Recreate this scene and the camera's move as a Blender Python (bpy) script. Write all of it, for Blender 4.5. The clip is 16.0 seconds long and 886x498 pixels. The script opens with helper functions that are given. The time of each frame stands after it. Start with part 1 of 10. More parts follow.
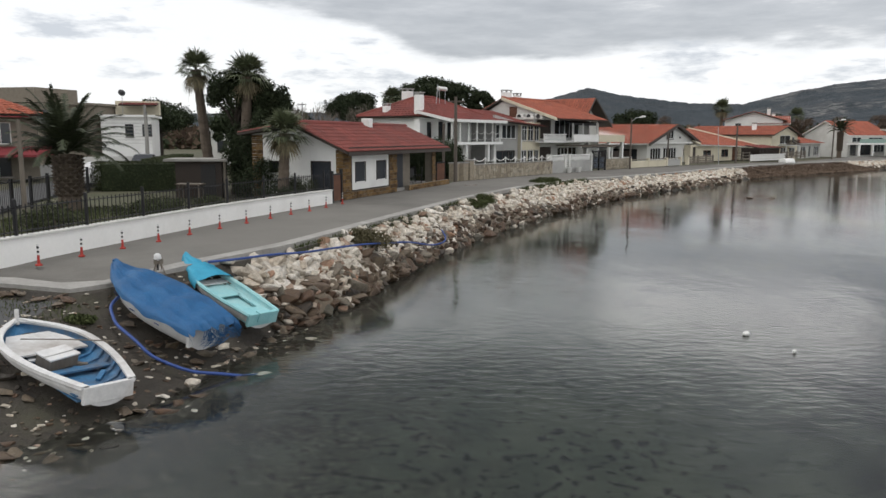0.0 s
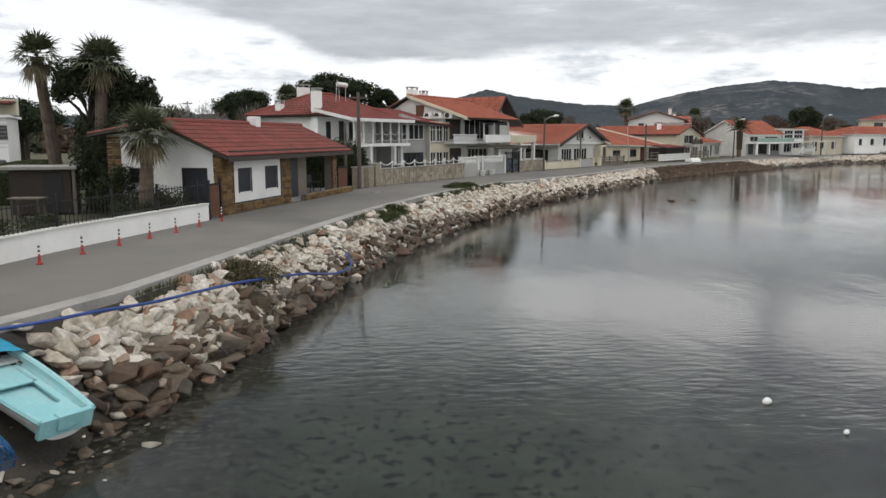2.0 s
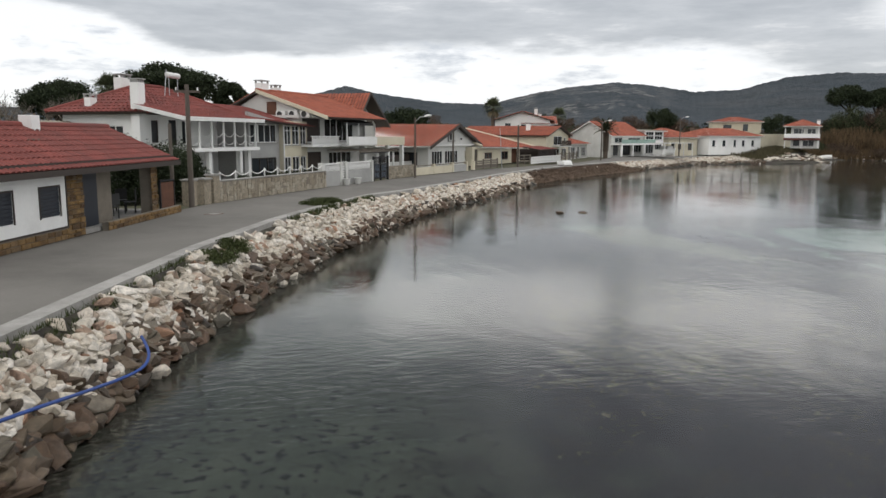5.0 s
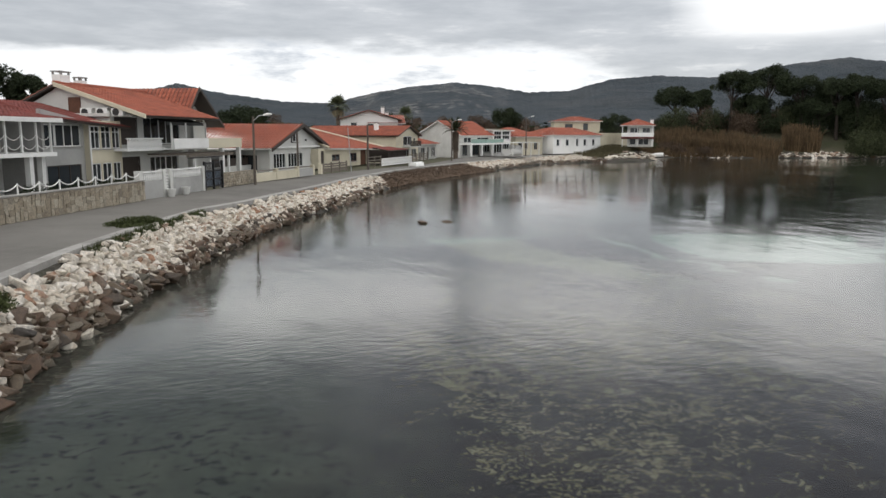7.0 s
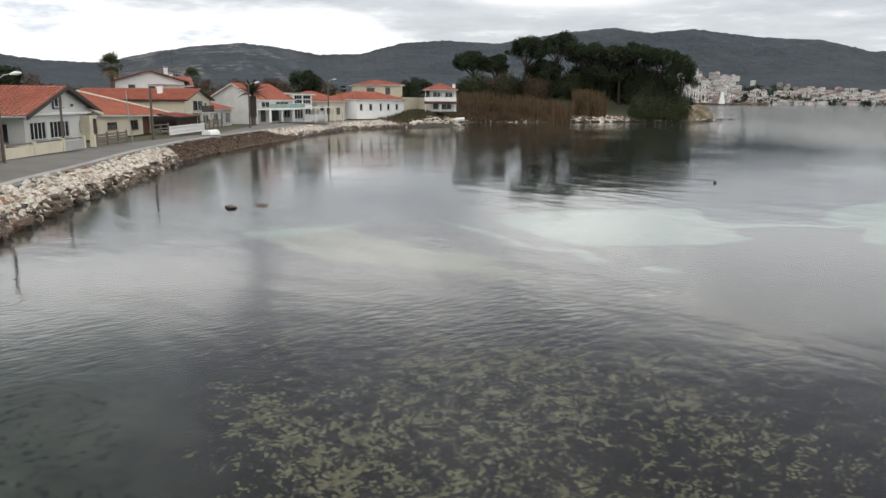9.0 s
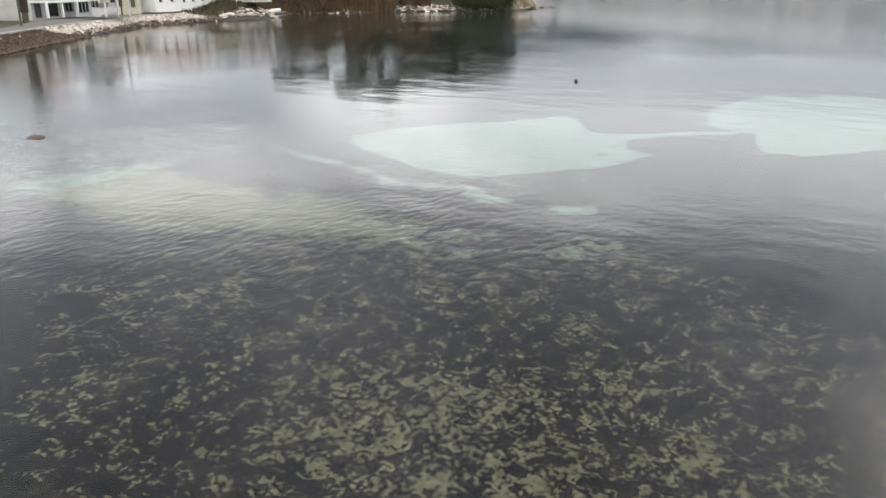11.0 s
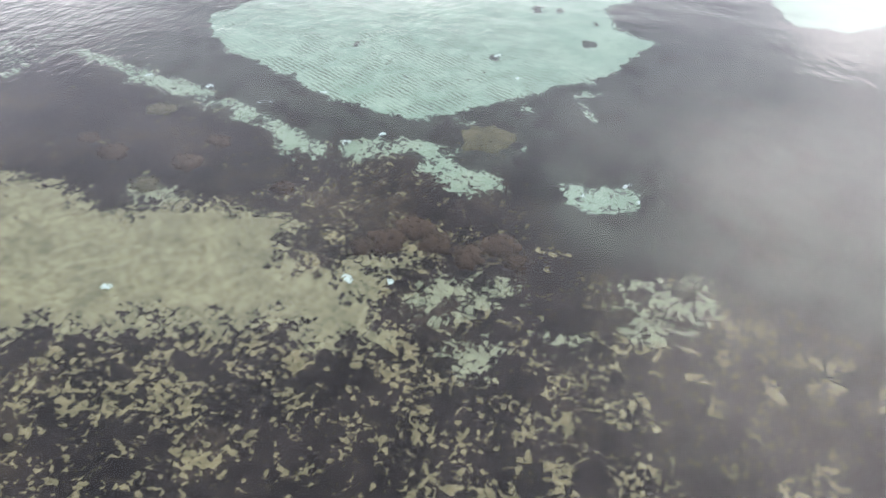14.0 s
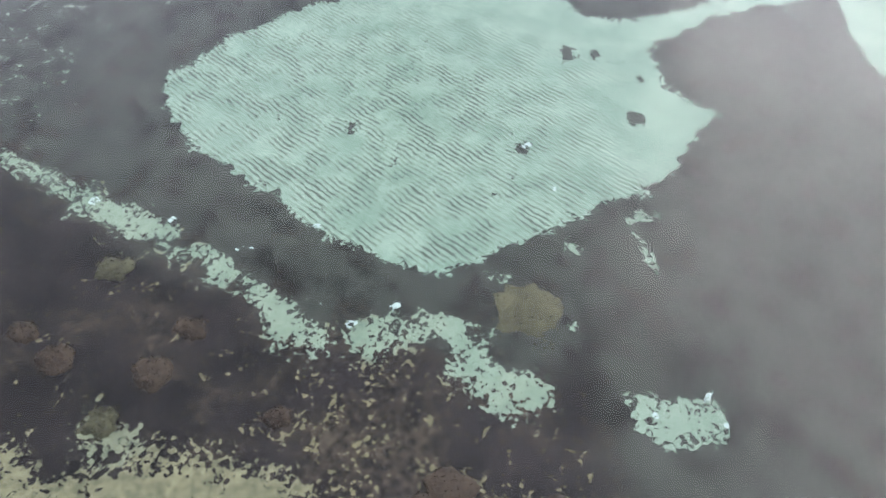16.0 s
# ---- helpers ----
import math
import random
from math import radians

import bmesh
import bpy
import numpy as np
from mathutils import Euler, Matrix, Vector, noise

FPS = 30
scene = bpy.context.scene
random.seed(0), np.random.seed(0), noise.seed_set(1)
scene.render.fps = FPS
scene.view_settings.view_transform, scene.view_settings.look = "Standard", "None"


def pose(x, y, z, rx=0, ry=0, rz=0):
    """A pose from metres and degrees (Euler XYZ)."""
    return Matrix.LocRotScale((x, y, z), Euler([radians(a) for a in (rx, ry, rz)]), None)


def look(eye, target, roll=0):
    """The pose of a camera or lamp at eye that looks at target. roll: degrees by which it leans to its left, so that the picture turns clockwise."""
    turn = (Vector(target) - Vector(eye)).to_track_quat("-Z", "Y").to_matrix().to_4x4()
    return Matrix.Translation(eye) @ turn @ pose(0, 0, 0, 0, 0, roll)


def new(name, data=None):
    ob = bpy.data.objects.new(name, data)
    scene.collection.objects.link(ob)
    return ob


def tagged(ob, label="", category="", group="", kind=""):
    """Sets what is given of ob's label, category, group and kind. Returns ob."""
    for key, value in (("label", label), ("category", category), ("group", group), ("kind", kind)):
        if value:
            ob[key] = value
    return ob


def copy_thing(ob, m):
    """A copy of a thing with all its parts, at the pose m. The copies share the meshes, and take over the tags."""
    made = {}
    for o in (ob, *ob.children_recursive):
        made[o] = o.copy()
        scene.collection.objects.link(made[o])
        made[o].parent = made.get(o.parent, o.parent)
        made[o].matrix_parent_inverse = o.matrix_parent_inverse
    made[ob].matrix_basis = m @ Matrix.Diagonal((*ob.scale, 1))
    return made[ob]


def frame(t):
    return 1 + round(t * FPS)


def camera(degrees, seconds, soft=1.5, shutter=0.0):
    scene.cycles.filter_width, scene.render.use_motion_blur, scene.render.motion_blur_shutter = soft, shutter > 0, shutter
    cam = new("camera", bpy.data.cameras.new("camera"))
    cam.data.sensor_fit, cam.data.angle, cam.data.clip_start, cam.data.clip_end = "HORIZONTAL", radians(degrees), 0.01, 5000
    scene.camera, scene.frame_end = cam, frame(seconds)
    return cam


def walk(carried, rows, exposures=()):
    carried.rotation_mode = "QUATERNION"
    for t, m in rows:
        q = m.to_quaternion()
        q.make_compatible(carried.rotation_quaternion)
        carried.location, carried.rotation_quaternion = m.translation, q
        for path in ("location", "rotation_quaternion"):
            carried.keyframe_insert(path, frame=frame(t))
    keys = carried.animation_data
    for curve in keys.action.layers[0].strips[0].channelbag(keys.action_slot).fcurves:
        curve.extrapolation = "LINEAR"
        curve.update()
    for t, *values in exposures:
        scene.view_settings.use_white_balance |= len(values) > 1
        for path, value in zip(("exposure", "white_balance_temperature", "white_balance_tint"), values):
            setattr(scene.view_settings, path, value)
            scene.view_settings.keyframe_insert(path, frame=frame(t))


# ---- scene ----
cam = camera(61.3, 16.0)
PATH = [  # seconds, x, y, z, tilt, lean, heading
    (0.0, 1.183, 1.377, 4.506, 81.43, -0.20, 2.12),
    (0.5, 1.059, 2.648, 4.513, 81.43, -0.20, 0.17),
    (1.0, 1.040, 4.047, 4.469, 81.49, -0.00, -1.62),
    (1.5, 0.972, 5.448, 4.439, 81.54, 0.10, -3.52),
    (2.0, 0.958, 6.754, 4.465, 81.54, 0.10, -5.35),
    (2.5, 1.003, 8.014, 4.514, 81.52, 0.10, -7.13),
    (3.0, 1.079, 9.326, 4.628, 81.43, -0.10, -8.91),
    (3.5, 1.200, 10.717, 4.721, 81.37, -0.30, -10.71),
    (6.0, 2.453, 16.930, 4.918, 81.35, -0.20, -20.67),
    (6.5, 2.822, 18.309, 4.947, 81.37, -0.20, -23.90),
    (7.0, 3.222, 19.912, 4.978, 81.32, -0.10, -27.85),
    (7.5, 3.701, 21.614, 4.996, 80.91, -0.10, -31.76),
    (8.0, 4.127, 23.028, 5.018, 80.47, -0.20, -35.64),
    (8.5, 4.677, 24.361, 5.053, 79.78, -0.30, -39.44),
    (9.0, 5.235, 25.703, 5.090, 78.67, -0.29, -43.39),
    (9.5, 5.984, 27.018, 5.140, 77.09, -0.19, -47.18),
    (10.0, 6.812, 28.175, 5.156, 75.50, 0.10, -50.60),
    (12.5, 12.357, 34.029, 5.243, 62.19, -1.06, -65.11),
    (13.0, 13.454, 35.027, 5.408, 59.43, -1.03, -66.79),
    (13.5, 14.598, 35.968, 5.715, 56.76, -1.00, -67.73),
    (14.0, 15.762, 36.821, 5.999, 54.12, -0.97, -68.32),
    (14.5, 17.026, 37.602, 6.450, 51.49, -1.02, -68.81),
    (15.0, 18.292, 38.295, 6.923, 49.15, -0.83, -69.34),
    (15.5, 19.471, 38.970, 7.422, 46.92, -1.02, -69.86),
    (16.0, 20.669, 39.568, 7.861, 44.60, -0.84, -70.38),
]
EXPOSURES = [(0.0, -0.05, 6300, 10), (6.0, -0.05, 6300, 10), (9.0, 0.15, 6300, 10), (10.0, 0.3, 6250, 10), (12.5, 1.0, 6250, 15), (14.0, 1.42, 6150, 17), (16.0, 1.38, 6000, 16)]
walk(cam, [(t, pose(x, y, z, a, b, c)) for t, x, y, z, a, b, c in PATH], EXPOSURES)

# ---------------------------------------------------------------- light
SUN_ELEV, SUN_AZ = 76.0, -110.0  # degrees; azimuth from +y to the left
THIN_ELEV, THIN_AZ = 44.0, -112.0  # where the cloud is thinnest


def sky_world():
    w = bpy.data.worlds.new("overcast_sky")
    scene.world = w
    w.use_nodes = True
    nt = w.node_tree
    nt.nodes.clear()
    N, L = nt.nodes.new, nt.links.new
    out, bg = N("ShaderNodeOutputWorld"), N("ShaderNodeBackground")
    bg.inputs["Strength"].default_value = 0.1
    sky = N("ShaderNodeTexSky")
    sky.sky_type, sky.sun_disc = "NISHITA", False
    sky.sun_elevation, sky.sun_rotation = radians(SUN_ELEV), radians(-SUN_AZ)
    tc, sep = N("ShaderNodeTexCoord"), N("ShaderNodeSeparateXYZ")
    L(tc.outputs["Generated"], sep.inputs[0])

    def math_(op, a, b=None):
        n = N("ShaderNodeMath")
        n.operation = op
        for i, v in enumerate((a, b)):
            if v is None:
                continue
            if isinstance(v, (int, float)):
                n.inputs[i].default_value = v
            else:
                L(v, n.inputs[i])
        return n.outputs[0]

    # cloud sheet: directions laid onto a flat ceiling
    zc = math_("MAXIMUM", sep.outputs["Z"], 0.0)
    zz = math_("ADD", zc, 0.10)
    comb = N("ShaderNodeCombineXYZ")
    L(math_("DIVIDE", sep.outputs["X"], zz), comb.inputs[0])
    L(math_("DIVIDE", sep.outputs["Y"], zz), comb.inputs[1])
    mp = N("ShaderNodeMapping")
    mp.inputs["Rotation"].default_value = (0, 0, radians(24))
    mp.inputs["Scale"].default_value = (0.75, 1.0, 1.0)
    L(comb.outputs[0], mp.inputs[0])

    def noise_(scale, detail, rough, off):
        n = N("ShaderNodeTexNoise")
        n.inputs["Scale"].default_value, n.inputs["Detail"].default_value = scale, detail
        n.inputs["Roughness"].default_value = rough
        m = N("ShaderNodeMapping")
        m.inputs["Location"].default_value = (off, off * 0.7, 0)
        L(mp.outputs[0], m.inputs[0])
        L(m.outputs[0], n.inputs["Vector"])
        return n.outputs["Fac"]

    big, fine = noise_(0.42, 4, 0.5, 3.1), noise_(1.7, 6, 0.6, 8.0)
    mixed = math_("ADD", math_("MULTIPLY", big, 0.68), math_("MULTIPLY", fine, 0.32))
    # heavier cloud higher up over the bay
    high = N("ShaderNodeMapRange")
    high.inputs["From Min"].default_value, high.inputs["From Max"].default_value = 0.62, 0.80
    high.inputs["To Min"].default_value, high.inputs["To Max"].default_value = 0.0, -0.06
    L(sep.outputs["Z"], high.inputs["Value"])
    mixed = math_("ADD", mixed, high.outputs[0])
    # more open towards the horizon and towards the veiled sun
    low = N("ShaderNodeMapRange")
    low.inputs["From Min"].default_value, low.inputs["From Max"].default_value = 0.14, 0.36
    low.inputs["To Min"].default_value, low.inputs["To Max"].default_value = 0.035, -0.02
    L(sep.outputs["Z"], low.inputs["Value"])
    dot = N("ShaderNodeVectorMath")
    dot.operation = "DOT_PRODUCT"
    a, e = radians(THIN_AZ), radians(THIN_ELEV)
    dot.inputs[1].default_value = (-math.sin(a) * math.cos(e), math.cos(a) * math.cos(e), math.sin(e))
    L(tc.outputs["Generated"], dot.inputs[0])
    near = N("ShaderNodeMapRange")
    near.inputs["From Min"].default_value, near.inputs["From Max"].default_value = 0.82, 1.0
    near.inputs["To Min"].default_value, near.inputs["To Max"].default_value = -0.01, 0.25
    L(dot.outputs["Value"], near.inputs["Value"])
    # thinner cloud some way above the hills
    rel = math_("DIVIDE", math_("SUBTRACT", sep.outputs["Z"], 0.235), 0.105)
    thin = math_("MULTIPLY", math_("MAXIMUM", math_("SUBTRACT", 1.0, math_("MULTIPLY", rel, rel)), 0.0), 0.075)
    # a second thin place low over the bay
    dot2 = N("ShaderNodeVectorMath")
    dot2.operation = "DOT_PRODUCT"
    a, e = radians(-27), radians(21)
    dot2.inputs[1].default_value = (-math.sin(a) * math.cos(e), math.cos(a) * math.cos(e), math.sin(e))
    L(tc.outputs["Generated"], dot2.inputs[0])
    gap = N("ShaderNodeMapRange")
    gap.inputs["From Min"].default_value, gap.inputs["From Max"].default_value = 0.93, 1.0
    gap.inputs["To Min"].default_value, gap.inputs["To Max"].default_value = 0.0, 0.085
    L(dot2.outputs["Value"], gap.inputs["Value"])
    # a darker bank of cloud out over the bay, lighter sky inland
    dot3 = N("ShaderNodeVectorMath")
    dot3.operation = "DOT_PRODUCT"
    a, e = radians(-67), radians(24)
    dot3.inputs[1].default_value = (-math.sin(a) * math.cos(e), math.cos(a) * math.cos(e), math.sin(e))
    L(tc.outputs["Generated"], dot3.inputs[0])
    bank = N("ShaderNodeMapRange")
    bank.inputs["From Min"].default_value, bank.inputs["From Max"].default_value = 0.88, 1.0
    bank.inputs["To Min"].default_value, bank.inputs["To Max"].default_value = 0.0, -0.06
    L(dot3.outputs["Value"], bank.inputs["Value"])
    inland = math_("ADD", math_("MULTIPLY", math_("MAXIMUM", math_("MULTIPLY", sep.outputs["X"], -1.0), 0.0), 0.34), math_("MULTIPLY", math_("MAXIMUM", math_("MULTIPLY", sep.outputs["Y"], -1.0), 0.0), 0.06))
    dot4 = N("ShaderNodeVectorMath")
    dot4.operation = "DOT_PRODUCT"
    a, e = radians(-43), radians(25)
    dot4.inputs[1].default_value = (-math.sin(a) * math.cos(e), math.cos(a) * math.cos(e), math.sin(e))
    L(tc.outputs["Generated"], dot4.inputs[0])
    hole = N("ShaderNodeMapRange")
    hole.inputs["From Min"].default_value, hole.inputs["From Max"].default_value = 0.972, 1.0
    hole.inputs["To Min"].default_value, hole.inputs["To Max"].default_value = 0.0, 0.035
    L(dot4.outputs["Value"], hole.inputs["Value"])
    def spot(az, el, start, amount):
        d = N("ShaderNodeVectorMath")
        d.operation = "DOT_PRODUCT"
        p, q = radians(az), radians(el)
        d.inputs[1].default_value = (-math.sin(p) * math.cos(q), math.cos(p) * math.cos(q), math.sin(q))
        L(tc.outputs["Generated"], d.inputs[0])
        r = N("ShaderNodeMapRange")
        r.inputs["From Min"].default_value, r.inputs["From Max"].default_value = start, 1.0
        r.inputs["To Min"].default_value, r.inputs["To Max"].default_value = 0.0, amount
        L(d.outputs["Value"], r.inputs["Value"])
        return r.outputs[0]

    mixed = math_("ADD", math_("ADD", mixed, spot(-52, 12, 0.972, 0.02)), spot(6, 25, 0.90, -0.07))
    mixed = math_("ADD", mixed, math_("ADD", math_("ADD", spot(-50, 34, 0.972, 0.13), spot(-40, 21, 0.965, -0.06)), spot(2, 24, 0.92, -0.05)))
    mixed = math_("ADD", math_("ADD", math_("ADD", mixed, hole.outputs[0]), bank.outputs[0]), inland)
    openness = math_("ADD", math_("ADD", math_("ADD", math_("ADD", mixed, gap.outputs[0]), low.outputs[0]), near.outputs[0]), thin)
    ramp = N("ShaderNodeValToRGB")
    el = ramp.color_ramp.elements
    el[0].position, el[0].color = 0.33, (2.3, 2.35, 2.5, 1)
    el[1].position, el[1].color = 0.66, (21.0, 20.0, 18.6, 1)
    for p, c in ((0.41, (3.9, 3.95, 4.1, 1)), (0.49, (5.6, 5.7, 5.9, 1)), (0.56, (8.5, 8.4, 8.3, 1))):
        k = ramp.color_ramp.elements.new(p)
        k.color = c
    L(openness, ramp.inputs["Fac"])
    # low sky: a grey deck of cloud with a ragged lower edge, and a pale band under it down to the hills
    def smooth(value, lo, hi, a=0.0, b=1.0):
        r = N("ShaderNodeMapRange")
        r.interpolation_type = "SMOOTHSTEP"
        r.inputs["From Min"].default_value, r.inputs["From Max"].default_value = lo, hi
        r.inputs["To Min"].default_value, r.inputs["To Max"].default_value = a, b
        L(value, r.inputs["Value"])
        return r.outputs[0]

    def streak(scale, squash, detail, rough, off):
        m = N("ShaderNodeMapping")
        m.inputs["Scale"].default_value, m.inputs["Location"].default_value = (1, 1, squash), (off, off * 0.6, off * 0.3)
        L(tc.outputs["Generated"], m.inputs[0])
        n = N("ShaderNodeTexNoise")
        n.inputs["Scale"].default_value, n.inputs["Detail"].default_value, n.inputs["Roughness"].default_value = scale, detail, rough
        L(m.outputs[0], n.inputs["Vector"])
        return n.outputs["Fac"]

    wide, rag, puffs = streak(2.6, 5.0, 5, 0.55, 1.7), streak(7.0, 4.0, 6, 0.6, 4.1), streak(9.0, 6.0, 6, 0.62, 9.3)
    edge = math_("ADD", math_("ADD", 0.105, math_("MULTIPLY", math_("SUBTRACT", wide, 0.5), 0.11)), math_("MULTIPLY", math_("SUBTRACT", rag, 0.5), 0.07))
    edge = math_("ADD", edge, math_("MULTIPLY", math_("MAXIMUM", math_("MULTIPLY", sep.outputs["X"], -1.0), 0.0), 0.22))
    edge = math_("SUBTRACT", edge, smooth(sep.outputs["X"], 0.55, 0.80, 0.0, 0.09))
    under = smooth(math_("SUBTRACT", sep.outputs["Z"], edge), -0.012, 0.014)
    deck = N("ShaderNodeValToRGB")
    el = deck.color_ramp.elements
    el[0].position, el[0].color = 0.30, (5.0, 5.1, 5.25, 1)
    el[1].position, el[1].color = 0.74, (11.5, 11.2, 10.8, 1)
    for p, c in ((0.44, (5.8, 5.9, 6.0, 1)), (0.57, (6.9, 6.95, 7.0, 1))):
        deck.color_ramp.elements.new(p).color = c
    L(math_("ADD", math_("MULTIPLY", puffs, 0.6), math_("MULTIPLY", wide, 0.4)), deck.inputs["Fac"])
    pale = N("ShaderNodeValToRGB")
    el = pale.color_ramp.elements
    el[0].position, el[0].color = 0.56, (11.5, 11.4, 11.2, 1)
    el[1].position, el[1].color = 0.66, (7.4, 7.6, 7.9, 1)
    L(rag, pale.inputs["Fac"])
    # the deck is thinner some way up
    lift = N("ShaderNodeMix")
    lift.data_type = "RGBA"
    higher = math_("MULTIPLY", smooth(sep.outputs["Z"], 0.155, 0.215), smooth(puffs, 0.36, 0.60, 0.1, 0.6))
    # bright gaps in the deck
    for az, el_, start, amount in ((-15, 12.6, 0.9950, 1.0), (-23.5, 12.6, 0.9950, 1.1), (-36.5, 13.0, 0.993, 1.1), (-41, 16.0, 0.991, 1.0), (-58, 13.0, 0.99, 0.6)):
        higher = math_("ADD", higher, math_("MULTIPLY", spot(az, el_, start, amount), smooth(puffs, 0.3, 0.55, 0.45, 1.0)))
    higher = math_("MULTIPLY", math_("MINIMUM", higher, 1.0), smooth(sep.outputs["Z"], 0.165, 0.20))
    seaward = math_("MULTIPLY", smooth(sep.outputs["Z"], 0.115, 0.165), smooth(sep.outputs["X"], 0.68, 0.84, 0.0, 0.5))
    L(math_("MAXIMUM", higher, math_("MAXIMUM", seaward, math_("MULTIPLY", spot(-53, 9.5, 0.988, 0.9), smooth(sep.outputs["Z"], 0.10, 0.14)))), lift.inputs["Factor"])
    L(deck.outputs[0], lift.inputs["A"])
    lift.inputs["B"].default_value = (17.5, 17.0, 16.2, 1)
    lowsky = N("ShaderNodeMix")
    lowsky.data_type = "RGBA"
    L(under, lowsky.inputs["Factor"])
    L(pale.outputs[0], lowsky.inputs["A"])
    L(lift.outputs["Result"], lowsky.inputs["B"])
    hz = N("ShaderNodeMix")
    hz.data_type = "RGBA"
    L(smooth(sep.outputs["Z"], 0.23, 0.31, 1.0, 0.0), hz.inputs["Factor"])
    L(ramp.outputs[0], hz.inputs["A"])
    L(lowsky.outputs["Result"], hz.inputs["B"])
    mix = N("ShaderNodeMix")
    mix.data_type = "RGBA"
    mix.inputs["Factor"].default_value = 0.88
    L(sky.outputs[0], mix.inputs["A"])
    L(hz.outputs["Result"], mix.inputs["B"])
    L(mix.outputs["Result"], bg.inputs["Color"])
    L(bg.outputs[0], out.inputs[0])


sky_world()
sun_data = bpy.data.lights.new("sun", "SUN")
sun_data.energy, sun_data.angle, sun_data.color = 1.4, radians(20), (1.0, 0.96, 0.9)
sun = new("sun", sun_data)
_a, _e = radians(SUN_AZ), radians(SUN_ELEV)
sun.matrix_world = look((0, 0, 60), (60 * math.sin(_a) * math.cos(_e), -60 * math.cos(_a) * math.cos(_e), 60 - 60 * math.sin(_e)))


# ---------------------------------------------------------------- materials
def bare(name):
    m = bpy.data.materials.new(name)
    m.use_nodes = True
    nt = m.node_tree
    nt.nodes.clear()
    out, b = nt.nodes.new("ShaderNodeOutputMaterial"), nt.nodes.new("ShaderNodeBsdfPrincipled")
    nt.links.new(b.outputs[0], out.inputs[0])
    return m, nt, b


def noise_node(nt, vec, scale, detail=4.0, rough=0.55, stretch=None):
    n = nt.nodes.new("ShaderNodeTexNoise")
    n.inputs["Scale"].default_value, n.inputs["Detail"].default_value, n.inputs["Roughness"].default_value = scale, detail, rough
    if stretch:
        m = nt.nodes.new("ShaderNodeMapping")
        m.inputs["Scale"].default_value = stretch
        nt.links.new(vec, m.inputs[0])
        vec = m.outputs[0]
    nt.links.new(vec, n.inputs["Vector"])
    return n.outputs["Fac"]


def ramp_node(nt, fac, stops):
    r = nt.nodes.new("ShaderNodeValToRGB")
    el = r.color_ramp.elements
    while len(el) < len(stops):
        el.new(0.5)
    for k, (p, c) in zip(el, stops):
        k.position, k.color = p, (*c, 1)
    nt.links.new(fac, r.inputs["Fac"])
    return r.outputs["Color"]


def mix_node(nt, fac, a, b, mode="MIX"):
    m = nt.nodes.new("ShaderNodeMix")
    m.data_type, m.blend_type = "RGBA", mode
    for key, v in (("Factor", fac), ("A", a), ("B", b)):
        if isinstance(v, (int, float)):
            m.inputs[key].default_value = v
        elif isinstance(v, tuple):
            m.inputs[key].default_value = (*v, 1)
        else:
            nt.links.new(v, m.inputs[key])
    return m.outputs["Result"]


def surface(name, dark, light, scale=2.0, rough=0.8, bump=0.3, depth=0.02, fine=9.0, vary=None, spread=0.25, stain=None,
            stretch=None, metal=0.0, spec=0.5, world=False):
    """Two-scale mottled surface. vary: 'object' or 'island' shifts each piece's brightness by spread."""
    m, nt, b = bare(name)
    tc = nt.nodes.new("ShaderNodeTexCoord")
    vec = tc.outputs["Object"]
    if world:
        vec = nt.nodes.new("ShaderNodeNewGeometry").outputs["Position"]
    n1 = noise_node(nt, vec, scale, 4, 0.6, stretch)
    n2 = noise_node(nt, vec, scale * fine, 5, 0.65, stretch)
    col = mix_node(nt, 0.45, ramp_node(nt, n1, [(0.3, dark), (0.7, light)]), ramp_node(nt, n2, [(0.3, dark), (0.7, light)]))
    if stain:
        n3 = noise_node(nt, vec, scale * 0.37, 6, 0.7)
        col = mix_node(nt, ramp_node(nt, n3, [(0.5, (0, 0, 0)), (0.72, (0.8, 0.8, 0.8))]), col, stain)
    if vary:
        if vary == "object":
            rnd = nt.nodes.new("ShaderNodeObjectInfo").outputs["Random"]
        else:
            rnd = nt.nodes.new("ShaderNodeNewGeometry").outputs["Random Per Island"]
        hsv = nt.nodes.new("ShaderNodeHueSaturation")
        mr = nt.nodes.new("ShaderNodeMapRange")
        mr.inputs["To Min"].default_value, mr.inputs["To Max"].default_value = 1 - spread, 1 + spread
        nt.links.new(rnd, mr.inputs["Value"])
        nt.links.new(mr.outputs[0], hsv.inputs["Value"])
        nt.links.new(col, hsv.inputs["Color"])
        col = hsv.outputs[0]
    nt.links.new(col, b.inputs["Base Color"])
    b.inputs["Roughness"].default_value, b.inputs["Metallic"].default_value = rough, metal
    b.inputs["Specular IOR Level"].default_value = spec
    if bump:
        bp = nt.nodes.new("ShaderNodeBump")
        bp.inputs["Strength"].default_value, bp.inputs["Distance"].default_value = bump, depth
        nt.links.new(n2, bp.inputs["Height"])
        nt.links.new(bp.outputs[0], b.inputs["Normal"])
    return m


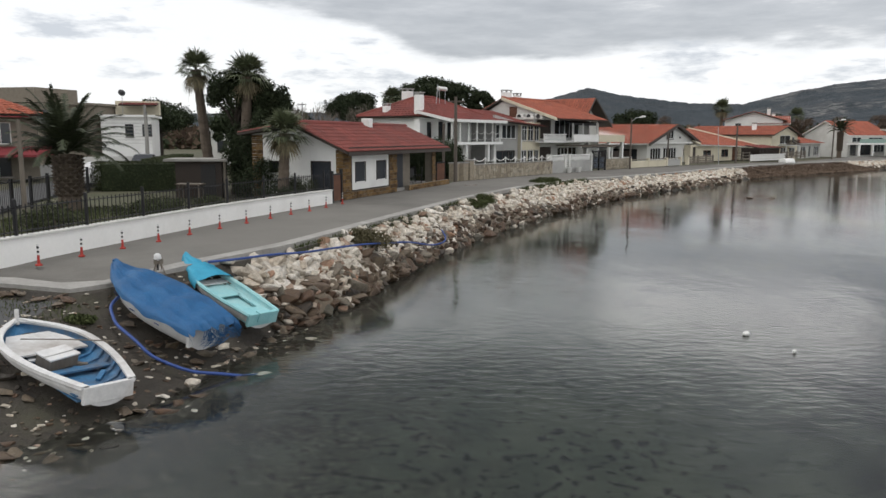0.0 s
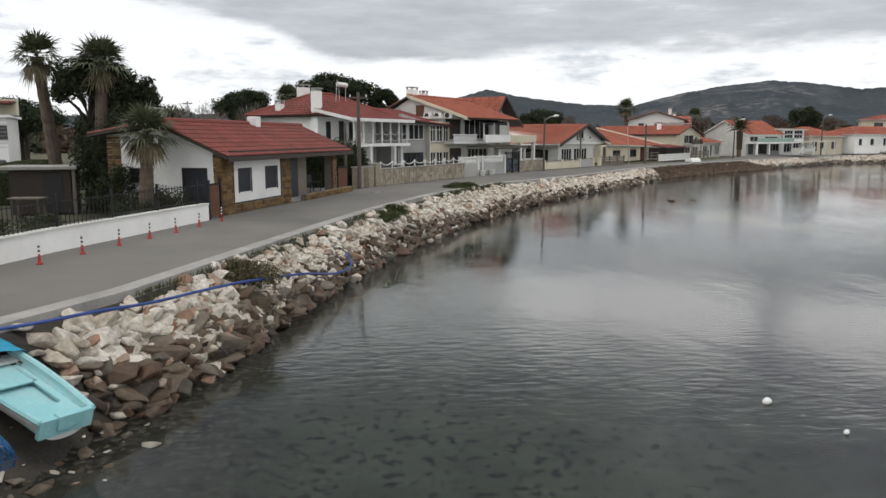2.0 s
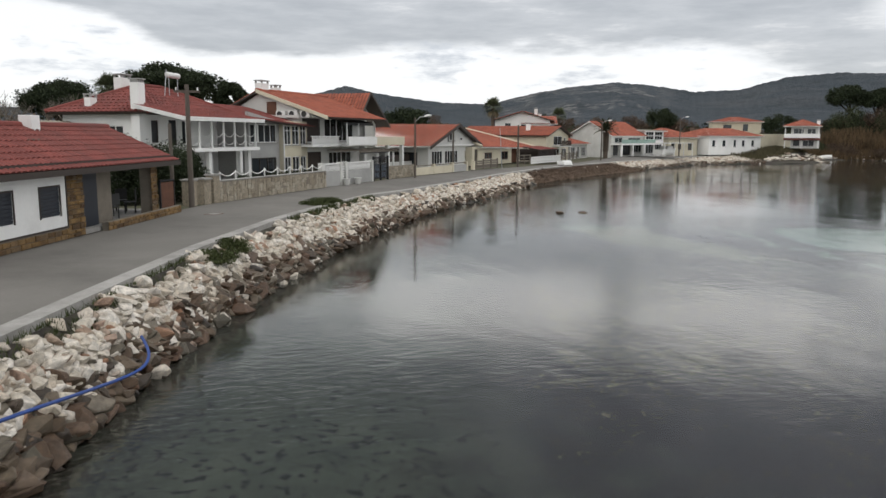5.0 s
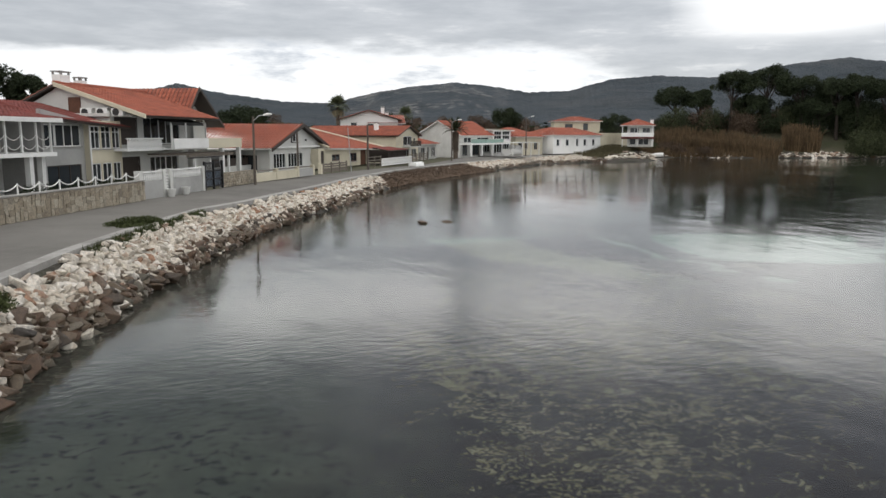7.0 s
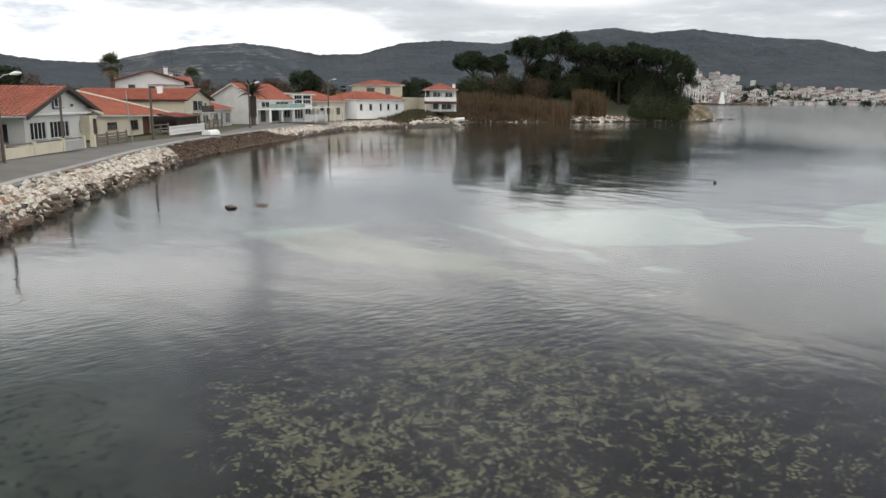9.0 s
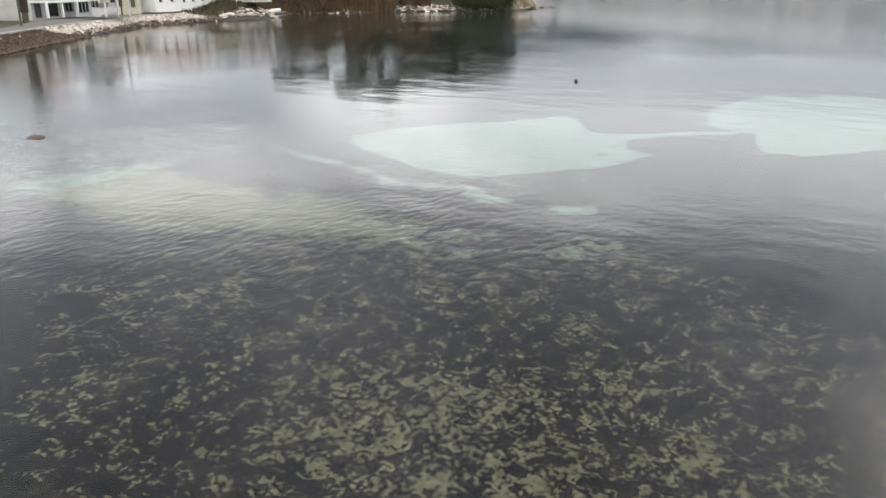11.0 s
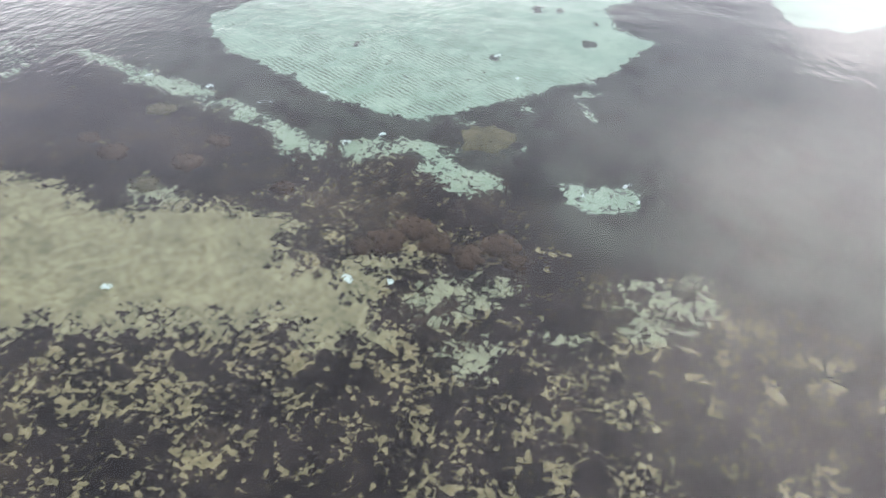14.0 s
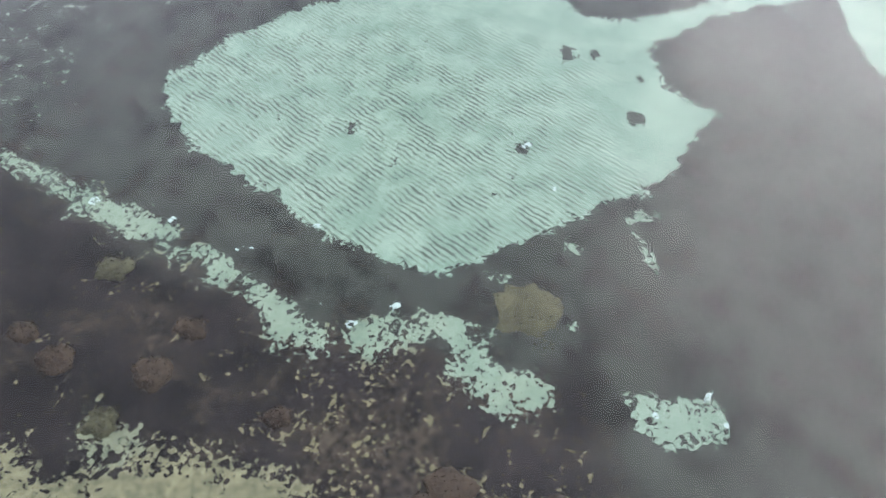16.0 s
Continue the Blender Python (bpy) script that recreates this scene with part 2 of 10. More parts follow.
def stones_varied(name, stops, vary, scale=3.0, rough=0.85, tone=0.5):
    """Rock whose colour is drawn per piece from stops."""
    m, nt, b = bare(name)
    vec = nt.nodes.new("ShaderNodeTexCoord").outputs["Object"]
    if vary == "object":
        rnd = nt.nodes.new("ShaderNodeObjectInfo").outputs["Random"]
    else:
        rnd = nt.nodes.new("ShaderNodeNewGeometry").outputs["Random Per Island"]
        vec = nt.nodes.new("ShaderNodeNewGeometry").outputs["Position"]
        scale *= 3.0
    base = ramp_node(nt, rnd, stops)
    n1, n2 = noise_node(nt, vec, scale, 5, 0.65), noise_node(nt, vec, scale * 7, 5, 0.7)
    g = ramp_node(nt, n1, [(0.3, (1 - tone,) * 3), (0.7, (1.1, 1.08, 1.05))])
    g2 = ramp_node(nt, n2, [(0.3, (0.8, 0.78, 0.74)), (0.7, (1.05, 1.05, 1.05))])
    col = mix_node(nt, 1.0, mix_node(nt, 1.0, base, g, "MULTIPLY"), g2, "MULTIPLY")
    nt.links.new(col, b.inputs["Base Color"])
    b.inputs["Roughness"].default_value = rough
    bp = nt.nodes.new("ShaderNodeBump")
    bp.inputs["Strength"].default_value, bp.inputs["Distance"].default_value = 0.6, 0.04
    nt.links.new(n2, bp.inputs["Height"])
    nt.links.new(bp.outputs[0], b.inputs["Normal"])
    return m


def plain(name, col, rough=0.5, metal=0.0, spec=0.5):
    return surface(name, tuple(c * 0.86 for c in col), tuple(min(1.0, c * 1.08) for c in col), 3.0, rough, 0.12, 0.004, 8.0, metal=metal, spec=spec)


def water_material():
    m = bpy.data.materials.new("sea_water")
    m.use_nodes = True
    nt = m.node_tree
    nt.nodes.clear()
    N, L = nt.nodes.new, nt.links.new
    out, mix, fres = N("ShaderNodeOutputMaterial"), N("ShaderNodeMixShader"), N("ShaderNodeFresnel")
    refr, gloss = N("ShaderNodeBsdfRefraction"), N("ShaderNodeBsdfGlossy")
    fres.inputs["IOR"].default_value = refr.inputs["IOR"].default_value = 1.33
    refr.inputs["Color"].default_value, refr.inputs["Roughness"].default_value = (0.93, 0.975, 0.97, 1), 0.10
    gloss.inputs["Color"].default_value, gloss.inputs["Roughness"].default_value = (1, 1, 1, 1), 0.05
    L(fres.outputs[0], mix.inputs[0])
    L(refr.outputs[0], mix.inputs[1])
    L(gloss.outputs[0], mix.inputs[2])
    L(mix.outputs[0], out.inputs[0])
    vec = N("ShaderNodeNewGeometry").outputs["Position"]
    swell = noise_node(nt, vec, 0.55, 2, 0.5, (1.0, 0.45, 1.0))
    rip = noise_node(nt, vec, 3.4, 2.5, 0.55, (0.75, 1.3, 1.0))
    calm = noise_node(nt, vec, 0.06, 2, 0.5)

    def remap(value, lo, hi, a, b):
        r = N("ShaderNodeMapRange")
        for key, v in (("From Min", lo), ("From Max", hi), ("To Min", a), ("To Max", b)):
            r.inputs[key].default_value = v
        L(value, r.inputs["Value"])
        return r.outputs[0]

    sep, off = N("ShaderNodeSeparateXYZ"), N("ShaderNodeMath")
    L(vec, sep.inputs[0])
    off.operation = "MULTIPLY_ADD"
    off.inputs[1].default_value = -0.9
    L(sep.outputs["Y"], off.inputs[0])
    L(sep.outputs["X"], off.inputs[2])
    # livelier water out in the open bay, calmer inshore
    bumps = [N("ShaderNodeBump") for _ in range(3)]
    for bp, height, strength, distance in zip(bumps, (noise_node(nt, vec, 1.2, 3, 0.6, (0.8, 1.2, 1.0)), swell, rip),
                                              (remap(off.outputs[0], 35.0, 120.0, 0.0, 0.65), remap(off.outputs[0], 35.0, 120.0, 0.35, 1.0), remap(calm, 0.42, 0.62, 0.35, 1.0)), (0.55, 0.06, 0.012)):
        bp.inputs["Distance"].default_value = distance
        L(height, bp.inputs["Height"])
        L(strength, bp.inputs["Strength"])
    L(bumps[0].outputs[0], bumps[1].inputs["Normal"])
    L(bumps[1].outputs[0], bumps[2].inputs["Normal"])
    for n in (fres, refr, gloss):
        L(bumps[2].outputs[0], n.inputs["Normal"])
    return m


def seabed_material():
    """Dark seagrass broken by sand. The mesh says where: sand, pale (clean sand), mud (smooth sediment), lump (weed
    tufts), gravel, and where dark wavy bands cross the clean sand.
    """
    m, nt, b = bare("seabed")
    vec = nt.nodes.new("ShaderNodeNewGeometry").outputs["Position"]

    def attr(name):
        n = nt.nodes.new("ShaderNodeAttribute")
        n.attribute_name = name
        return n.outputs["Fac"]

    def calc(op, p, q):
        n = nt.nodes.new("ShaderNodeMath")
        n.operation = op
        for i, v in enumerate((p, q)):
            if isinstance(v, (int, float)):
                n.inputs[i].default_value = v
            else:
                nt.links.new(v, n.inputs[i])
        return n.outputs[0]

    frag = calc("SUBTRACT", calc("ADD", calc("MULTIPLY", noise_node(nt, vec, 3.2, 2, 0.5), 0.55), calc("MULTIPLY", noise_node(nt, vec, 12.0, 3, 0.55), 0.85)), 0.2)
    n2, n3, n4 = noise_node(nt, vec, 7.0, 2, 0.5), noise_node(nt, vec, 1.1, 3, 0.5), noise_node(nt, vec, 9.0, 2, 0.5)
    level = calc("ADD", frag, calc("MULTIPLY", calc("SUBTRACT", attr("sand"), 0.5), 0.62))
    mask = ramp_node(nt, level, [(0.575, (0, 0, 0)), (0.60, (1, 1, 1))])
    # seagrass
    grass = mix_node(nt, 0.5, ramp_node(nt, n2, [(0.35, (0.004, 0.0035, 0.004)), (0.7, (0.016, 0.013, 0.014))]),
                     ramp_node(nt, n3, [(0.38, (0.003, 0.003, 0.003)), (0.68, (0.024, 0.020, 0.020))]))
    brown = ramp_node(nt, n4, [(0.35, (0.008, 0.007, 0.007)), (0.70, (0.062, 0.050, 0.036))])
    grass = mix_node(nt, attr("lump"), grass, brown)
    speck = ramp_node(nt, n4, [(0.62, (0, 0, 0)), (0.76, (0.35, 0.35, 0.35))])
    grass = mix_node(nt, speck, grass, (0.07, 0.062, 0.045))
    # smooth sediment with dark tufts
    mud = mix_node(nt, 0.4, ramp_node(nt, n3, [(0.3, (0.022, 0.026, 0.024)), (0.7, (0.038, 0.042, 0.038))]), ramp_node(nt, n4, [(0.3, (0.017, 0.020, 0.018)), (0.7, (0.044, 0.047, 0.040))]))
    mud = mix_node(nt, calc("MULTIPLY", attr("tuft"), 0.45), mud, ramp_node(nt, n3, [(0.3, (0.048, 0.056, 0.042)), (0.7, (0.085, 0.092, 0.068))]))
    tuft = ramp_node(nt, noise_node(nt, vec, 5.5, 2, 0.5), [(0.56, (0, 0, 0)), (0.64, (0.8, 0.8, 0.8))])
    mud = mix_node(nt, calc("MULTIPLY", tuft, attr("tuft")), mud, (0.007, 0.008, 0.007))
    base = mix_node(nt, attr("mud"), grass, mud)
    # sand, olive or clean
    patchy = ramp_node(nt, noise_node(nt, vec, 2.2, 4, 0.65), [(0.35, (0.70, 0.70, 0.68)), (0.65, (1.1, 1.08, 1.05))])
    olive = ramp_node(nt, n4, [(0.32, (0.088, 0.082, 0.048)), (0.5, (0.120, 0.113, 0.068)), (0.72, (0.160, 0.150, 0.094))])
    olive = mix_node(nt, 1.0, olive, patchy, "MULTIPLY")
    clean = mix_node(nt, 0.5, ramp_node(nt, n2, [(0.3, (0.112, 0.168, 0.136)), (0.65, (0.172, 0.240, 0.196))]), ramp_node(nt, n3, [(0.34, (0.105, 0.160, 0.128)), (0.6, (0.190, 0.250, 0.204))]))
    # broken wavy bands of darker colour on the clean sand, without relief
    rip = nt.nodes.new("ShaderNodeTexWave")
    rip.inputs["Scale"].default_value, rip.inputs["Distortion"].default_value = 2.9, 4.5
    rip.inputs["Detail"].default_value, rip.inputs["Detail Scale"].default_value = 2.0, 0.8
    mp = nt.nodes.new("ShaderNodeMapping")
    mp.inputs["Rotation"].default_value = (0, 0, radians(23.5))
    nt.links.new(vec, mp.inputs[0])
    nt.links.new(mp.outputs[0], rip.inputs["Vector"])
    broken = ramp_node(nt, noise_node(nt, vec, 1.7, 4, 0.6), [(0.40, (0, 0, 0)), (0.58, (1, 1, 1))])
    dark_band = calc("MULTIPLY", ramp_node(nt, rip.outputs["Fac"], [(0.22, (1, 1, 1)), (0.46, (0, 0, 0))]), calc("MULTIPLY", broken, attr("banded")))
    clean = mix_node(nt, dark_band, clean, (0.058, 0.075, 0.062))
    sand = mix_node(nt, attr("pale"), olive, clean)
    col = mix_node(nt, mask, base, sand)
    stones = ramp_node(nt, n4, [(0.32, (0.010, 0.009, 0.008)), (0.55, (0.030, 0.027, 0.022)), (0.72, (0.095, 0.086, 0.070))])
    col = mix_node(nt, attr("gravel"), col, stones)
    nt.links.new(col, b.inputs["Base Color"])
    b.inputs["Roughness"].default_value = 0.95
    b.inputs["Specular IOR Level"].default_value = 0.1
    return m


M_WATER, M_SEABED = water_material(), seabed_material()
M_EARTH = surface("dry_earth_and_grass", (0.042, 0.04, 0.024), (0.10, 0.095, 0.054), 0.5, 0.95, 0.7, 0.05, 12, stain=(0.05, 0.065, 0.025), world=True)
M_SHORE = surface("wet_shore_gravel", (0.014, 0.012, 0.009), (0.052, 0.043, 0.032), 1.6, 0.8, 0.9, 0.05, 9, stain=(0.05, 0.05, 0.028), world=True)
M_ROAD = surface("worn_concrete_road", (0.112, 0.107, 0.095), (0.165, 0.157, 0.142), 0.5, 0.9, 0.4, 0.012, 30, stain=(0.085, 0.08, 0.072), world=True)
M_ASPHALT = surface("asphalt", (0.055, 0.056, 0.058), (0.085, 0.085, 0.086), 0.8, 0.9, 0.4, 0.01, 25, world=True)
M_KERB = surface("pale_concrete", (0.22, 0.215, 0.20), (0.36, 0.35, 0.33), 1.2, 0.9, 0.5, 0.015, 10, stain=(0.13, 0.125, 0.115), world=True)
M_WHITE = surface("white_plaster", (0.76, 0.76, 0.745), (0.85, 0.85, 0.83), 0.7, 0.85, 0.15, 0.004, 14, stain=(0.66, 0.655, 0.63))
M_WHITE2 = surface("greyed_white_plaster", (0.50, 0.50, 0.48), (0.62, 0.62, 0.59), 0.7, 0.85, 0.15, 0.004, 14, stain=(0.40, 0.40, 0.37))
M_CREAM = surface("cream_plaster", (0.50, 0.46, 0.35), (0.62, 0.57, 0.44), 0.7, 0.85, 0.15, 0.004, 14, stain=(0.42, 0.38, 0.28))
M_GREYWALL = surface("grey_plaster", (0.30, 0.30, 0.29), (0.40, 0.40, 0.385), 0.7, 0.85, 0.15, 0.004, 14, stain=(0.24, 0.24, 0.23))
M_BLUEWALL = surface("slate_blue_plaster", (0.20, 0.24, 0.30), (0.27, 0.32, 0.39), 0.7, 0.85, 0.15, 0.004, 14)
M_PAINT = plain("white_paint", (0.74, 0.74, 0.72), 0.5)
M_DARKWOOD = plain("dark_stained_wood", (0.035, 0.024, 0.018), 0.6)
M_WOOD = surface("weathered_wood", (0.10, 0.085, 0.068), (0.19, 0.165, 0.135), 3, 0.85, 0.5, 0.006, 8, stretch=(1, 1, 0.15))
M_POLE = surface("weathered_pole_wood", (0.07, 0.058, 0.048), (0.13, 0.11, 0.09), 3, 0.85, 0.5, 0.006, 8, stretch=(1, 1, 0.12))
M_SHUTTER = plain("navy_shutter_paint", (0.018, 0.023, 0.034), 0.5)
M_IRON = plain("black_iron", (0.016, 0.016, 0.018), 0.45, 0.3)
M_STEEL = plain("galvanised_steel", (0.42, 0.43, 0.44), 0.4, 0.8)
M_RUST = surface("rusted_brown_metal", (0.07, 0.03, 0.018), (0.15, 0.065, 0.035), 3, 0.8, 0.3, 0.004, 8)
M_STONEWALL = stones_varied("ochre_stone", [(0.0, (0.11, 0.065, 0.03)), (0.35, (0.21, 0.125, 0.045)), (0.7, (0.29, 0.18, 0.07)), (1.0, (0.17, 0.12, 0.075))], "object", 4.0)
M_STONEJOIN = stones_varied("ochre_stone_face", [(0.0, (0.11, 0.065, 0.03)), (0.35, (0.21, 0.125, 0.045)), (0.7, (0.29, 0.18, 0.07)), (1.0, (0.17, 0.12, 0.075))], "island", 4.0)
M_CLADDING = stones_varied("pale_crazy_stone", [(0.0, (0.30, 0.26, 0.20)), (0.4, (0.42, 0.37, 0.29)), (0.75, (0.50, 0.46, 0.38)), (1.0, (0.24, 0.21, 0.17))], "island", 4.0)
M_MORTAR = surface("mortar", (0.16, 0.14, 0.11), (0.25, 0.22, 0.18), 3, 0.95, 0.3, 0.005)
M_TILE_RED = surface("dark_red_roof_tile", (0.115, 0.024, 0.018), (0.20, 0.044, 0.033), 0.8, 0.75, 0.3, 0.006, 12, vary="island", spread=0.2, stain=(0.11, 0.035, 0.028))
M_TILE_REDO = surface("dark_red_eave_tile", (0.115, 0.024, 0.018), (0.20, 0.044, 0.033), 0.8, 0.75, 0.3, 0.006, 12, vary="object", spread=0.2, stain=(0.16, 0.07, 0.06))
M_TILE_ORANGE = surface("orange_roof_tile", (0.20, 0.052, 0.028), (0.33, 0.088, 0.046), 0.8, 0.75, 0.3, 0.006, 12, vary="island", spread=0.2, stain=(0.22, 0.07, 0.04))
M_TILE_GREY = surface("grey_roof_sheet", (0.19, 0.175, 0.14), (0.28, 0.255, 0.21), 0.8, 0.8, 0.3, 0.006, 12)
M_LEAFDARK = surface("pine_needles", (0.014, 0.021, 0.010), (0.036, 0.048, 0.022), 0.8, 0.8, 0, 0, 6, vary="island", spread=0.3, spec=0.2)
M_LEAFMID = surface("shrub_leaves", (0.022, 0.03, 0.014), (0.07, 0.08, 0.038), 0.8, 0.8, 0, 0, 6, vary="island", spread=0.45, spec=0.2)
M_LEAFDATE = surface("date_palm_leaf", (0.018, 0.025, 0.012), (0.055, 0.065, 0.034), 1.0, 0.6, 0, 0, 6, vary="island", spread=0.4, spec=0.3)
M_LEAFPALM = surface("palm_leaf", (0.04, 0.052, 0.026), (0.12, 0.135, 0.075), 1.0, 0.6, 0, 0, 6, vary="island", spread=0.4, spec=0.3)
M_LEAFDRY = surface("dry_palm_leaf", (0.10, 0.085, 0.05), (0.22, 0.19, 0.12), 1.0, 0.8, 0, 0, 6, vary="island", spread=0.35, spec=0.2)
M_REED = surface("dry_reeds", (0.055, 0.038, 0.022), (0.145, 0.10, 0.055), 0.5, 0.85, 0, 0, 6, vary="island", spread=0.45, spec=0.2)
M_TWIG = surface("bare_twigs", (0.10, 0.085, 0.07), (0.19, 0.165, 0.14), 1.0, 0.9, 0, 0, 6, vary="island", spread=0.3, spec=0.2)
M_BROWNBUSH = surface("brown_winter_scrub", (0.05, 0.036, 0.026), (0.12, 0.085, 0.06), 0.6, 0.9, 0, 0, 6, vary="island", spread=0.4, spec=0.2)
M_DRYTUFT = surface("dry_olive_tuft", (0.045, 0.042, 0.022), (0.13, 0.115, 0.066), 1.0, 0.9, 0, 0, 6, vary="island", spread=0.35, spec=0.2)
M_GRASSY = surface("grass_tuft", (0.03, 0.04, 0.014), (0.085, 0.10, 0.04), 1.0, 0.85, 0, 0, 6, vary="island", spread=0.4, spec=0.2)
M_BLUFF = surface("ochre_earth_cliff", (0.11, 0.085, 0.05), (0.30, 0.245, 0.155), 0.5, 0.95, 0.8, 0.2, 6, stain=(0.06, 0.055, 0.03))
M_PINEBARK = surface("dark_pine_bark", (0.016, 0.012, 0.010), (0.050, 0.038, 0.030), 4, 0.95, 0.8, 0.03, 5)
M_BARK = surface("palm_bark", (0.06, 0.045, 0.034), (0.15, 0.12, 0.09), 4, 0.95, 0.8, 0.03, 5)
M_LIMESTONE = stones_varied("limestone_boulder", [(0.0, (0.70, 0.66, 0.59)), (0.3, (0.82, 0.79, 0.74)), (0.48, (0.60, 0.53, 0.44)), (0.6, (0.72, 0.68, 0.60)), (0.82, (0.50, 0.45, 0.38)), (0.92, (0.32, 0.17, 0.10)), (1.0, (0.70, 0.66, 0.59))], "object")
M_LIMEJOIN = stones_varied("limestone_boulders", [(0.0, (0.70, 0.66, 0.59)), (0.3, (0.82, 0.79, 0.74)), (0.48, (0.60, 0.53, 0.44)), (0.6, (0.72, 0.68, 0.60)), (0.82, (0.50, 0.45, 0.38)), (0.92, (0.32, 0.17, 0.10)), (1.0, (0.70, 0.66, 0.59))], "island")
M_WETROCK = stones_varied("wet_boulder", [(0.0, (0.032, 0.025, 0.018)), (0.18, (0.092, 0.066, 0.043)), (0.34, (0.110, 0.060, 0.033)), (0.5, (0.167, 0.133, 0.093)), (0.62, (0.095, 0.068, 0.041)), (0.76, (0.110, 0.063, 0.035)), (0.88, (0.219, 0.191, 0.150)), (1.0, (0.063, 0.057, 0.038))], "object", rough=0.55)
M_WETJOIN = stones_varied("wet_boulders", [(0.0, (0.032, 0.025, 0.018)), (0.18, (0.092, 0.066, 0.043)), (0.34, (0.110, 0.060, 0.033)), (0.5, (0.167, 0.133, 0.093)), (0.62, (0.095, 0.068, 0.041)), (0.76, (0.110, 0.063, 0.035)), (0.88, (0.219, 0.191, 0.150)), (1.0, (0.063, 0.057, 0.038))], "island", rough=0.55)
M_TARP = surface("blue_tarpaulin", (0.005, 0.064, 0.18), (0.009, 0.105, 0.26), 1.5, 0.6, 0.8, 0.03, 5, stain=(0.004, 0.048, 0.14))
M_CYANCLOTH = surface("turquoise_cover", (0.02, 0.22, 0.36), (0.035, 0.31, 0.46), 1.5, 0.6, 0.5, 0.03, 5)
M_CYAN = surface("turquoise_boat_paint", (0.20, 0.46, 0.50), (0.31, 0.58, 0.60), 2, 0.5, 0.2, 0.004, 8, stain=(0.42, 0.55, 0.54))
M_BOATBLUE = surface("worn_blue_boat_paint", (0.02, 0.09, 0.20), (0.05, 0.19, 0.36), 3, 0.6, 0.3, 0.006, 8, stain=(0.09, 0.07, 0.055))
M_BOATWHITE = surface("worn_white_boat_paint", (0.50, 0.50, 0.50), (0.68, 0.68, 0.67), 2, 0.6, 0.3, 0.004, 8, stain=(0.30, 0.27, 0.24))
M_HOSE = plain("blue_hose", (0.02, 0.055, 0.22), 0.5)
M_RED = plain("red_plastic", (0.36, 0.028, 0.018), 0.5)
M_BLACK = plain("black_rubber", (0.02, 0.02, 0.02), 0.6)
M_AWNING = surface("red_awning", (0.13, 0.015, 0.02), (0.20, 0.025, 0.03), 1.5, 0.8, 0.2, 0.01, 6)
M_CAR = plain("car_paint_dark", (0.03, 0.033, 0.04), 0.3)
M_CARWHITE = plain("car_paint_white", (0.62, 0.62, 0.62), 0.3)
# forest green shifted to blue-grey: the distance haze is put into the base colour
M_HILL = surface("haze_tinted_forest_hillside", (0.007, 0.015, 0.022), (0.046, 0.062, 0.076), 0.009, 0.95, 1.0, 20.0, 8, stain=(0.062, 0.068, 0.072), world=True)
M_ROCKFACE = surface("grey_rock_outcrop", (0.10, 0.095, 0.09), (0.22, 0.205, 0.19), 0.03, 0.95, 0.6, 4.0, 5, stain=(0.035, 0.045, 0.04), world=True)


def rocky_patches(m):
    """Bare grey rock where the mesh's 'rock' value says so."""
    nt = m.node_tree
    b = next(n for n in nt.nodes if n.type == "BSDF_PRINCIPLED")
    old = b.inputs["Base Color"].links[0].from_socket
    at = nt.nodes.new("ShaderNodeAttribute")
    at.attribute_name = "rock"
    vec = nt.nodes.new("ShaderNodeNewGeometry").outputs["Position"]
    n = noise_node(nt, vec, 0.03, 6, 0.7, (1, 1, 2.2))
    mul = nt.nodes.new("ShaderNodeMath")
    mul.operation = "MULTIPLY"
    nt.links.new(at.outputs["Fac"], mul.inputs[0])
    nt.links.new(ramp_node(nt, n, [(0.46, (0, 0, 0)), (0.60, (1, 1, 1))]), mul.inputs[1])
    nt.links.new(mix_node(nt, mul.outputs[0], old, (0.20, 0.195, 0.19)), b.inputs["Base Color"])


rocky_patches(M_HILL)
M_TOWNWALL = stones_varied("far_town_walls", [(0.0, (0.55, 0.55, 0.56)), (0.5, (0.72, 0.72, 0.72)), (0.8, (0.48, 0.47, 0.45)), (1.0, (0.25, 0.24, 0.24))], "island", 0.2)
M_TOWNROOF = surface("far_town_roofs", (0.16, 0.10, 0.085), (0.24, 0.16, 0.135), 0.1, 0.9, 0, 0, 5, vary="island", spread=0.3)


def glass_material():
    m, nt, b = bare("window_glass")
    b.inputs["Base Color"].default_value = (0.03, 0.035, 0.04, 1)
    b.inputs["Roughness"].default_value = 0.08
    b.inputs["Specular IOR Level"].default_value = 0.6
    return m


M_GLASS = glass_material()


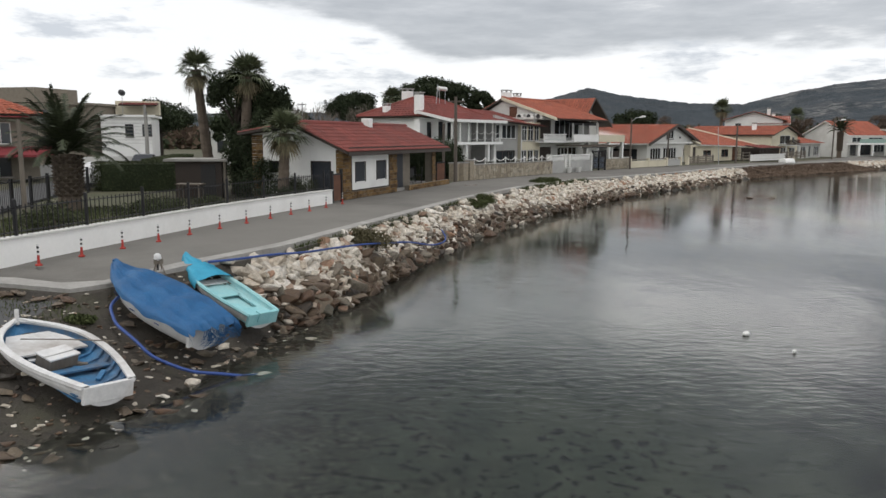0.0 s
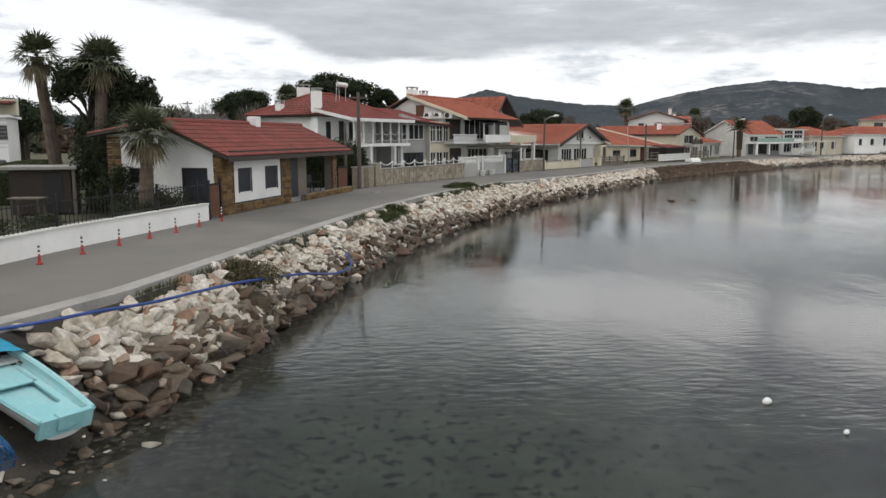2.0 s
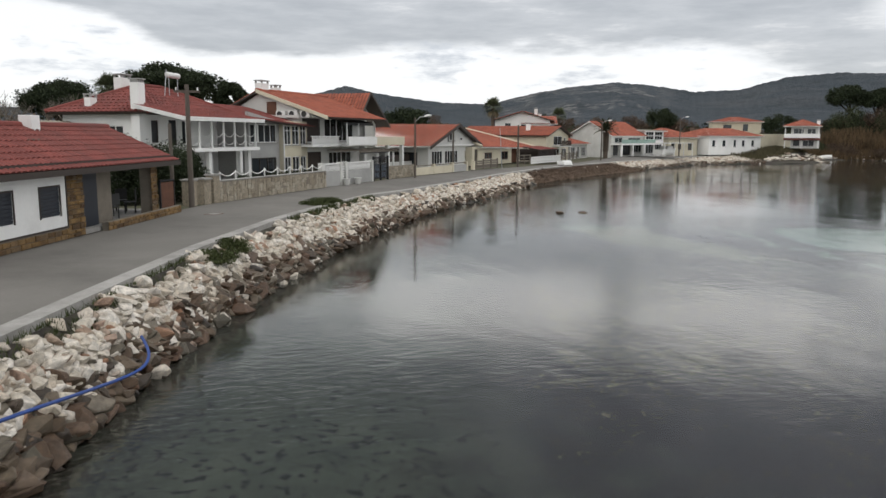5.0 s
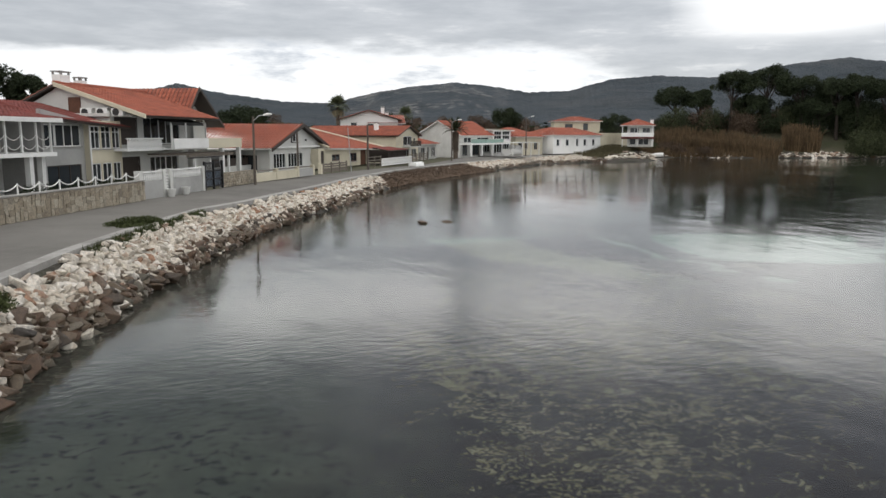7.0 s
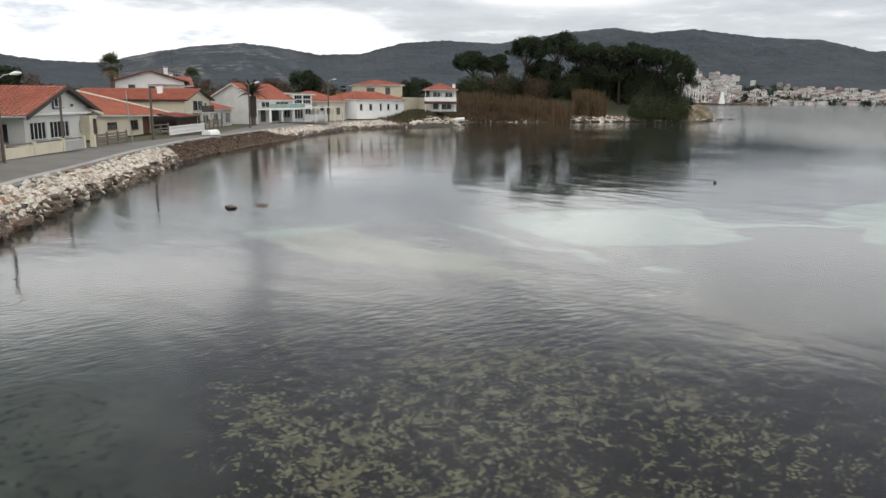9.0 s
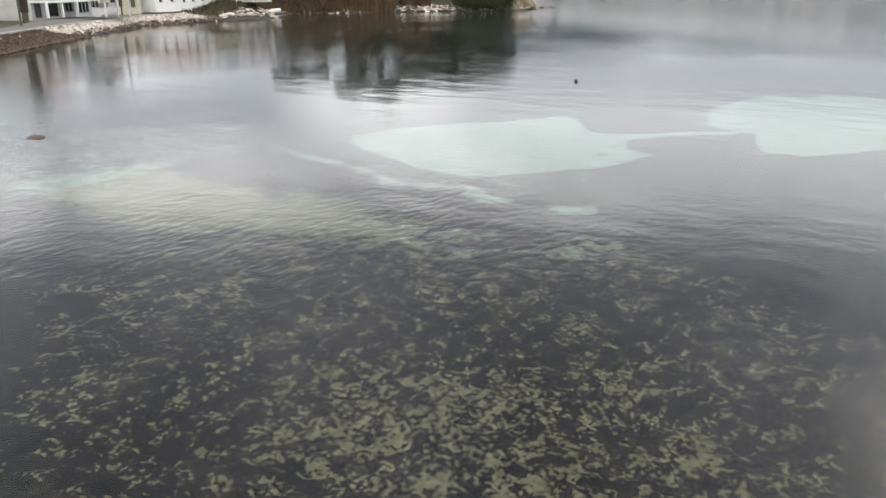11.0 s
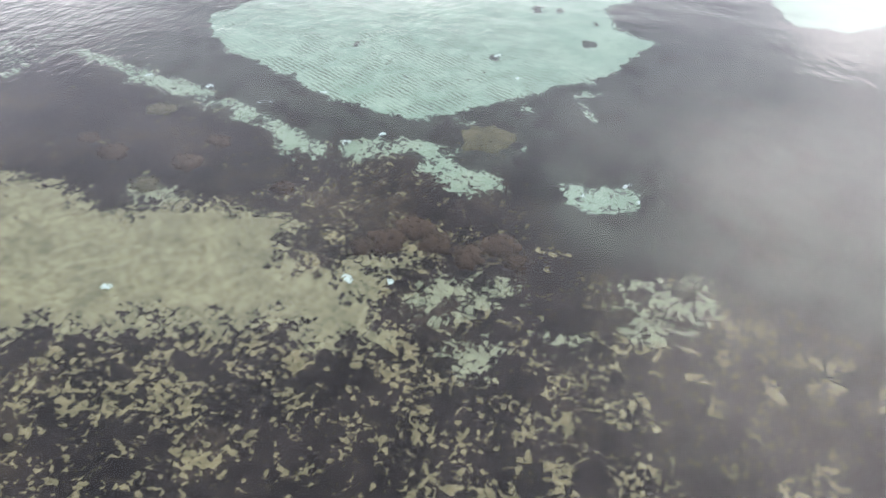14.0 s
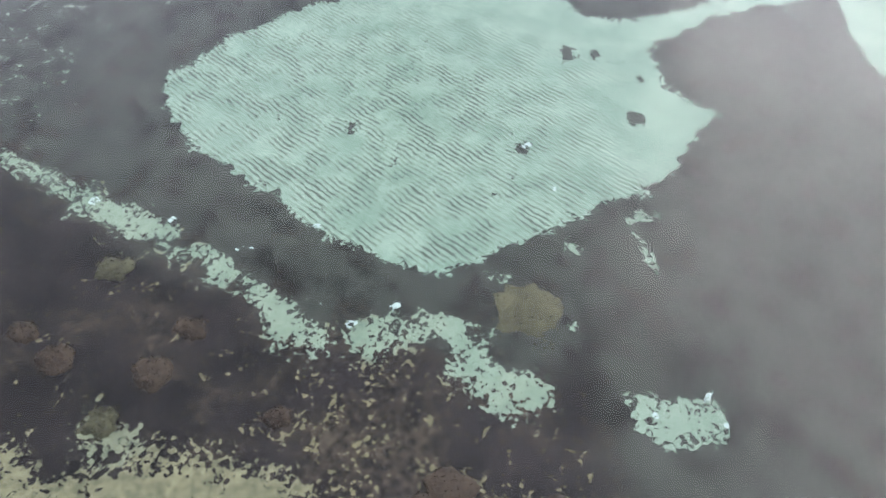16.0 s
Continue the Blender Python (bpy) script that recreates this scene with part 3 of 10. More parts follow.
# ---------------------------------------------------------------- building helpers
class Shape:
    """Collects vertices and faces of one mesh."""

    def __init__(self):
        self.v, self.f, self.weld = [], [], False

    def add(self, verts, faces):
        n = len(self.v)
        self.v += [tuple(p) for p in verts]
        self.f += [tuple(i + n for i in q) for q in faces]
        return self

    def box(self, x0, y0, z0, x1, y1, z1, m=None):
        p = [(x, y, z) for z in (z0, z1) for x, y in ((x0, y0), (x1, y0), (x1, y1), (x0, y1))]
        if m is not None:
            p = [m @ Vector(q) for q in p]
        return self.add(p, [(3, 2, 1, 0), (4, 5, 6, 7), (0, 1, 5, 4), (1, 2, 6, 5), (2, 3, 7, 6), (3, 0, 4, 7)])

    def prism(self, poly, z0, z1):
        n = len(poly)
        return self.add([(x, y, z0) for x, y in poly] + [(x, y, z1) for x, y in poly],
                        [tuple(range(n - 1, -1, -1)), tuple(range(n, 2 * n))] + [(i, (i + 1) % n, n + (i + 1) % n, n + i) for i in range(n)])

    def gable(self, x0, x1, y0, y1, z0, zr, xr):
        """Triangle wall in the x-z plane between y0 and y1."""
        p = [(x, y, z) for y in (y0, y1) for x, z in ((x0, z0), (x1, z0), (xr, zr))]
        return self.add(p, [(0, 1, 2), (5, 4, 3), (0, 3, 4, 1), (1, 4, 5, 2), (2, 5, 3, 0)])

    def side_poly(self, pts, x0, x1):
        """Polygon of (y, z) points drawn out from x0 to x1."""
        n = len(pts)
        return self.add([(x0, y, z) for y, z in pts] + [(x1, y, z) for y, z in pts],
                        [tuple(range(n)), tuple(range(2 * n - 1, n - 1, -1))] + [(i, n + i, n + (i + 1) % n, (i + 1) % n) for i in range(n)])

    def tube(self, pts, radii, n=8, cap=True):
        pts = [Vector(p) for p in pts]
        if isinstance(radii, (int, float)):
            radii = [radii] * len(pts)
        base = len(self.v)
        for i, (p, r) in enumerate(zip(pts, radii)):
            d = (pts[min(i + 1, len(pts) - 1)] - pts[max(i - 1, 0)]).normalized()
            a = d.orthogonal().normalized() if abs(d.z) > 0.95 else Vector((-d.y, d.x, 0)).normalized()
            c = d.cross(a)
            self.v += [tuple(p + r * (math.cos(k * 2 * math.pi / n) * a + math.sin(k * 2 * math.pi / n) * c)) for k in range(n)]
        for i in range(len(pts) - 1):
            for k in range(n):
                self.f.append((base + i * n + k, base + i * n + (k + 1) % n, base + (i + 1) * n + (k + 1) % n, base + (i + 1) * n + k))
        if cap:
            self.f += [tuple(base + k for k in range(n - 1, -1, -1)), tuple(base + (len(pts) - 1) * n + k for k in range(n))]
        return self

    def mesh(self, name, material):
        if self.weld:
            index, verts, remap = {}, [], []
            for p in self.v:
                k = tuple(round(c, 3) for c in p)
                if k not in index:
                    index[k] = len(verts)
                    verts.append(p)
                remap.append(index[k])
            self.v, self.f = verts, [tuple(remap[i] for i in q) for q in self.f]
        me = bpy.data.meshes.new(name)
        me.from_pydata(self.v, [], self.f)
        me.materials.append(material)
        me.update()
        return me


def part(name, shape, material, parent, label="", smooth=False, bevel=0.0):
    me = shape if isinstance(shape, bpy.types.Mesh) else shape.mesh(name, material)
    if smooth:
        me.polygons.foreach_set("use_smooth", [True] * len(me.polygons))
    ob = new(name, me)
    ob.parent = parent
    if label:
        ob["label"] = label
    if bevel:
        b = ob.modifiers.new("bevel", "BEVEL")
        b.width, b.segments, b.limit_method = bevel, 2, "ANGLE"
    return ob


def thing(name, m, label, category, group="", kind=""):
    ob = new(name)
    ob.matrix_world = m
    return tagged(ob, label, category, group, kind)


def lone(name, shape, material, label, category, group="", kind="", smooth=False, m=None, bevel=0.0):
    ob = part(name, shape, material, None, "", smooth, bevel)
    if m is not None:
        ob.matrix_world = m
    return tagged(ob, label, category, group, kind)


TABLE = np.random.RandomState(5).rand(256, 256)


def vnoise(x, y, scale=1.0, octaves=3, off=0.0):
    x, y = np.asarray(x, float) * scale + off, np.asarray(y, float) * scale + off * 1.7
    total, amp, norm = 0, 1.0, 0
    for _ in range(octaves):
        xi, yi = np.floor(x).astype(int), np.floor(y).astype(int)
        fx, fy = x - xi, y - yi
        fx, fy = fx * fx * (3 - 2 * fx), fy * fy * (3 - 2 * fy)
        t = lambda a, b: TABLE[a % 256, b % 256]
        total = total + amp * ((t(xi, yi) * (1 - fx) + t(xi + 1, yi) * fx) * (1 - fy) + (t(xi, yi + 1) * (1 - fx) + t(xi + 1, yi + 1) * fx) * fy)
        norm, amp, x, y = norm + amp, amp * 0.5, x * 2.03 + 17.3, y * 2.03 + 5.1
    return total / norm


# ---------------------------------------------------------------- plan of the shore
WATERLINE = [(-260, -420), (-34, -60), (-15, -10), (-9, 5), (-6.9, 9.2), (-5.4, 11.4), (-4.3, 12.9), (-3.7, 15.2), (-3.3, 17.8), (-2.5, 19.8),
             (-1.7, 23), (-0.8, 26.6), (0.3, 31), (1.5, 34.6), (3.2, 39), (5.6, 44.5), (8.7, 50.4), (12.4, 57.4), (17.3, 64.6), (23.9, 72.9),
             (28.2, 79.6), (30.6, 83.6), (36.6, 91.0), (44.8, 98.6), (52, 104.6), (60, 111.2), (68, 118.0), (80, 128.0), (90, 129.0), (96, 130.3),
             (102, 129.8), (109, 131), (114, 136), (119, 143), (124, 147.5), (131, 145.5), (140, 138), (150, 131),
             (171, 119), (184, 116.5), (195, 121), (202, 126.2), (200, 133), (188, 150), (178, 178), (260, 270), (520, 500), (820, 640),
             (1010, 575), (1060, 330), (1090, 80), (1300, -500), (1900, -1800)]
KERB = [(-26, -12), (-17.5, 6), (-12.4, 13.6), (-9.7, 16.1), (-8.5, 16.3), (-6.7, 16.06), (-6.25, 16.6), (-5.5, 17.75), (-4.8, 18.7), (-3.7, 21), (-2.55, 25), (-1.0, 30.4), (1.0, 37), (3.8, 44.2), (6.7, 50.2), (9.7, 56.2),
        (12.9, 60.4), (15.4, 64.6), (21.1, 73), (25.9, 80), (29.8, 85), (35.6, 92), (43.2, 99.6), (50.2, 106), (58.6, 113.4), (66.6, 119.4), (79, 129.4), (91, 136), (97, 140), (104, 150), (112, 162)]
FRONT = [(-32, -10), (-20, 6.5), (-12.4, 14.2), (-9.5, 16.9), (-8.8, 19.3), (-8.2, 22), (-7.6, 26.4), (-6.4, 31.0), (-5.1, 35.2), (-3.9, 37.5), (-2.6, 41), (-0.3, 48.4), (0.6, 50.7),
         (7.5, 61.4), (11.6, 66.8), (16.2, 73.2), (21.3, 80), (27.5, 86.8), (35.5, 94.9), (45.5, 104.0), (57, 117), (74, 133), (92, 151), (105, 165)]


def signed(poly, x, y):
    """Distance to the line, positive on its left."""
    best, sign = np.full(np.shape(x), 1e18), np.ones(np.shape(x))
    for (ax, ay), (bx, by) in zip(poly, poly[1:]):
        dx, dy = bx - ax, by - ay
        t = np.clip(((x - ax) * dx + (y - ay) * dy) / (dx * dx + dy * dy), 0, 1)
        ex, ey = x - ax - t * dx, y - ay - t * dy
        d = ex * ex + ey * ey
        s = np.where(dx * (y - ay) - dy * (x - ax) > 0, 1.0, -1.0)
        closer = d < best - 1e-9
        best, sign = np.where(closer, d, best), np.where(closer, s, sign)
    return np.sqrt(best) * sign


def bump_at(x, y, cx, cy, rx, ry, ang=0.0):
    c, s = math.cos(radians(ang)), math.sin(radians(ang))
    u, v = (x - cx) * c + (y - cy) * s, -(x - cx) * s + (y - cy) * c
    return np.exp(-((u / rx) ** 2 + (v / ry) ** 2))


def dip(x, y):
    """The road edge sinks a little where the boats are hauled out, and further along the bay."""
    k = np.clip((np.asarray(y, float) - 46.0) / 30.0, 0, 1)
    far = 0.36 * k * k * (3 - 2 * k) * np.clip(1.0 - signed(KERB, x, y) / 4.5, 0, 1)
    return 0.28 * bump_at(x, y, -6.9, 16.0, 2.8, 1.7) + far


def land_height(x, y):
    d = signed(WATERLINE, x, y)
    kerb, sink = signed(KERB, x, y), dip(x, y)
    z = np.where(d < 0, -np.clip(-d * 0.16, 0, 0.35) - np.clip((-d - 2) * 0.09, 0, 0.65) - np.clip((-d - 8) * 0.08, 0, 0.75) - np.clip((-d - 45) * 0.03, 0, 3.0), (1.49 - sink) * (np.clip(d, 0, None) / (np.clip(d, 0, None) + np.clip(-kerb, 0.02, 3.0))) ** 0.85)
    # behind the kerb the ground is level
    z = np.where((d > 0) & (kerb > -0.15), 1.44 - sink + 0.14 * np.clip(2.2 * bump_at(x, y, -8.0, 14.5, 4.0, 3.2), 0, 1), z)
    # boat slip: a gentle ramp between road and water
    slip = np.clip(1.6 * bump_at(x, y, -7.0, 11.5, 5.0, 5.2), 0, 1)
    ramp = (1.6 - sink) * (np.clip(d, 0, None) / (np.clip(d, 0, None) + np.clip(-kerb, 0.02, None))) ** 1.2
    z = np.where((d > 0) & (kerb < -0.15), z * (1 - slip) + ramp * slip, z)
    # promontory, and the rise at the bay's end
    head = 5.0 * bump_at(x, y, 168, 142, 30, 17, -35) + 1.6 * bump_at(x, y, 142, 160, 24, 18, -40) + 2.4 * bump_at(x, y, 108, 162, 24, 22, 30)
    z = np.where(d > 0, z + head * np.clip((d - 1.0) / 16.0, 0, 1), z)
    z = np.where(d > 0, z + 1.35 * bump_at(x, y, 107, 139.5, 9, 6.5) * np.clip((d - 0.5) / 3.0, 0, 1), z)
    z = np.where(d > 0, z + (vnoise(x, y, 0.6, 3) - 0.5) * 0.12 * (kerb < -0.3), z)
    return z, d


CLEAN_SAND = [(30.5, 48.8), (29.8, 47.9), (29.4, 46.8), (29.1, 45.7), (28.8, 44.6), (28.4, 43.6), (28.5, 42.3), (29.0, 41.8), (29.6, 41.1), (30.3, 40.6), (31.5, 39.5), (32.3, 38.9), (33.2, 38.9), (34.3, 38.4),
              (34.8, 39.3), (35.5, 39.8), (36.3, 40.0), (37.2, 39.6), (38.1, 38.9), (39.8, 36.9), (40.8, 36.6), (39.4, 38.6), (38.0, 40.0), (37.3, 41.0), (37.4, 42.0), (39.6, 43.4), (40.4, 44.4), (37.6, 46.0), (35.0, 48.4), (33.2, 49.2), (31.6, 49.5)]
OPEN_SAND = [(41.4, 38.4), (40.1, 36.2), (38.6, 36.0), (37.0, 35.2), (37.1, 34.0), (40.0, 31.2), (46.0, 29.0), (55.0, 30.0), (52.0, 38.0), (45.5, 39.4)]
OLIVE_SAND = [(19.2, 46.2), (20.5, 44.7), (21.4, 43.4), (21.9, 42.4), (22.4, 41.7), (22.2, 41.0), (22.6, 40.5), (23.2, 41.0), (24.3, 40.7), (23.9, 41.3), (23.3, 41.8), (23.6, 42.5), (24.6, 42.8), (24.8, 43.3),
              (24.3, 44.1), (24.2, 45.0), (23.6, 45.3), (23.4, 46.1), (23.7, 46.9), (23.5, 48.4), (24.3, 51.9), (19.5, 53.0)]
SAND_TRAIL = [(28.6, 51.5), (28.2, 50.1), (28.0, 49.0), (27.8, 47.9), (27.6, 46.8), (27.4, 46.0), (27.2, 45.2), (27.0, 44.5), (26.6, 44.0), (26.8, 43.4), (27.1, 42.7), (27.6, 42.0), (27.6, 41.4), (27.0, 41.1), (26.7, 40.7), (26.9, 40.3)]
GRASS_EDGE = [(28.6, 57.0), (27.9, 50.0), (27.4, 47.0), (26.8, 44.6), (26.5, 43.6), (27.2, 42.4), (27.0, 40.9), (27.3, 39.6), (26.0, 38.9), (25.2, 38.0), (25.6, 36.0), (25.0, 33.0), (23.0, 28.0), (20.0, 20.0), (18.0, 10.0)]


def inside(poly, x, y):
    """Distance to a closed outline, positive within it."""
    best, odd = np.full(np.shape(x), 1e18), np.zeros(np.shape(x), bool)
    for (ax, ay), (bx, by) in zip(poly, poly[1:] + poly[:1]):
        dx, dy = bx - ax, by - ay
        t = np.clip(((x - ax) * dx + (y - ay) * dy) / (dx * dx + dy * dy), 0, 1)
        best = np.minimum(best, (x - ax - t * dx) ** 2 + (y - ay - t * dy) ** 2)
        if ay != by:
            odd ^= ((ay > y) != (by > y)) & (x < (bx - ax) * (y - ay) / (by - ay) + ax)
    return np.sqrt(best) * np.where(odd, 1.0, -1.0)


def sea_floor(x, y, d):
    """What lies on the sea floor: how sandy, how pale the sand, smooth sediment, its tufts, dark wavy bands, weed
    clumps.
    """
    n, fine = vnoise(x, y, 1.15, 3, 3.0), vnoise(x, y, 3.4, 3, 9.0)
    w = n - 0.5
    # seagrass meadow with holes; thinner towards the shore
    zone = np.clip(1.2 * bump_at(x, y, 15, 36, 11, 8) + 0.9 * bump_at(x, y, 21, 39, 6, 6) + 0.9 * bump_at(x, y, 9, 31, 6, 5), 0, 1)
    s = 0.29 + 0.23 * zone + 0.07 * bump_at(x, y, 11, 33, 6, 4) + (vnoise(x, y, 0.45, 2, 4.0) - 0.5) * 0.20 + (vnoise(x, y, 1.6, 2, 13.0) - 0.5) * 0.12
    edge = signed(GRASS_EDGE, x, y)
    out = np.clip((edge + w * 0.9) / 0.6 + 0.5, 0, 1)
    s = s * (1 - out) + 0.02 * out
    mud = out * np.clip((fine - 0.2) * 3, 0, 1)
    shallow = np.clip((27.0 - y + 4 * w) / 7.0, 0, 1) * np.clip((11.0 - x + 6 * w) / 5.0, 0, 1)
    inshore = np.clip((d + 9.0 + 3 * w) / 4.0, 0, 1) * np.clip((60 - y) / 15, 0, 1)
    shallow = np.maximum(shallow, inshore)
    mud = np.maximum(mud, shallow)
    s = s * (1 - shallow) + 0.05 * shallow
    tuft = np.where(shallow > 0.3, 1.0, 0.12)
    pale, banded = np.zeros_like(s), np.zeros_like(s)

    def lay(field, tone, full, hard=5.0):
        nonlocal s, pale
        k = np.clip(field * hard + 0.5, 0, 1)
        s, pale = s * (1 - k) + full * k, np.where(k > 0.02, tone, pale)
        return k

    k = lay(inside(OLIVE_SAND, x, y) - 0.22 + w * 0.45 + (fine - 0.5) * 0.35, 0.10, 1.0, 1.1)
    for ax, ay, r in ((23.9, 39.8, 0.30), (24.2, 39.1, 0.26), (23.4, 40.0, 0.22), (25.0, 37.3, 0.22), (24.8, 36.6, 0.24), (24.3, 36.8, 0.28), (25.4, 36.2, 0.2), (23.5, 38.0, 0.2), (24.2, 45.6, 0.24), (22.8, 39.0, 0.24)):
        lay(r - np.hypot(x - ax, (y - ay) * 0.8) + w * 0.35 + (fine - 0.5) * 0.3, 0.30, 0.72, 2.2)
    sandy = lay(inside(CLEAN_SAND, x, y) + w * 0.30 + (fine - 0.5) * 0.30, 1.0, 1.0, 2.4)
    lay(inside(OPEN_SAND, x, y) + w * 0.5, 0.95, 1.0, 3.0)
    banded = sandy * np.clip((37.5 - x) / 4.0, 0, 1) * np.clip(1.2 - bump_at(x, y, 34.0, 39.6, 2.6, 1.8), 0.12, 1)
    trail = np.abs(signed(SAND_TRAIL, x, y))
    gaps = vnoise(x, y, 1.5, 2, 31.0)
    lay(0.34 - trail + w * 0.5 + (fine - 0.5) * 0.4 - np.where(y > 51, 9, 0), 0.2, 0.60, 2.2)
    lay((0.20 - trail + (gaps - 0.5) * 0.7 + (fine - 0.5) * 0.5) * np.where(y > 51, 0, 1), 0.72, 0.76, 2.2)
    halo = np.clip((0.55 - trail + w * 0.5) * 3, 0, 1) * 0.7
    for ax, ay, ra, rb, an in ((29.8, 40.4, 0.22, 0.2, 20), (30.9, 39.35, 0.42, 0.2, 130), (30.0, 39.1, 0.45, 0.12, 30), (28.75, 41.35, 0.24, 0.13, 120), (28.3, 40.0, 0.42, 0.13, 25), (27.4, 41.45, 0.45, 0.22, 40)):
        c, q = math.cos(radians(an)), math.sin(radians(an))
        u, v = ((x - ax) * c + (y - ay) * q) / ra, (-(x - ax) * q + (y - ay) * c) / rb
        lay((1.0 - np.hypot(u, v)) * rb + w * 0.12 + (fine - 0.5) * 0.14, 0.8, 0.74, 4.0)
    # squarish bare patch with streaks
    k = inside([(27.25, 39.1), (27.65, 37.9), (27.5, 37.5), (26.85, 37.5), (26.5, 38.3), (26.7, 38.8)], x, y) + (fine - 0.5) * 0.16
    lay(k, 0.85, 0.70, 7.0)
    # darker weed lying on the clean sand
    for ax, ay, ra, rb in ((35.5, 41.8, 0.26, 0.2), (35.6, 41.2, 0.28, 0.14), (33.7, 40.0, 0.34, 0.16), (35.1, 40.1, 0.24, 0.14), (32.0, 41.85, 0.25, 0.1), (30.8, 44.0, 0.4, 0.12), (33.7, 43.5, 0.2, 0.14), (31.4, 45.2, 0.25, 0.1)):
        k = np.clip((1.0 - np.hypot((x - ax) / ra, (y - ay) / rb) + (fine - 0.5) * 2.6) * 2, 0, 1)
        s = s * (1 - k) + 0.45 * k
    lump = np.clip((vnoise(x, y, 1.1, 4, 21.0) - 0.60) * 4, 0, 0.35)
    lump = np.maximum(lump, np.clip((vnoise(x, y, 1.6, 3, 14.0) - 0.52) * 5, 0, 0.8) * np.clip(1 - np.abs(x - 25.4) / 1.6, 0, 1) * (1 - out))
    lump = np.maximum(lump, halo * (1 - 0.5 * out))
    return s, pale, mud, tuft, banded, lump


def lines(core, step, reach, grow=1.22):
    a, b = core
    inner = list(np.arange(a, b + step / 2, step))
    out, h, p = [], step, b
    while p < reach[1]:
        h *= grow
        p += min(h, 260)
        out.append(p)
    lo, h, p = [], step, a
    while p > reach[0]:
        h *= grow
        p -= min(h, 260)
        lo.append(p)
    return np.array(lo[::-1] + inner + out)


def build_ground():
    xs = np.unique(np.concatenate([lines((-9, 42), 0.13, (-3800, 4200), 1.16), np.arange(60, 210, 3.0)]))
    ys = np.unique(np.concatenate([lines((8, 53), 0.13, (-3800, 4200), 1.16), np.arange(60, 185, 2.5)]))
    X, Y = np.meshgrid(xs, ys)
    Z, D = land_height(X, Y)
    S, P, M, T, R, B = sea_floor(X, Y, D)
    under = D < 0
    Z = np.where(under, Z + np.clip(0.5 - S, 0, 0.5) * 0.22 * np.clip(-D / 3, 0, 1) + (vnoise(X, Y, 3.0, 2) - 0.5) * 0.05, Z)
    ny, nx = X.shape
    me = bpy.data.meshes.new("ground")
    co = np.stack([X, Y, Z], -1).reshape(-1, 3)
    i = np.arange(ny * nx).reshape(ny, nx)
    q = np.stack([i[:-1, :-1], i[:-1, 1:], i[1:, 1:], i[1:, :-1]], -1).reshape(-1, 4)
    me.vertices.add(len(co))
    me.vertices.foreach_set("co", co.ravel())
    me.loops.add(q.size)
    me.loops.foreach_set("vertex_index", q.ravel())
    me.polygons.add(len(q))
    me.polygons.foreach_set("loop_start", np.arange(0, q.size, 4))
    me.polygons.foreach_set("loop_total", np.full(len(q), 4))
    for m in (M_EARTH, M_SHORE, M_SEABED, M_ASPHALT):
        me.materials.append(m)
    dm = D.ravel()[q].mean(1)
    km = signed(KERB, X, Y).ravel()[q].mean(1)
    ym = Y.ravel()[q].mean(1)
    idx = np.where(dm < 0.0, 2, np.where((dm < 3.5) | ((km < 0) & (ym < 100)), 1, 0))
    xm, zm = X.ravel()[q].mean(1), Z.ravel()[q].mean(1)
    idx = np.where((km < 0) & (dm > 3.4) & (ym < 15.8) & (zm > 0.7) & (vnoise(xm, ym, 0.9, 3, 6.0) < 0.62), 3, idx)
    me.polygons.foreach_set("material_index", idx.astype(np.int32))
    me.polygons.foreach_set("use_smooth", np.ones(len(q), bool))
    wide = 1.6 + 5.0 * bump_at(X, Y, 1.0, 9.0, 7.0, 9.0)
    G = np.clip(1.0 + D / wide + (vnoise(X, Y, 1.3, 3, 11.0) - 0.5) * 0.8, 0, 1)
    for name, val in (("sand", S), ("pale", P), ("mud", M), ("tuft", T), ("banded", R), ("gravel", G), ("lump", B)):
        a = me.attributes.new(name, "FLOAT", "POINT")
        a.data.foreach_set("value", val.ravel().astype(np.float32))
    me.update(calc_edges=True)
    me.validate()
    tagged(new("ground", me), "grassy coastal ground running down into a shallow seagrass sea floor", "ground", kind="structure")


build_ground()
w = Shape().add([(-4000, -4000, 0), (4500, -4000, 0), (4500, 4500, 0), (-4000, 4500, 0)], [(0, 1, 2, 3)])
water = lone("water", w, M_WATER, "calm clear shallow sea water with light ripples", "water", kind="structure")
water.visible_shadow = False


def ribbon(name, left, right, z, thick, material, label, category, n=220):
    """Strip between two lines, walked by equal shares."""

    def walk_line(line):
        p = np.array(line, float)
        s = np.r_[0, np.cumsum(np.hypot(*np.diff(p, axis=0).T))]
        t = np.linspace(0, s[-1], n)
        return np.stack([np.interp(t, s, p[:, 0]), np.interp(t, s, p[:, 1])], 1)

    a, b = walk_line(left), walk_line(right)
    sh = Shape()
    za, zb = (np.maximum(z - dip(q[:, 0], q[:, 1]), land_height(q[:, 0], q[:, 1])[0] + 0.06 + (z - 1.6)) for q in (a, b))
    for (ax, ay), (bx, by), ua, ub in zip(a, b, za, zb):
        sh.v += [(ax, ay, ua), (bx, by, ub), (ax, ay, ua - thick), (bx, by, ub - thick)]
    for i in range(n - 1):
        k = 4 * i
        sh.f += [(k, k + 1, k + 5, k + 4), (k + 1, k + 3, k + 7, k + 5), (k, k + 4, k + 6, k + 2)]
    return lone(name, sh, material, label, category, kind="structure")


def shifted(line, d):
    """The line moved sideways to its right by d."""
    p = np.array(line, float)
    t = np.gradient(p, axis=0)
    t /= np.hypot(t[:, 0], t[:, 1])[:, None]
    return p + d * np.stack([t[:, 1], -t[:, 0]], 1)


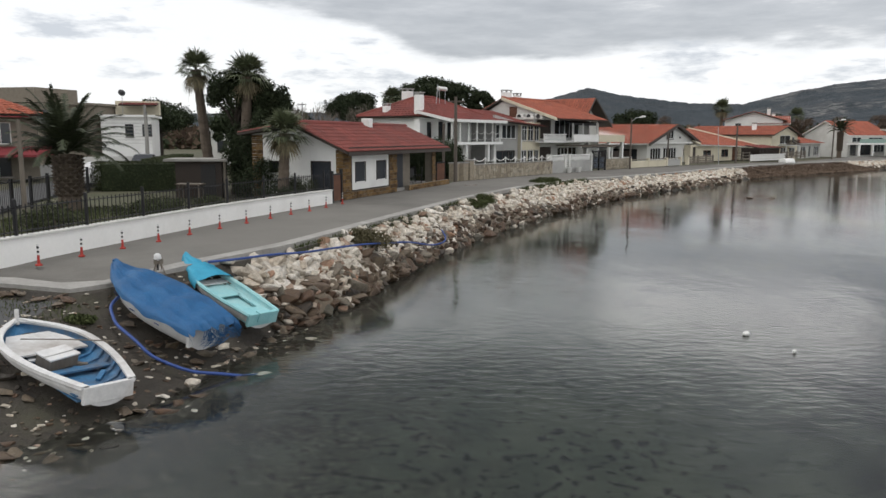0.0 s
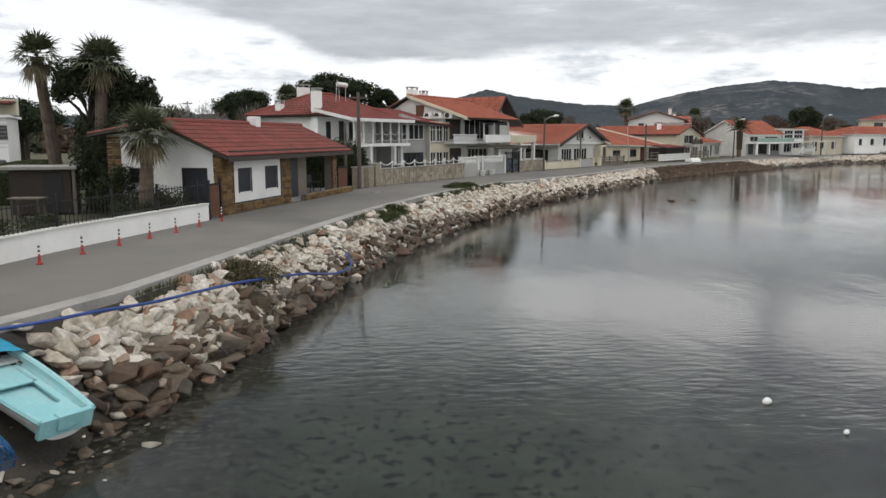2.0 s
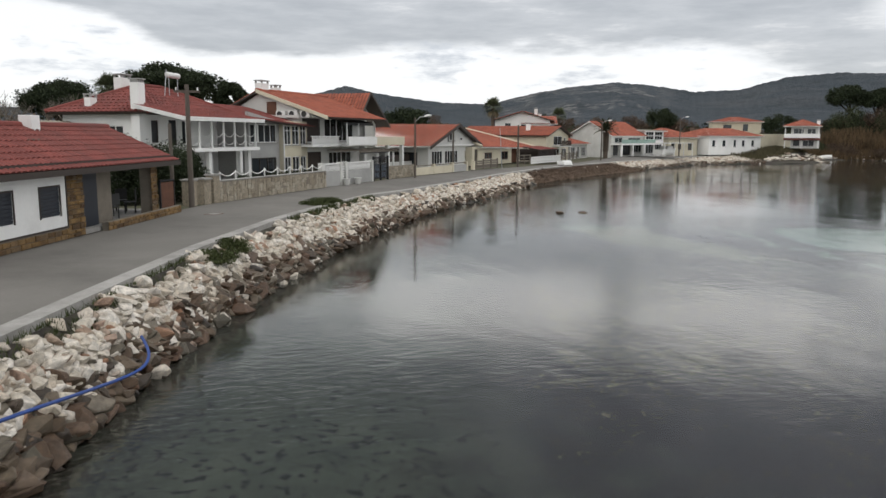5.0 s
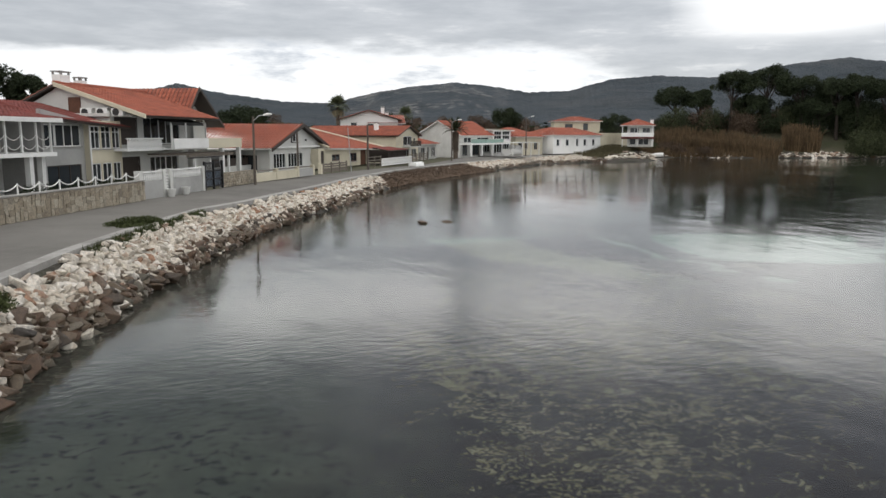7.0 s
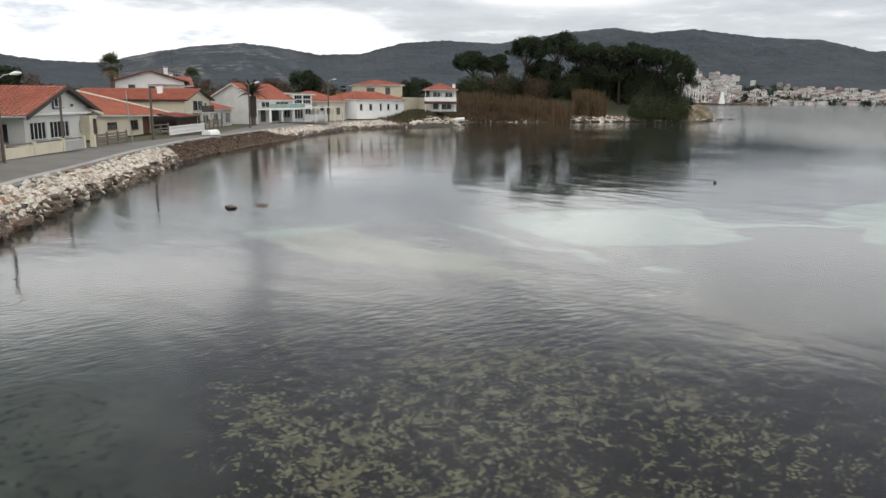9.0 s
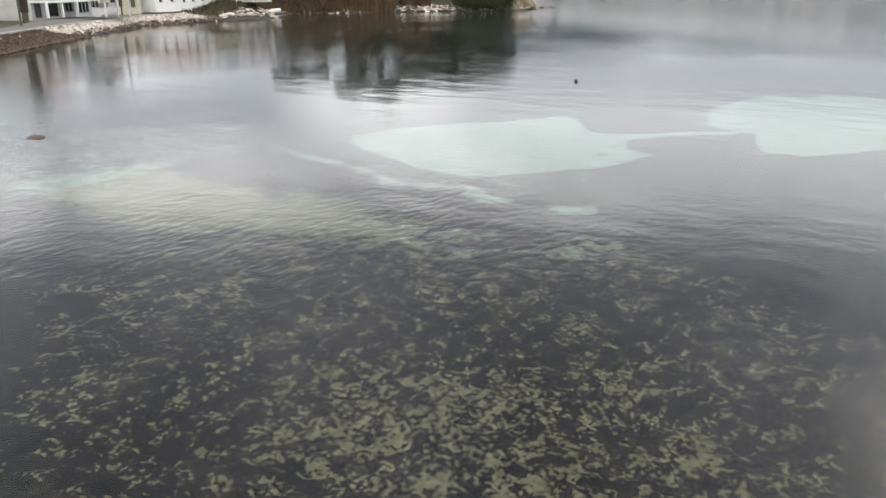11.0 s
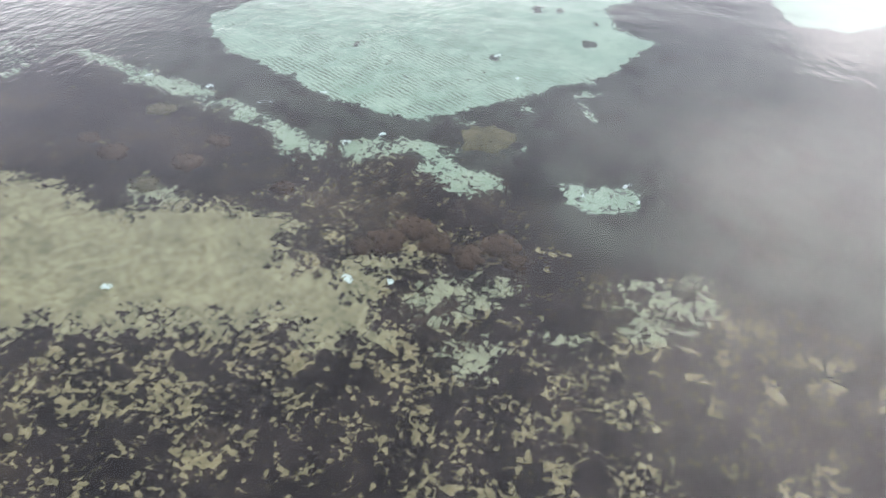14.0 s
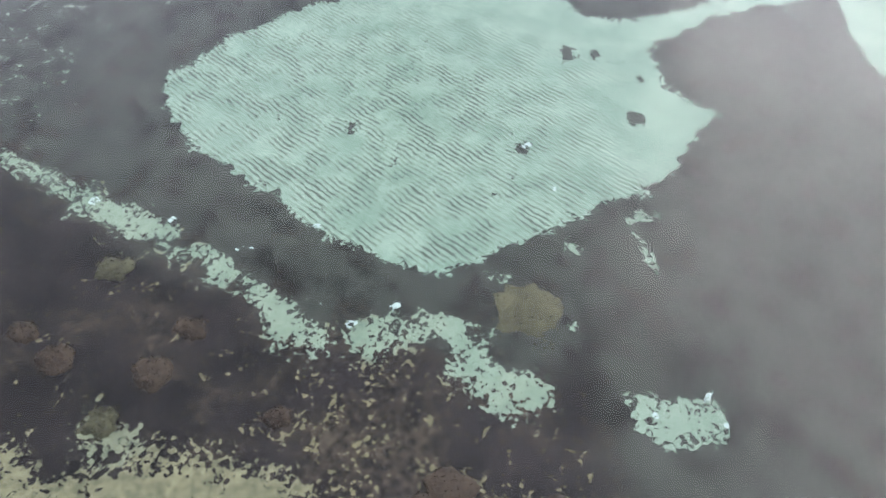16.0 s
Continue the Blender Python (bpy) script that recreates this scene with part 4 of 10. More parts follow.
ribbon("road", FRONT, shifted(KERB, -0.42), 1.6, 0.3, M_ROAD, "worn grey concrete promenade road along the shore", "road")
ribbon("kerb", shifted(KERB, -0.42), KERB, 1.625, 0.4, M_KERB, "pale cracked concrete road edging", "kerb")
ribbon("side_street", [(-17, 16), (-22.5, 34), (-26, 50), (-32, 68), (-40, 92)], [(-11.5, 17), (-17.2, 30), (-20.4, 41), (-23.5, 52), (-26.5, 65), (-32, 90)], 1.56, 0.2, M_ASPHALT, "dark asphalt side street beyond the garden", "road")


# ---------------------------------------------------------------- hills and far town
RIDGE = [(62, 1.2), (40, 1.6), (20, 1.7), (6, 2.0), (-2, 2.4), (-6, 3.0), (-8.7, 3.75), (-11, 3.2), (-16, 2.55), (-19.4, 2.4), (-22.8, 3.2), (-25, 3.65), (-28.5, 4.0), (-31, 3.8),
         (-34, 3.3), (-37, 3.4), (-40, 4.2), (-43, 4.4), (-47, 4.2), (-52, 4.9), (-55.3, 5.2), (-58, 4.75), (-60.8, 5.0), (-65, 4.4), (-69, 4.1), (-72, 3.3), (-77, 3.6), (-82, 3.2), (-100, 2.5), (-130, 1.5)]


def build_hills():
    az = np.arange(-130, 62.01, 0.14)
    shares = np.linspace(0, 1, 110)
    b, e = zip(*sorted(RIDGE))
    elev = np.interp(az, b, e)
    A, T = np.meshgrid(az, shares)
    k = np.clip((-50.0 - A) / 12.0, 0, 1)
    r0 = 560.0 + 780.0 * k * k * (3 - 2 * k)
    R = r0 + (2900 - r0) * T
    X, Y = -R * np.sin(np.radians(A)), R * np.cos(np.radians(A))
    top = np.interp(A, b, e)
    prof = np.where(T < 0.72, 0.06 * np.clip(T / 0.1, 0, 1) + 0.94 * (T / 0.72) ** 1.15, 1 - 0.25 * (T - 0.72) / 0.28)
    folds = vnoise(X, Y, 1 / 420.0, 5, 7.0) - 0.5
    crest = (vnoise(A * 6 + 300, T * 0 + 2, 0.9, 4) - 0.5) * 0.14
    fade = np.sin(np.pi * np.clip(T / 0.72, 0, 1)) ** 0.7
    ang = top * prof * (1 + 0.95 * folds * fade) + crest * prof
    Rr = r0 + (2900 - r0) * 0.72
    Z = np.tan(np.radians(np.minimum(ang, top + 0.1))) * np.where(T < 0.72, R, Rr)
    ny, nx = X.shape
    co = np.stack([X, Y, Z - 1.0], -1).reshape(-1, 3)
    i = np.arange(ny * nx).reshape(ny, nx)
    q = np.stack([i[:-1, :-1], i[:-1, 1:], i[1:, 1:], i[1:, :-1]], -1).reshape(-1, 4)
    me = bpy.data.meshes.new("hills")
    me.from_pydata(co.tolist(), [], q.tolist())
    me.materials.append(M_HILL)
    rock = np.clip((vnoise(A * 0.9 + 200, T * 14, 1.0, 4, 2.0) - 0.42) * 5, 0, 1) * np.clip((T - 0.28) * 12, 0, 1) * np.clip((0.74 - T) * 12, 0, 1) * np.clip((-19.5 - A) / 1.5, 0, 1) * np.clip((A + 33) / 1.5, 0, 1)
    layer = me.attributes.new("rock", "FLOAT", "POINT")
    layer.data.foreach_set("value", rock.ravel().astype(np.float32))
    me.polygons.foreach_set("use_smooth", np.ones(len(q), bool))
    tagged(new("backdrop_hills", me), "distant dark wooded hills with grey rock outcrops", "hills", kind="structure")


build_hills()


def build_town():
    """Seaside town across the water, climbing the foot of the hills."""
    rng = random.Random(11)
    walls, roofs, trees = Shape(), Shape(), Shape()
    for _ in range(1500):
        a = rng.uniform(-84, -58.5)
        up = rng.random() ** 1.5
        if up > 0.7 + 0.3 * math.exp(-((a + 60) / 6.5) ** 2) + 0.1 * rng.random() or vnoise(a * 0.8 + 200, up * 5, 1.0, 2, 3.0) < 0.40:
            continue
        r = 1065 + 240 * up + rng.uniform(-12, 12)
        x, y = 6 - r * math.sin(radians(a)), 28 + r * math.cos(radians(a))
        z = 0.6 + (22 + 30 * math.exp(-((a + 60) / 7.0) ** 2)) * up + rng.uniform(-1, 1)
        w, d, h = rng.uniform(4, 9.5), rng.uniform(5, 8), rng.choice((2.4, 3.0, 3.6, 4.4))
        m = pose(x, y, z, 0, 0, a + rng.uniform(-30, 30))
        walls.box(-w / 2, -d / 2, -6, w / 2, d / 2, h, m)
        for k in range(int(w / 3)):
            for fl in range(int(h / 2.6)):
                roofs_x = -w / 2 + 1.4 + 3 * k
                trees.box(roofs_x, -d / 2 - 0.06, 0.9 + 2.7 * fl, roofs_x + 1.3, -d / 2, 2.2 + 2.7 * fl, m)
        if rng.random() < 0.2:
            p = [m @ Vector(q) for q in ((-w / 2 - 0.4, -d / 2 - 0.4, h), (w / 2 + 0.4, -d / 2 - 0.4, h), (w / 2 + 0.4, d / 2 + 0.4, h), (-w / 2 - 0.4, d / 2 + 0.4, h), (-w / 4, 0, h + 2), (w / 4, 0, h + 2))]
            roofs.add(p, [(0, 1, 5, 4), (1, 2, 5), (2, 3, 4, 5), (3, 0, 4), (3, 2, 1, 0)])
    t = thing("far_town", pose(0, 0, 0), "distant white seaside town with red roofs across the water", "town", kind="stuff")
    part("walls", walls, M_TOWNWALL, t)
    part("roofs", roofs, M_TOWNROOF, t)
    part("windows", trees, M_GLASS, t)
    # breakwater with a small lighthouse and yacht masts
    q = Shape()
    for _ in range(90):
        a, r = rng.uniform(-66.5, -61), rng.uniform(905, 925)
        x, y, s = 6 - r * math.sin(radians(a)), 28 + r * math.cos(radians(a)), rng.uniform(2, 5)
        q.box(-s, -s, -2, s, s, rng.uniform(1.0, 2.6), pose(x, y, 0, rng.uniform(-12, 12), rng.uniform(-12, 12), rng.uniform(0, 90)))
    lone("breakwater", q, M_WETJOIN, "low dark rock breakwater before the far town", "breakwater", kind="structure")
    a, r = radians(-63.6), 912
    lh = thing("lighthouse", pose(6 - r * math.sin(a), 28 + r * math.cos(a), 1.5), "small white harbour lighthouse on the breakwater", "lighthouse")
    part("tower", Shape().tube([(0, 0, 0), (0, 0, 7), (0, 0, 13)], [3.4, 2.2, 1.8], 12), M_PAINT, lh)
    part("lantern", Shape().tube([(0, 0, 13), (0, 0, 15.5), (0, 0, 16.5)], [1.3, 1.3, 0.2], 10), M_STEEL, lh)
    for k in range(16):
        a, r = radians(rng.uniform(-62.6, -60.6)), rng.uniform(930, 1010)
        yt = thing("sailing_yacht", pose(6 - r * math.sin(a), 28 + r * math.cos(a), 0, 0, 0, rng.uniform(0, 180)), "white moored sailing yacht with a tall mast", "yacht", "yachts in the far harbour")
        part("hull", Shape().add([(-6, -1.6, 1.4), (-6, 1.6, 1.4), (3, 1.8, 1.6), (7, 0, 1.9), (3, -1.8, 1.6), (-5, -0.8, -0.3), (-5, 0.8, -0.3), (3, 0.6, -0.3), (3, -0.6, -0.3)],
                                 [(0, 4, 3, 2, 1), (0, 1, 6, 5), (1, 2, 7, 6), (2, 3, 7), (3, 4, 8), (3, 8, 7), (4, 0, 5, 8)]), M_PAINT, yt)
        h = rng.uniform(15, 34)
        part("mast", Shape().tube([(0.5, 0, 1), (0.5, 0, h)], [0.28, 0.16], 6), M_PAINT, yt)
        part("boom", Shape().tube([(0.5, 0, 3), (-4.5, 0, 3.2)], 0.2, 6), M_PAINT, yt)


build_town()


# ---------------------------------------------------------------- parts of houses
def cell_wall(sh, axis, a0, a1, z0, z1, at, th, holes=()):
    """Upright wall with openings cut through it. axis: the way it runs; at, th: its plane and thickness."""
    sh.weld = True
    xs = sorted({a0, a1, *[v for h in holes for v in h[:2]]})
    zs = sorted({z0, z1, *[v for h in holes for v in h[2:4]]})
    for x0, x1 in zip(xs, xs[1:]):
        for u0, u1 in zip(zs, zs[1:]):
            cx, cz = (x0 + x1) / 2, (u0 + u1) / 2
            if any(h[0] < cx < h[1] and h[2] < cz < h[3] for h in holes):
                continue
            if axis == "x":
                sh.box(x0, at, u0, x1, at + th, u1)
            else:
                sh.box(at, x0, u0, at + th, x1, u1)
    return sh


def slab(axis, at, a0, a1, d0, d1, z0, z1, sh=None):
    sh = sh or Shape()
    if axis == "x":
        return sh.box(a0, at + d0, z0, a1, at + d1, z1)
    return sh.box(at + d0, a0, z0, at + d1, a1, z1)


def window(parent, axis, a0, a1, z0, z1, at, inward=1, bays=1, frame=None, sill=True, glass=None, rail=False):
    """A framed window in its opening. inward: +1 if the room lies on the positive side of the wall's plane."""
    fm, s, w = frame or M_PAINT, inward, 0.055
    fr = Shape()
    d0, d1 = 0.04 * s, 0.11 * s
    for lo, hi in ((a0, a0 + w), (a1 - w, a1)):
        slab(axis, at, lo, hi, d0, d1, z0, z1, fr)
    for lo, hi in ((z0, z0 + w), (z1 - w, z1)):
        slab(axis, at, a0 + w, a1 - w, d0, d1, lo, hi, fr)
    win = part("window", fr, fm, parent)
    step = (a1 - a0 - w) / bays
    for k in range(bays):
        lo, hi = a0 + w + k * step, a0 + (k + 1) * step
        part("pane", slab(axis, at, lo - 0.005, hi + 0.005, 0.07 * s, 0.085 * s, z0 + w, z1 - w), glass or M_GLASS, win)
        if k:
            part("mullion", slab(axis, at, lo - w, lo, d0, d1, z0 + w, z1 - w), fm, win)
    if rail:
        zr = z0 + 0.72 * (z1 - z0)
        part("transom", slab(axis, at, a0 + w, a1 - w, d0 * 0.9, d1, zr, zr + 0.045), fm, win)
    if sill:
        part("sill", slab(axis, at, a0 - 0.05, a1 + 0.05, -0.07 * s, 0.06 * s, z0 - 0.06, z0), M_KERB, win)
    return win


def shutter(parent, axis, a0, a1, z0, z1, at, inward=1, mat=None, name="shutter"):
    """Closed slatted shutter."""
    ob = part(name, slab(axis, at, a0, a1, 0.065 * inward, 0.085 * inward, z0, z1), mat or M_SHUTTER, parent)
    n = max(4, int((z1 - z0) / 0.10))
    me = slab(axis, at, a0, a1, 0.02 * inward, 0.064 * inward, 0.012, (z1 - z0) / n).mesh("slat", mat or M_SHUTTER)
    for k in range(n):
        o = part("slat", me, None, ob)
        o.location.z = z0 + (z1 - z0) * k / n
    fr = Shape()
    for lo, hi in ((a0 - 0.05, a0), (a1, a1 + 0.05)):
        slab(axis, at, lo, hi, -0.025 * inward, 0.08 * inward, z0 - 0.03, z1 + 0.05, fr)
    slab(axis, at, a0, a1, -0.025 * inward, 0.08 * inward, z1, z1 + 0.05, fr)
    part("casing", fr, M_DARKWOOD, ob)
    return ob


def tiled(parent, e0, e1, r1, r0, mat, tile=0.30, course=0.40, thick=0.10, skip=0, under=None):
    """A roof slope from its eave (e0, e1) to its ridge (r0, r1): slab, and rows of tiles on it. skip: courses left out at the eave."""
    e0, e1, r1, r0 = (Vector(p) for p in (e0, e1, r1, r0))
    nrm = (e1 - e0).cross((r0 + r1) / 2 - (e0 + e1) / 2).normalized()
    if nrm.z < 0:
        nrm = -nrm
    lower = [p - nrm * thick for p in (e0, e1, r1, r0)]
    sl = Shape().add([*(tuple(p) for p in (e0, e1, r1, r0)), *(tuple(p) for p in lower)],
                     [(0, 1, 2, 3), (7, 6, 5, 4), (0, 4, 5, 1), (1, 5, 6, 2), (2, 6, 7, 3), (3, 7, 4, 0)])
    roof = part("roof", sl, under or M_DARKWOOD, parent)
    sh = Shape()
    length = ((r0 + r1) / 2 - (e0 + e1) / 2).length
    n = max(2, int(length / course))
    along0 = (e1 - e0).normalized()
    for j in range(skip, n):
        t0, t1 = j / n - (0.15 / n if j else 0.0), (j + 1) / n
        a, b = e0.lerp(r0, t0), e1.lerp(r1, t0)
        c, d = e0.lerp(r0, t1), e1.lerp(r1, t1)
        wid = ((b - a).length + (d - c).length) / 2
        k = max(1, int(wid / tile))
        for i in range(k):
            u0, u1 = i / k, (i + 1) / k - 0.004
            pts = []
            for (p, q), lift in (((a, b), 0.045), ((c, d), 0.012)):
                lo, hi = p.lerp(q, u0), p.lerp(q, u1)
                for f, h in ((0, 0.0), (0.28, 0.05), (0.72, 0.05), (1, 0.0)):
                    pts.append(lo.lerp(hi, f) + nrm * (h + lift))
            sh.add(pts, [(0, 1, 5, 4), (1, 2, 6, 5), (2, 3, 7, 6), (3, 2, 1, 0)])
    t = part("tiles", sh, mat, roof)
    t["kind"] = "stuff"
    return roof


def ridge_cap(parent, a, b, mat, r=0.13):
    part("ridge_cap", Shape().tube([a, b], r, 8), mat, parent)


def chimney(parent, x, y, z0, z1, w=0.55, d=0.5, cap=True, mat=None):
    c = part("chimney", Shape().box(x - w / 2, y - d / 2, z0, x + w / 2, y + d / 2, z1), mat or M_WHITE, parent, bevel=0.02)
    if cap:
        s = Shape()
        for sx in (-1, 1):
            for sy in (-1, 1):
                s.box(x + sx * w * 0.42 - 0.05, y + sy * d * 0.42 - 0.05, z1, x + sx * w * 0.42 + 0.05, y + sy * d * 0.42 + 0.05, z1 + 0.16)
        s.box(x - w * 0.58, y - d * 0.58, z1 + 0.16, x + w * 0.58, y + d * 0.58, z1 + 0.22)
        part("cap", s, M_GREYWALL, c)
    return c


def frame_at(x, y, dx, dy, z=1.6):
    """Pose whose x runs along (dx, dy) and whose y runs inland."""
    return pose(x, y, z, 0, 0, math.degrees(math.atan2(dy, dx)))


def stone_face(parent, x0, x1, z0, z1, y, seed=1, axis="x", single=True, out=-1):
    """Coursed rubble facing: each stone proud of the mortar."""
    rng = random.Random(seed)
    part("mortar", slab(axis, y, x0, x1, 0.0, 0.10 * -out, z0, z1), M_MORTAR, parent)
    sh, z = Shape(), z0 + 0.01
    while z < z1 - 0.05:
        h = min(rng.uniform(0.10, 0.19), z1 - z)
        x = x0 + 0.01 - rng.uniform(0, 0.15)
        while x < x1 - 0.03:
            w = rng.uniform(0.18, 0.46)
            lo, hi = max(x, x0), min(x + w, x1)
            if hi - lo > 0.05:
                p = rng.uniform(0.015, 0.05) * out
                c = 0.02
                s = Shape() if single else sh
                pts = []
                for dep, ins in ((0.01 * -out, 0.0), (p * 0.6, 0.004), (p, c)):
                    for aa, zz in ((lo + ins, z + ins), (hi - ins, z + ins), (hi - ins, z + h - 0.012 - ins), (lo + ins, z + h - 0.012 - ins)):
                        zz += rng.uniform(-0.006, 0.006)
                        pts.append((aa, y + dep, zz) if axis == "x" else (y + dep, aa, zz))
                s.add(pts, [(0, 1, 5, 4), (1, 2, 6, 5), (2, 3, 7, 6), (3, 0, 4, 7), (4, 5, 9, 8), (5, 6, 10, 9), (6, 7, 11, 10), (7, 4, 8, 11), (8, 9, 10, 11)])
                if single:
                    part("stone", s, M_STONEWALL, parent)
            x += w + 0.012
        z += h
    if not single:
        ob = part("stone_facing", sh, M_STONEJOIN, parent)
        ob["kind"] = "stuff"


# ---------------------------------------------------------------- low white house with stone piers
def house_low():
    h = thing("house", frame_at(-4.6, 35.2, 4.1, 12.4), "single-storey white house with ochre stone piers and dark red tiled roof", "house")
    E, D, RY, RZ, B = 2.30, 4.8, 2.4, 3.36, 2.98
    sh = Shape()
    cell_wall(sh, "x", 0.8, 5.0, 0.0, E, 0.0, 0.22, [(1.25, 2.25, 0.78, 1.66), (3.55, 4.6, 0.78, 1.66)])
    part("front_wall", sh, M_WHITE, h)
    part("pier_wall", Shape().box(-0.0, 0.0, 0, 0.8, 0.22, E), M_MORTAR, h)
    part("pier_wall", Shape().box(5.0, 0.0, 0, 6.0, 0.22, E), M_MORTAR, h)
    side = Shape()
    cell_wall(side, "y", 0.22, D, 0, E, 0.0, 0.22, [(0.65, 1.6, 0.0, 1.72), (3.3, 3.9, 1.2, 1.75), (3.35, 3.75, 0.35, 0.55)])
    side.side_poly([(0.0, E), (D, E), (D, B), (RY, RZ - 0.1)], 0.0, 0.22)
    part("side_wall", side, M_WHITE, h)
    back = Shape().box(0, D - 0.22, 0, 8.6, D, B)
    back.box(5.8, 1.6, 0, 8.6, 1.82, E)
    back.box(8.4, 1.6, 0, 8.6, D, E)
    back.side_poly([(0.0, E), (D, E), (D, B), (RY, RZ - 0.1)], 12.1, 12.3)
    part("rear_wall", back, M_WHITE, h)
    part("pier", Shape().box(7.55, 0.35, 0, 8.6, 0.6, E), M_MORTAR, h)
    for a0, a1, z0, z1, y, sd in ((0.0, 0.8, 0.0, E, 0.0, 3), (5.0, 6.0, 0.0, E, 0.0, 4), (0.8, 5.0, 0.0, 0.36, -0.004, 5)):
        stone_face(h, a0, a1, z0, z1, y, sd)
    stone_face(h, 0.0, 0.35, 0.0, E, 0.0, 8, axis="y", single=False)
    stone_face(h, 4.2, 4.8, 0.0, B, 0.0, 9, axis="y", single=False)
    # dark border of the plaster field
    b = Shape()
    b.box(0.80, -0.03, 0.36, 0.84, 0.0, E - 0.05).box(4.96, -0.03, 0.36, 5.0, 0.0, E - 0.05).box(0.8, -0.035, 0.36, 5.0, 0.0, 0.41)
    part("trim", b, M_DARKWOOD, h)
    for a0, a1 in ((1.25, 2.25), (3.55, 4.6)):
        shutter(h, "x", a0, a1, 0.78, 1.66, 0.0)
    shutter(h, "y", 0.65, 1.6, 0.0, 1.72, 0.0, name="garage_shutter")
    window(h, "y", 3.3, 3.9, 1.2, 1.75, 0.0, 1, 1, M_DARKWOOD, sill=False)
    window(h, "y", 3.35, 3.75, 0.35, 0.55, 0.0, 1, 1, M_DARKWOOD, sill=False)
    # recessed porch door
    part("door", slab("x", 0.3, 6.05, 7.5, 0.0, 0.05, 0.15, 2.2), M_SHUTTER, h, "tall navy wooden porch door")
    part("porch_wall", Shape().box(6.0, 0.36, 0, 7.55, 0.5, E), M_DARKWOOD, h)
    # porch: floor, low wall, posts
    part("porch_floor", Shape().box(6.0, 0.0, 0.0, 12.9, 3.0, 0.16), M_KERB, h)
    part("porch_parapet", Shape().box(7.0, -0.28, 0.0, 13.3, -0.05, 0.28), M_MORTAR, h)
    stone_face(h, 7.0, 13.3, 0.0, 0.30, -0.28, 12)
    for x in (11.15,):
        c = part("porch_post", Shape().box(x, 0.0, 0.15, x + 0.55, 0.45, E), M_MORTAR, h)
        stone_face(c, x, x + 0.55, 0.15, E, 0.0, int(x * 7), single=False)
    part("porch_side_wall", Shape().box(8.6, 3.0, 0.0, 12.9, 3.15, 1.05), M_WHITE, h)
    beam = Shape().box(5.9, -0.1, E - 0.02, 12.6, 0.1, E + 0.12).box(0, -0.35, E - 0.02, 12.6, -0.3, E + 0.1)
    part("eave_beam", beam, M_DARKWOOD, h)
    # roof
    ev, slope = -0.55, (RZ - E) / RY
    ez = E + 0.12 + ev * slope
    x0, x1 = -0.5, 12.75
    front = tiled(h, (x0, ev, ez), (x1, ev, ez), (x1, RY, RZ + 0.12), (x0, RY, RZ + 0.12), M_TILE_RED, 0.26, 0.36, 0.1, skip=2)
    tiled(h, (x1, D + 0.5, B + 0.04), (x0, D + 0.5, B + 0.04), (x0, RY, RZ + 0.12), (x1, RY, RZ + 0.12), M_TILE_RED, 0.26, 0.36, 0.1)
    ridge_cap(h, (x0, RY, RZ + 0.16), (x1, RY, RZ + 0.16), M_TILE_RED)
    # eave tiles, each a piece of its own
    tl = Shape()
    prof = ((0, 0.0), (0.073, 0.05), (0.187, 0.05), (0.258, 0.0))
    tl.add([(a, b, 0.045 + c) for b in (0.0,) for a, c in prof] + [(a, 0.43, 0.012 + c) for a, c in prof], [(0, 1, 5, 4), (1, 2, 6, 5), (2, 3, 7, 6), (3, 2, 1, 0)])
    me = tl.mesh("tile", M_TILE_REDO)
    tilt = math.degrees(math.atan(slope))
    for j in range(2):
        for i in range(50):
            o = part("tile", me, None, front)
            o.matrix_local = pose(x0 + 0.02 + i * 0.263, ev + j * 0.345, ez + j * 0.345 * slope, tilt, 0, 0)
    fas = Shape().box(x0, ev - 0.04, ez - 0.16, x1, ev - 0.01, ez + 0.02)
    part("fascia", fas, M_DARKWOOD, h)
    edge = Shape().add([(x0, ev - 0.05, ez + 0.015), (x1, ev - 0.05, ez + 0.015), (x1, ev + 0.06, ez + 0.11), (x0, ev + 0.06, ez + 0.11)], [(0, 1, 2, 3)])
    chimney(h, 7.0, 2.2, 2.7, 3.85, 0.5, 0.45, cap=False)
    chimney(h, 2.6, 4.4, 2.6, 3.9, 0.5, 0.45)
    chimney(h, 6.2, 4.2, 2.2, 3.7, 0.6, 0.5, cap=False)
    part("roof_hatch", Shape().box(5.2, 1.25, 3.0, 6.0, 1.6, 3.08), M_WOOD, h, "weathered wooden roof hatch")
    for x in (4.3, 4.9):
        dish = part("satellite_dish", Shape().tube([(x, 4.0, 3.65), (x + 0.05, 3.9, 3.67), (x + 0.06, 3.85, 3.68)], [0.32, 0.3, 0.05], 14), M_IRON, h, "dark satellite dish")
        part("stem", Shape().tube([(x, 4.1, 2.6), (x, 4.02, 3.6)], 0.03, 6), M_STEEL, dish)
    return h


house_low()


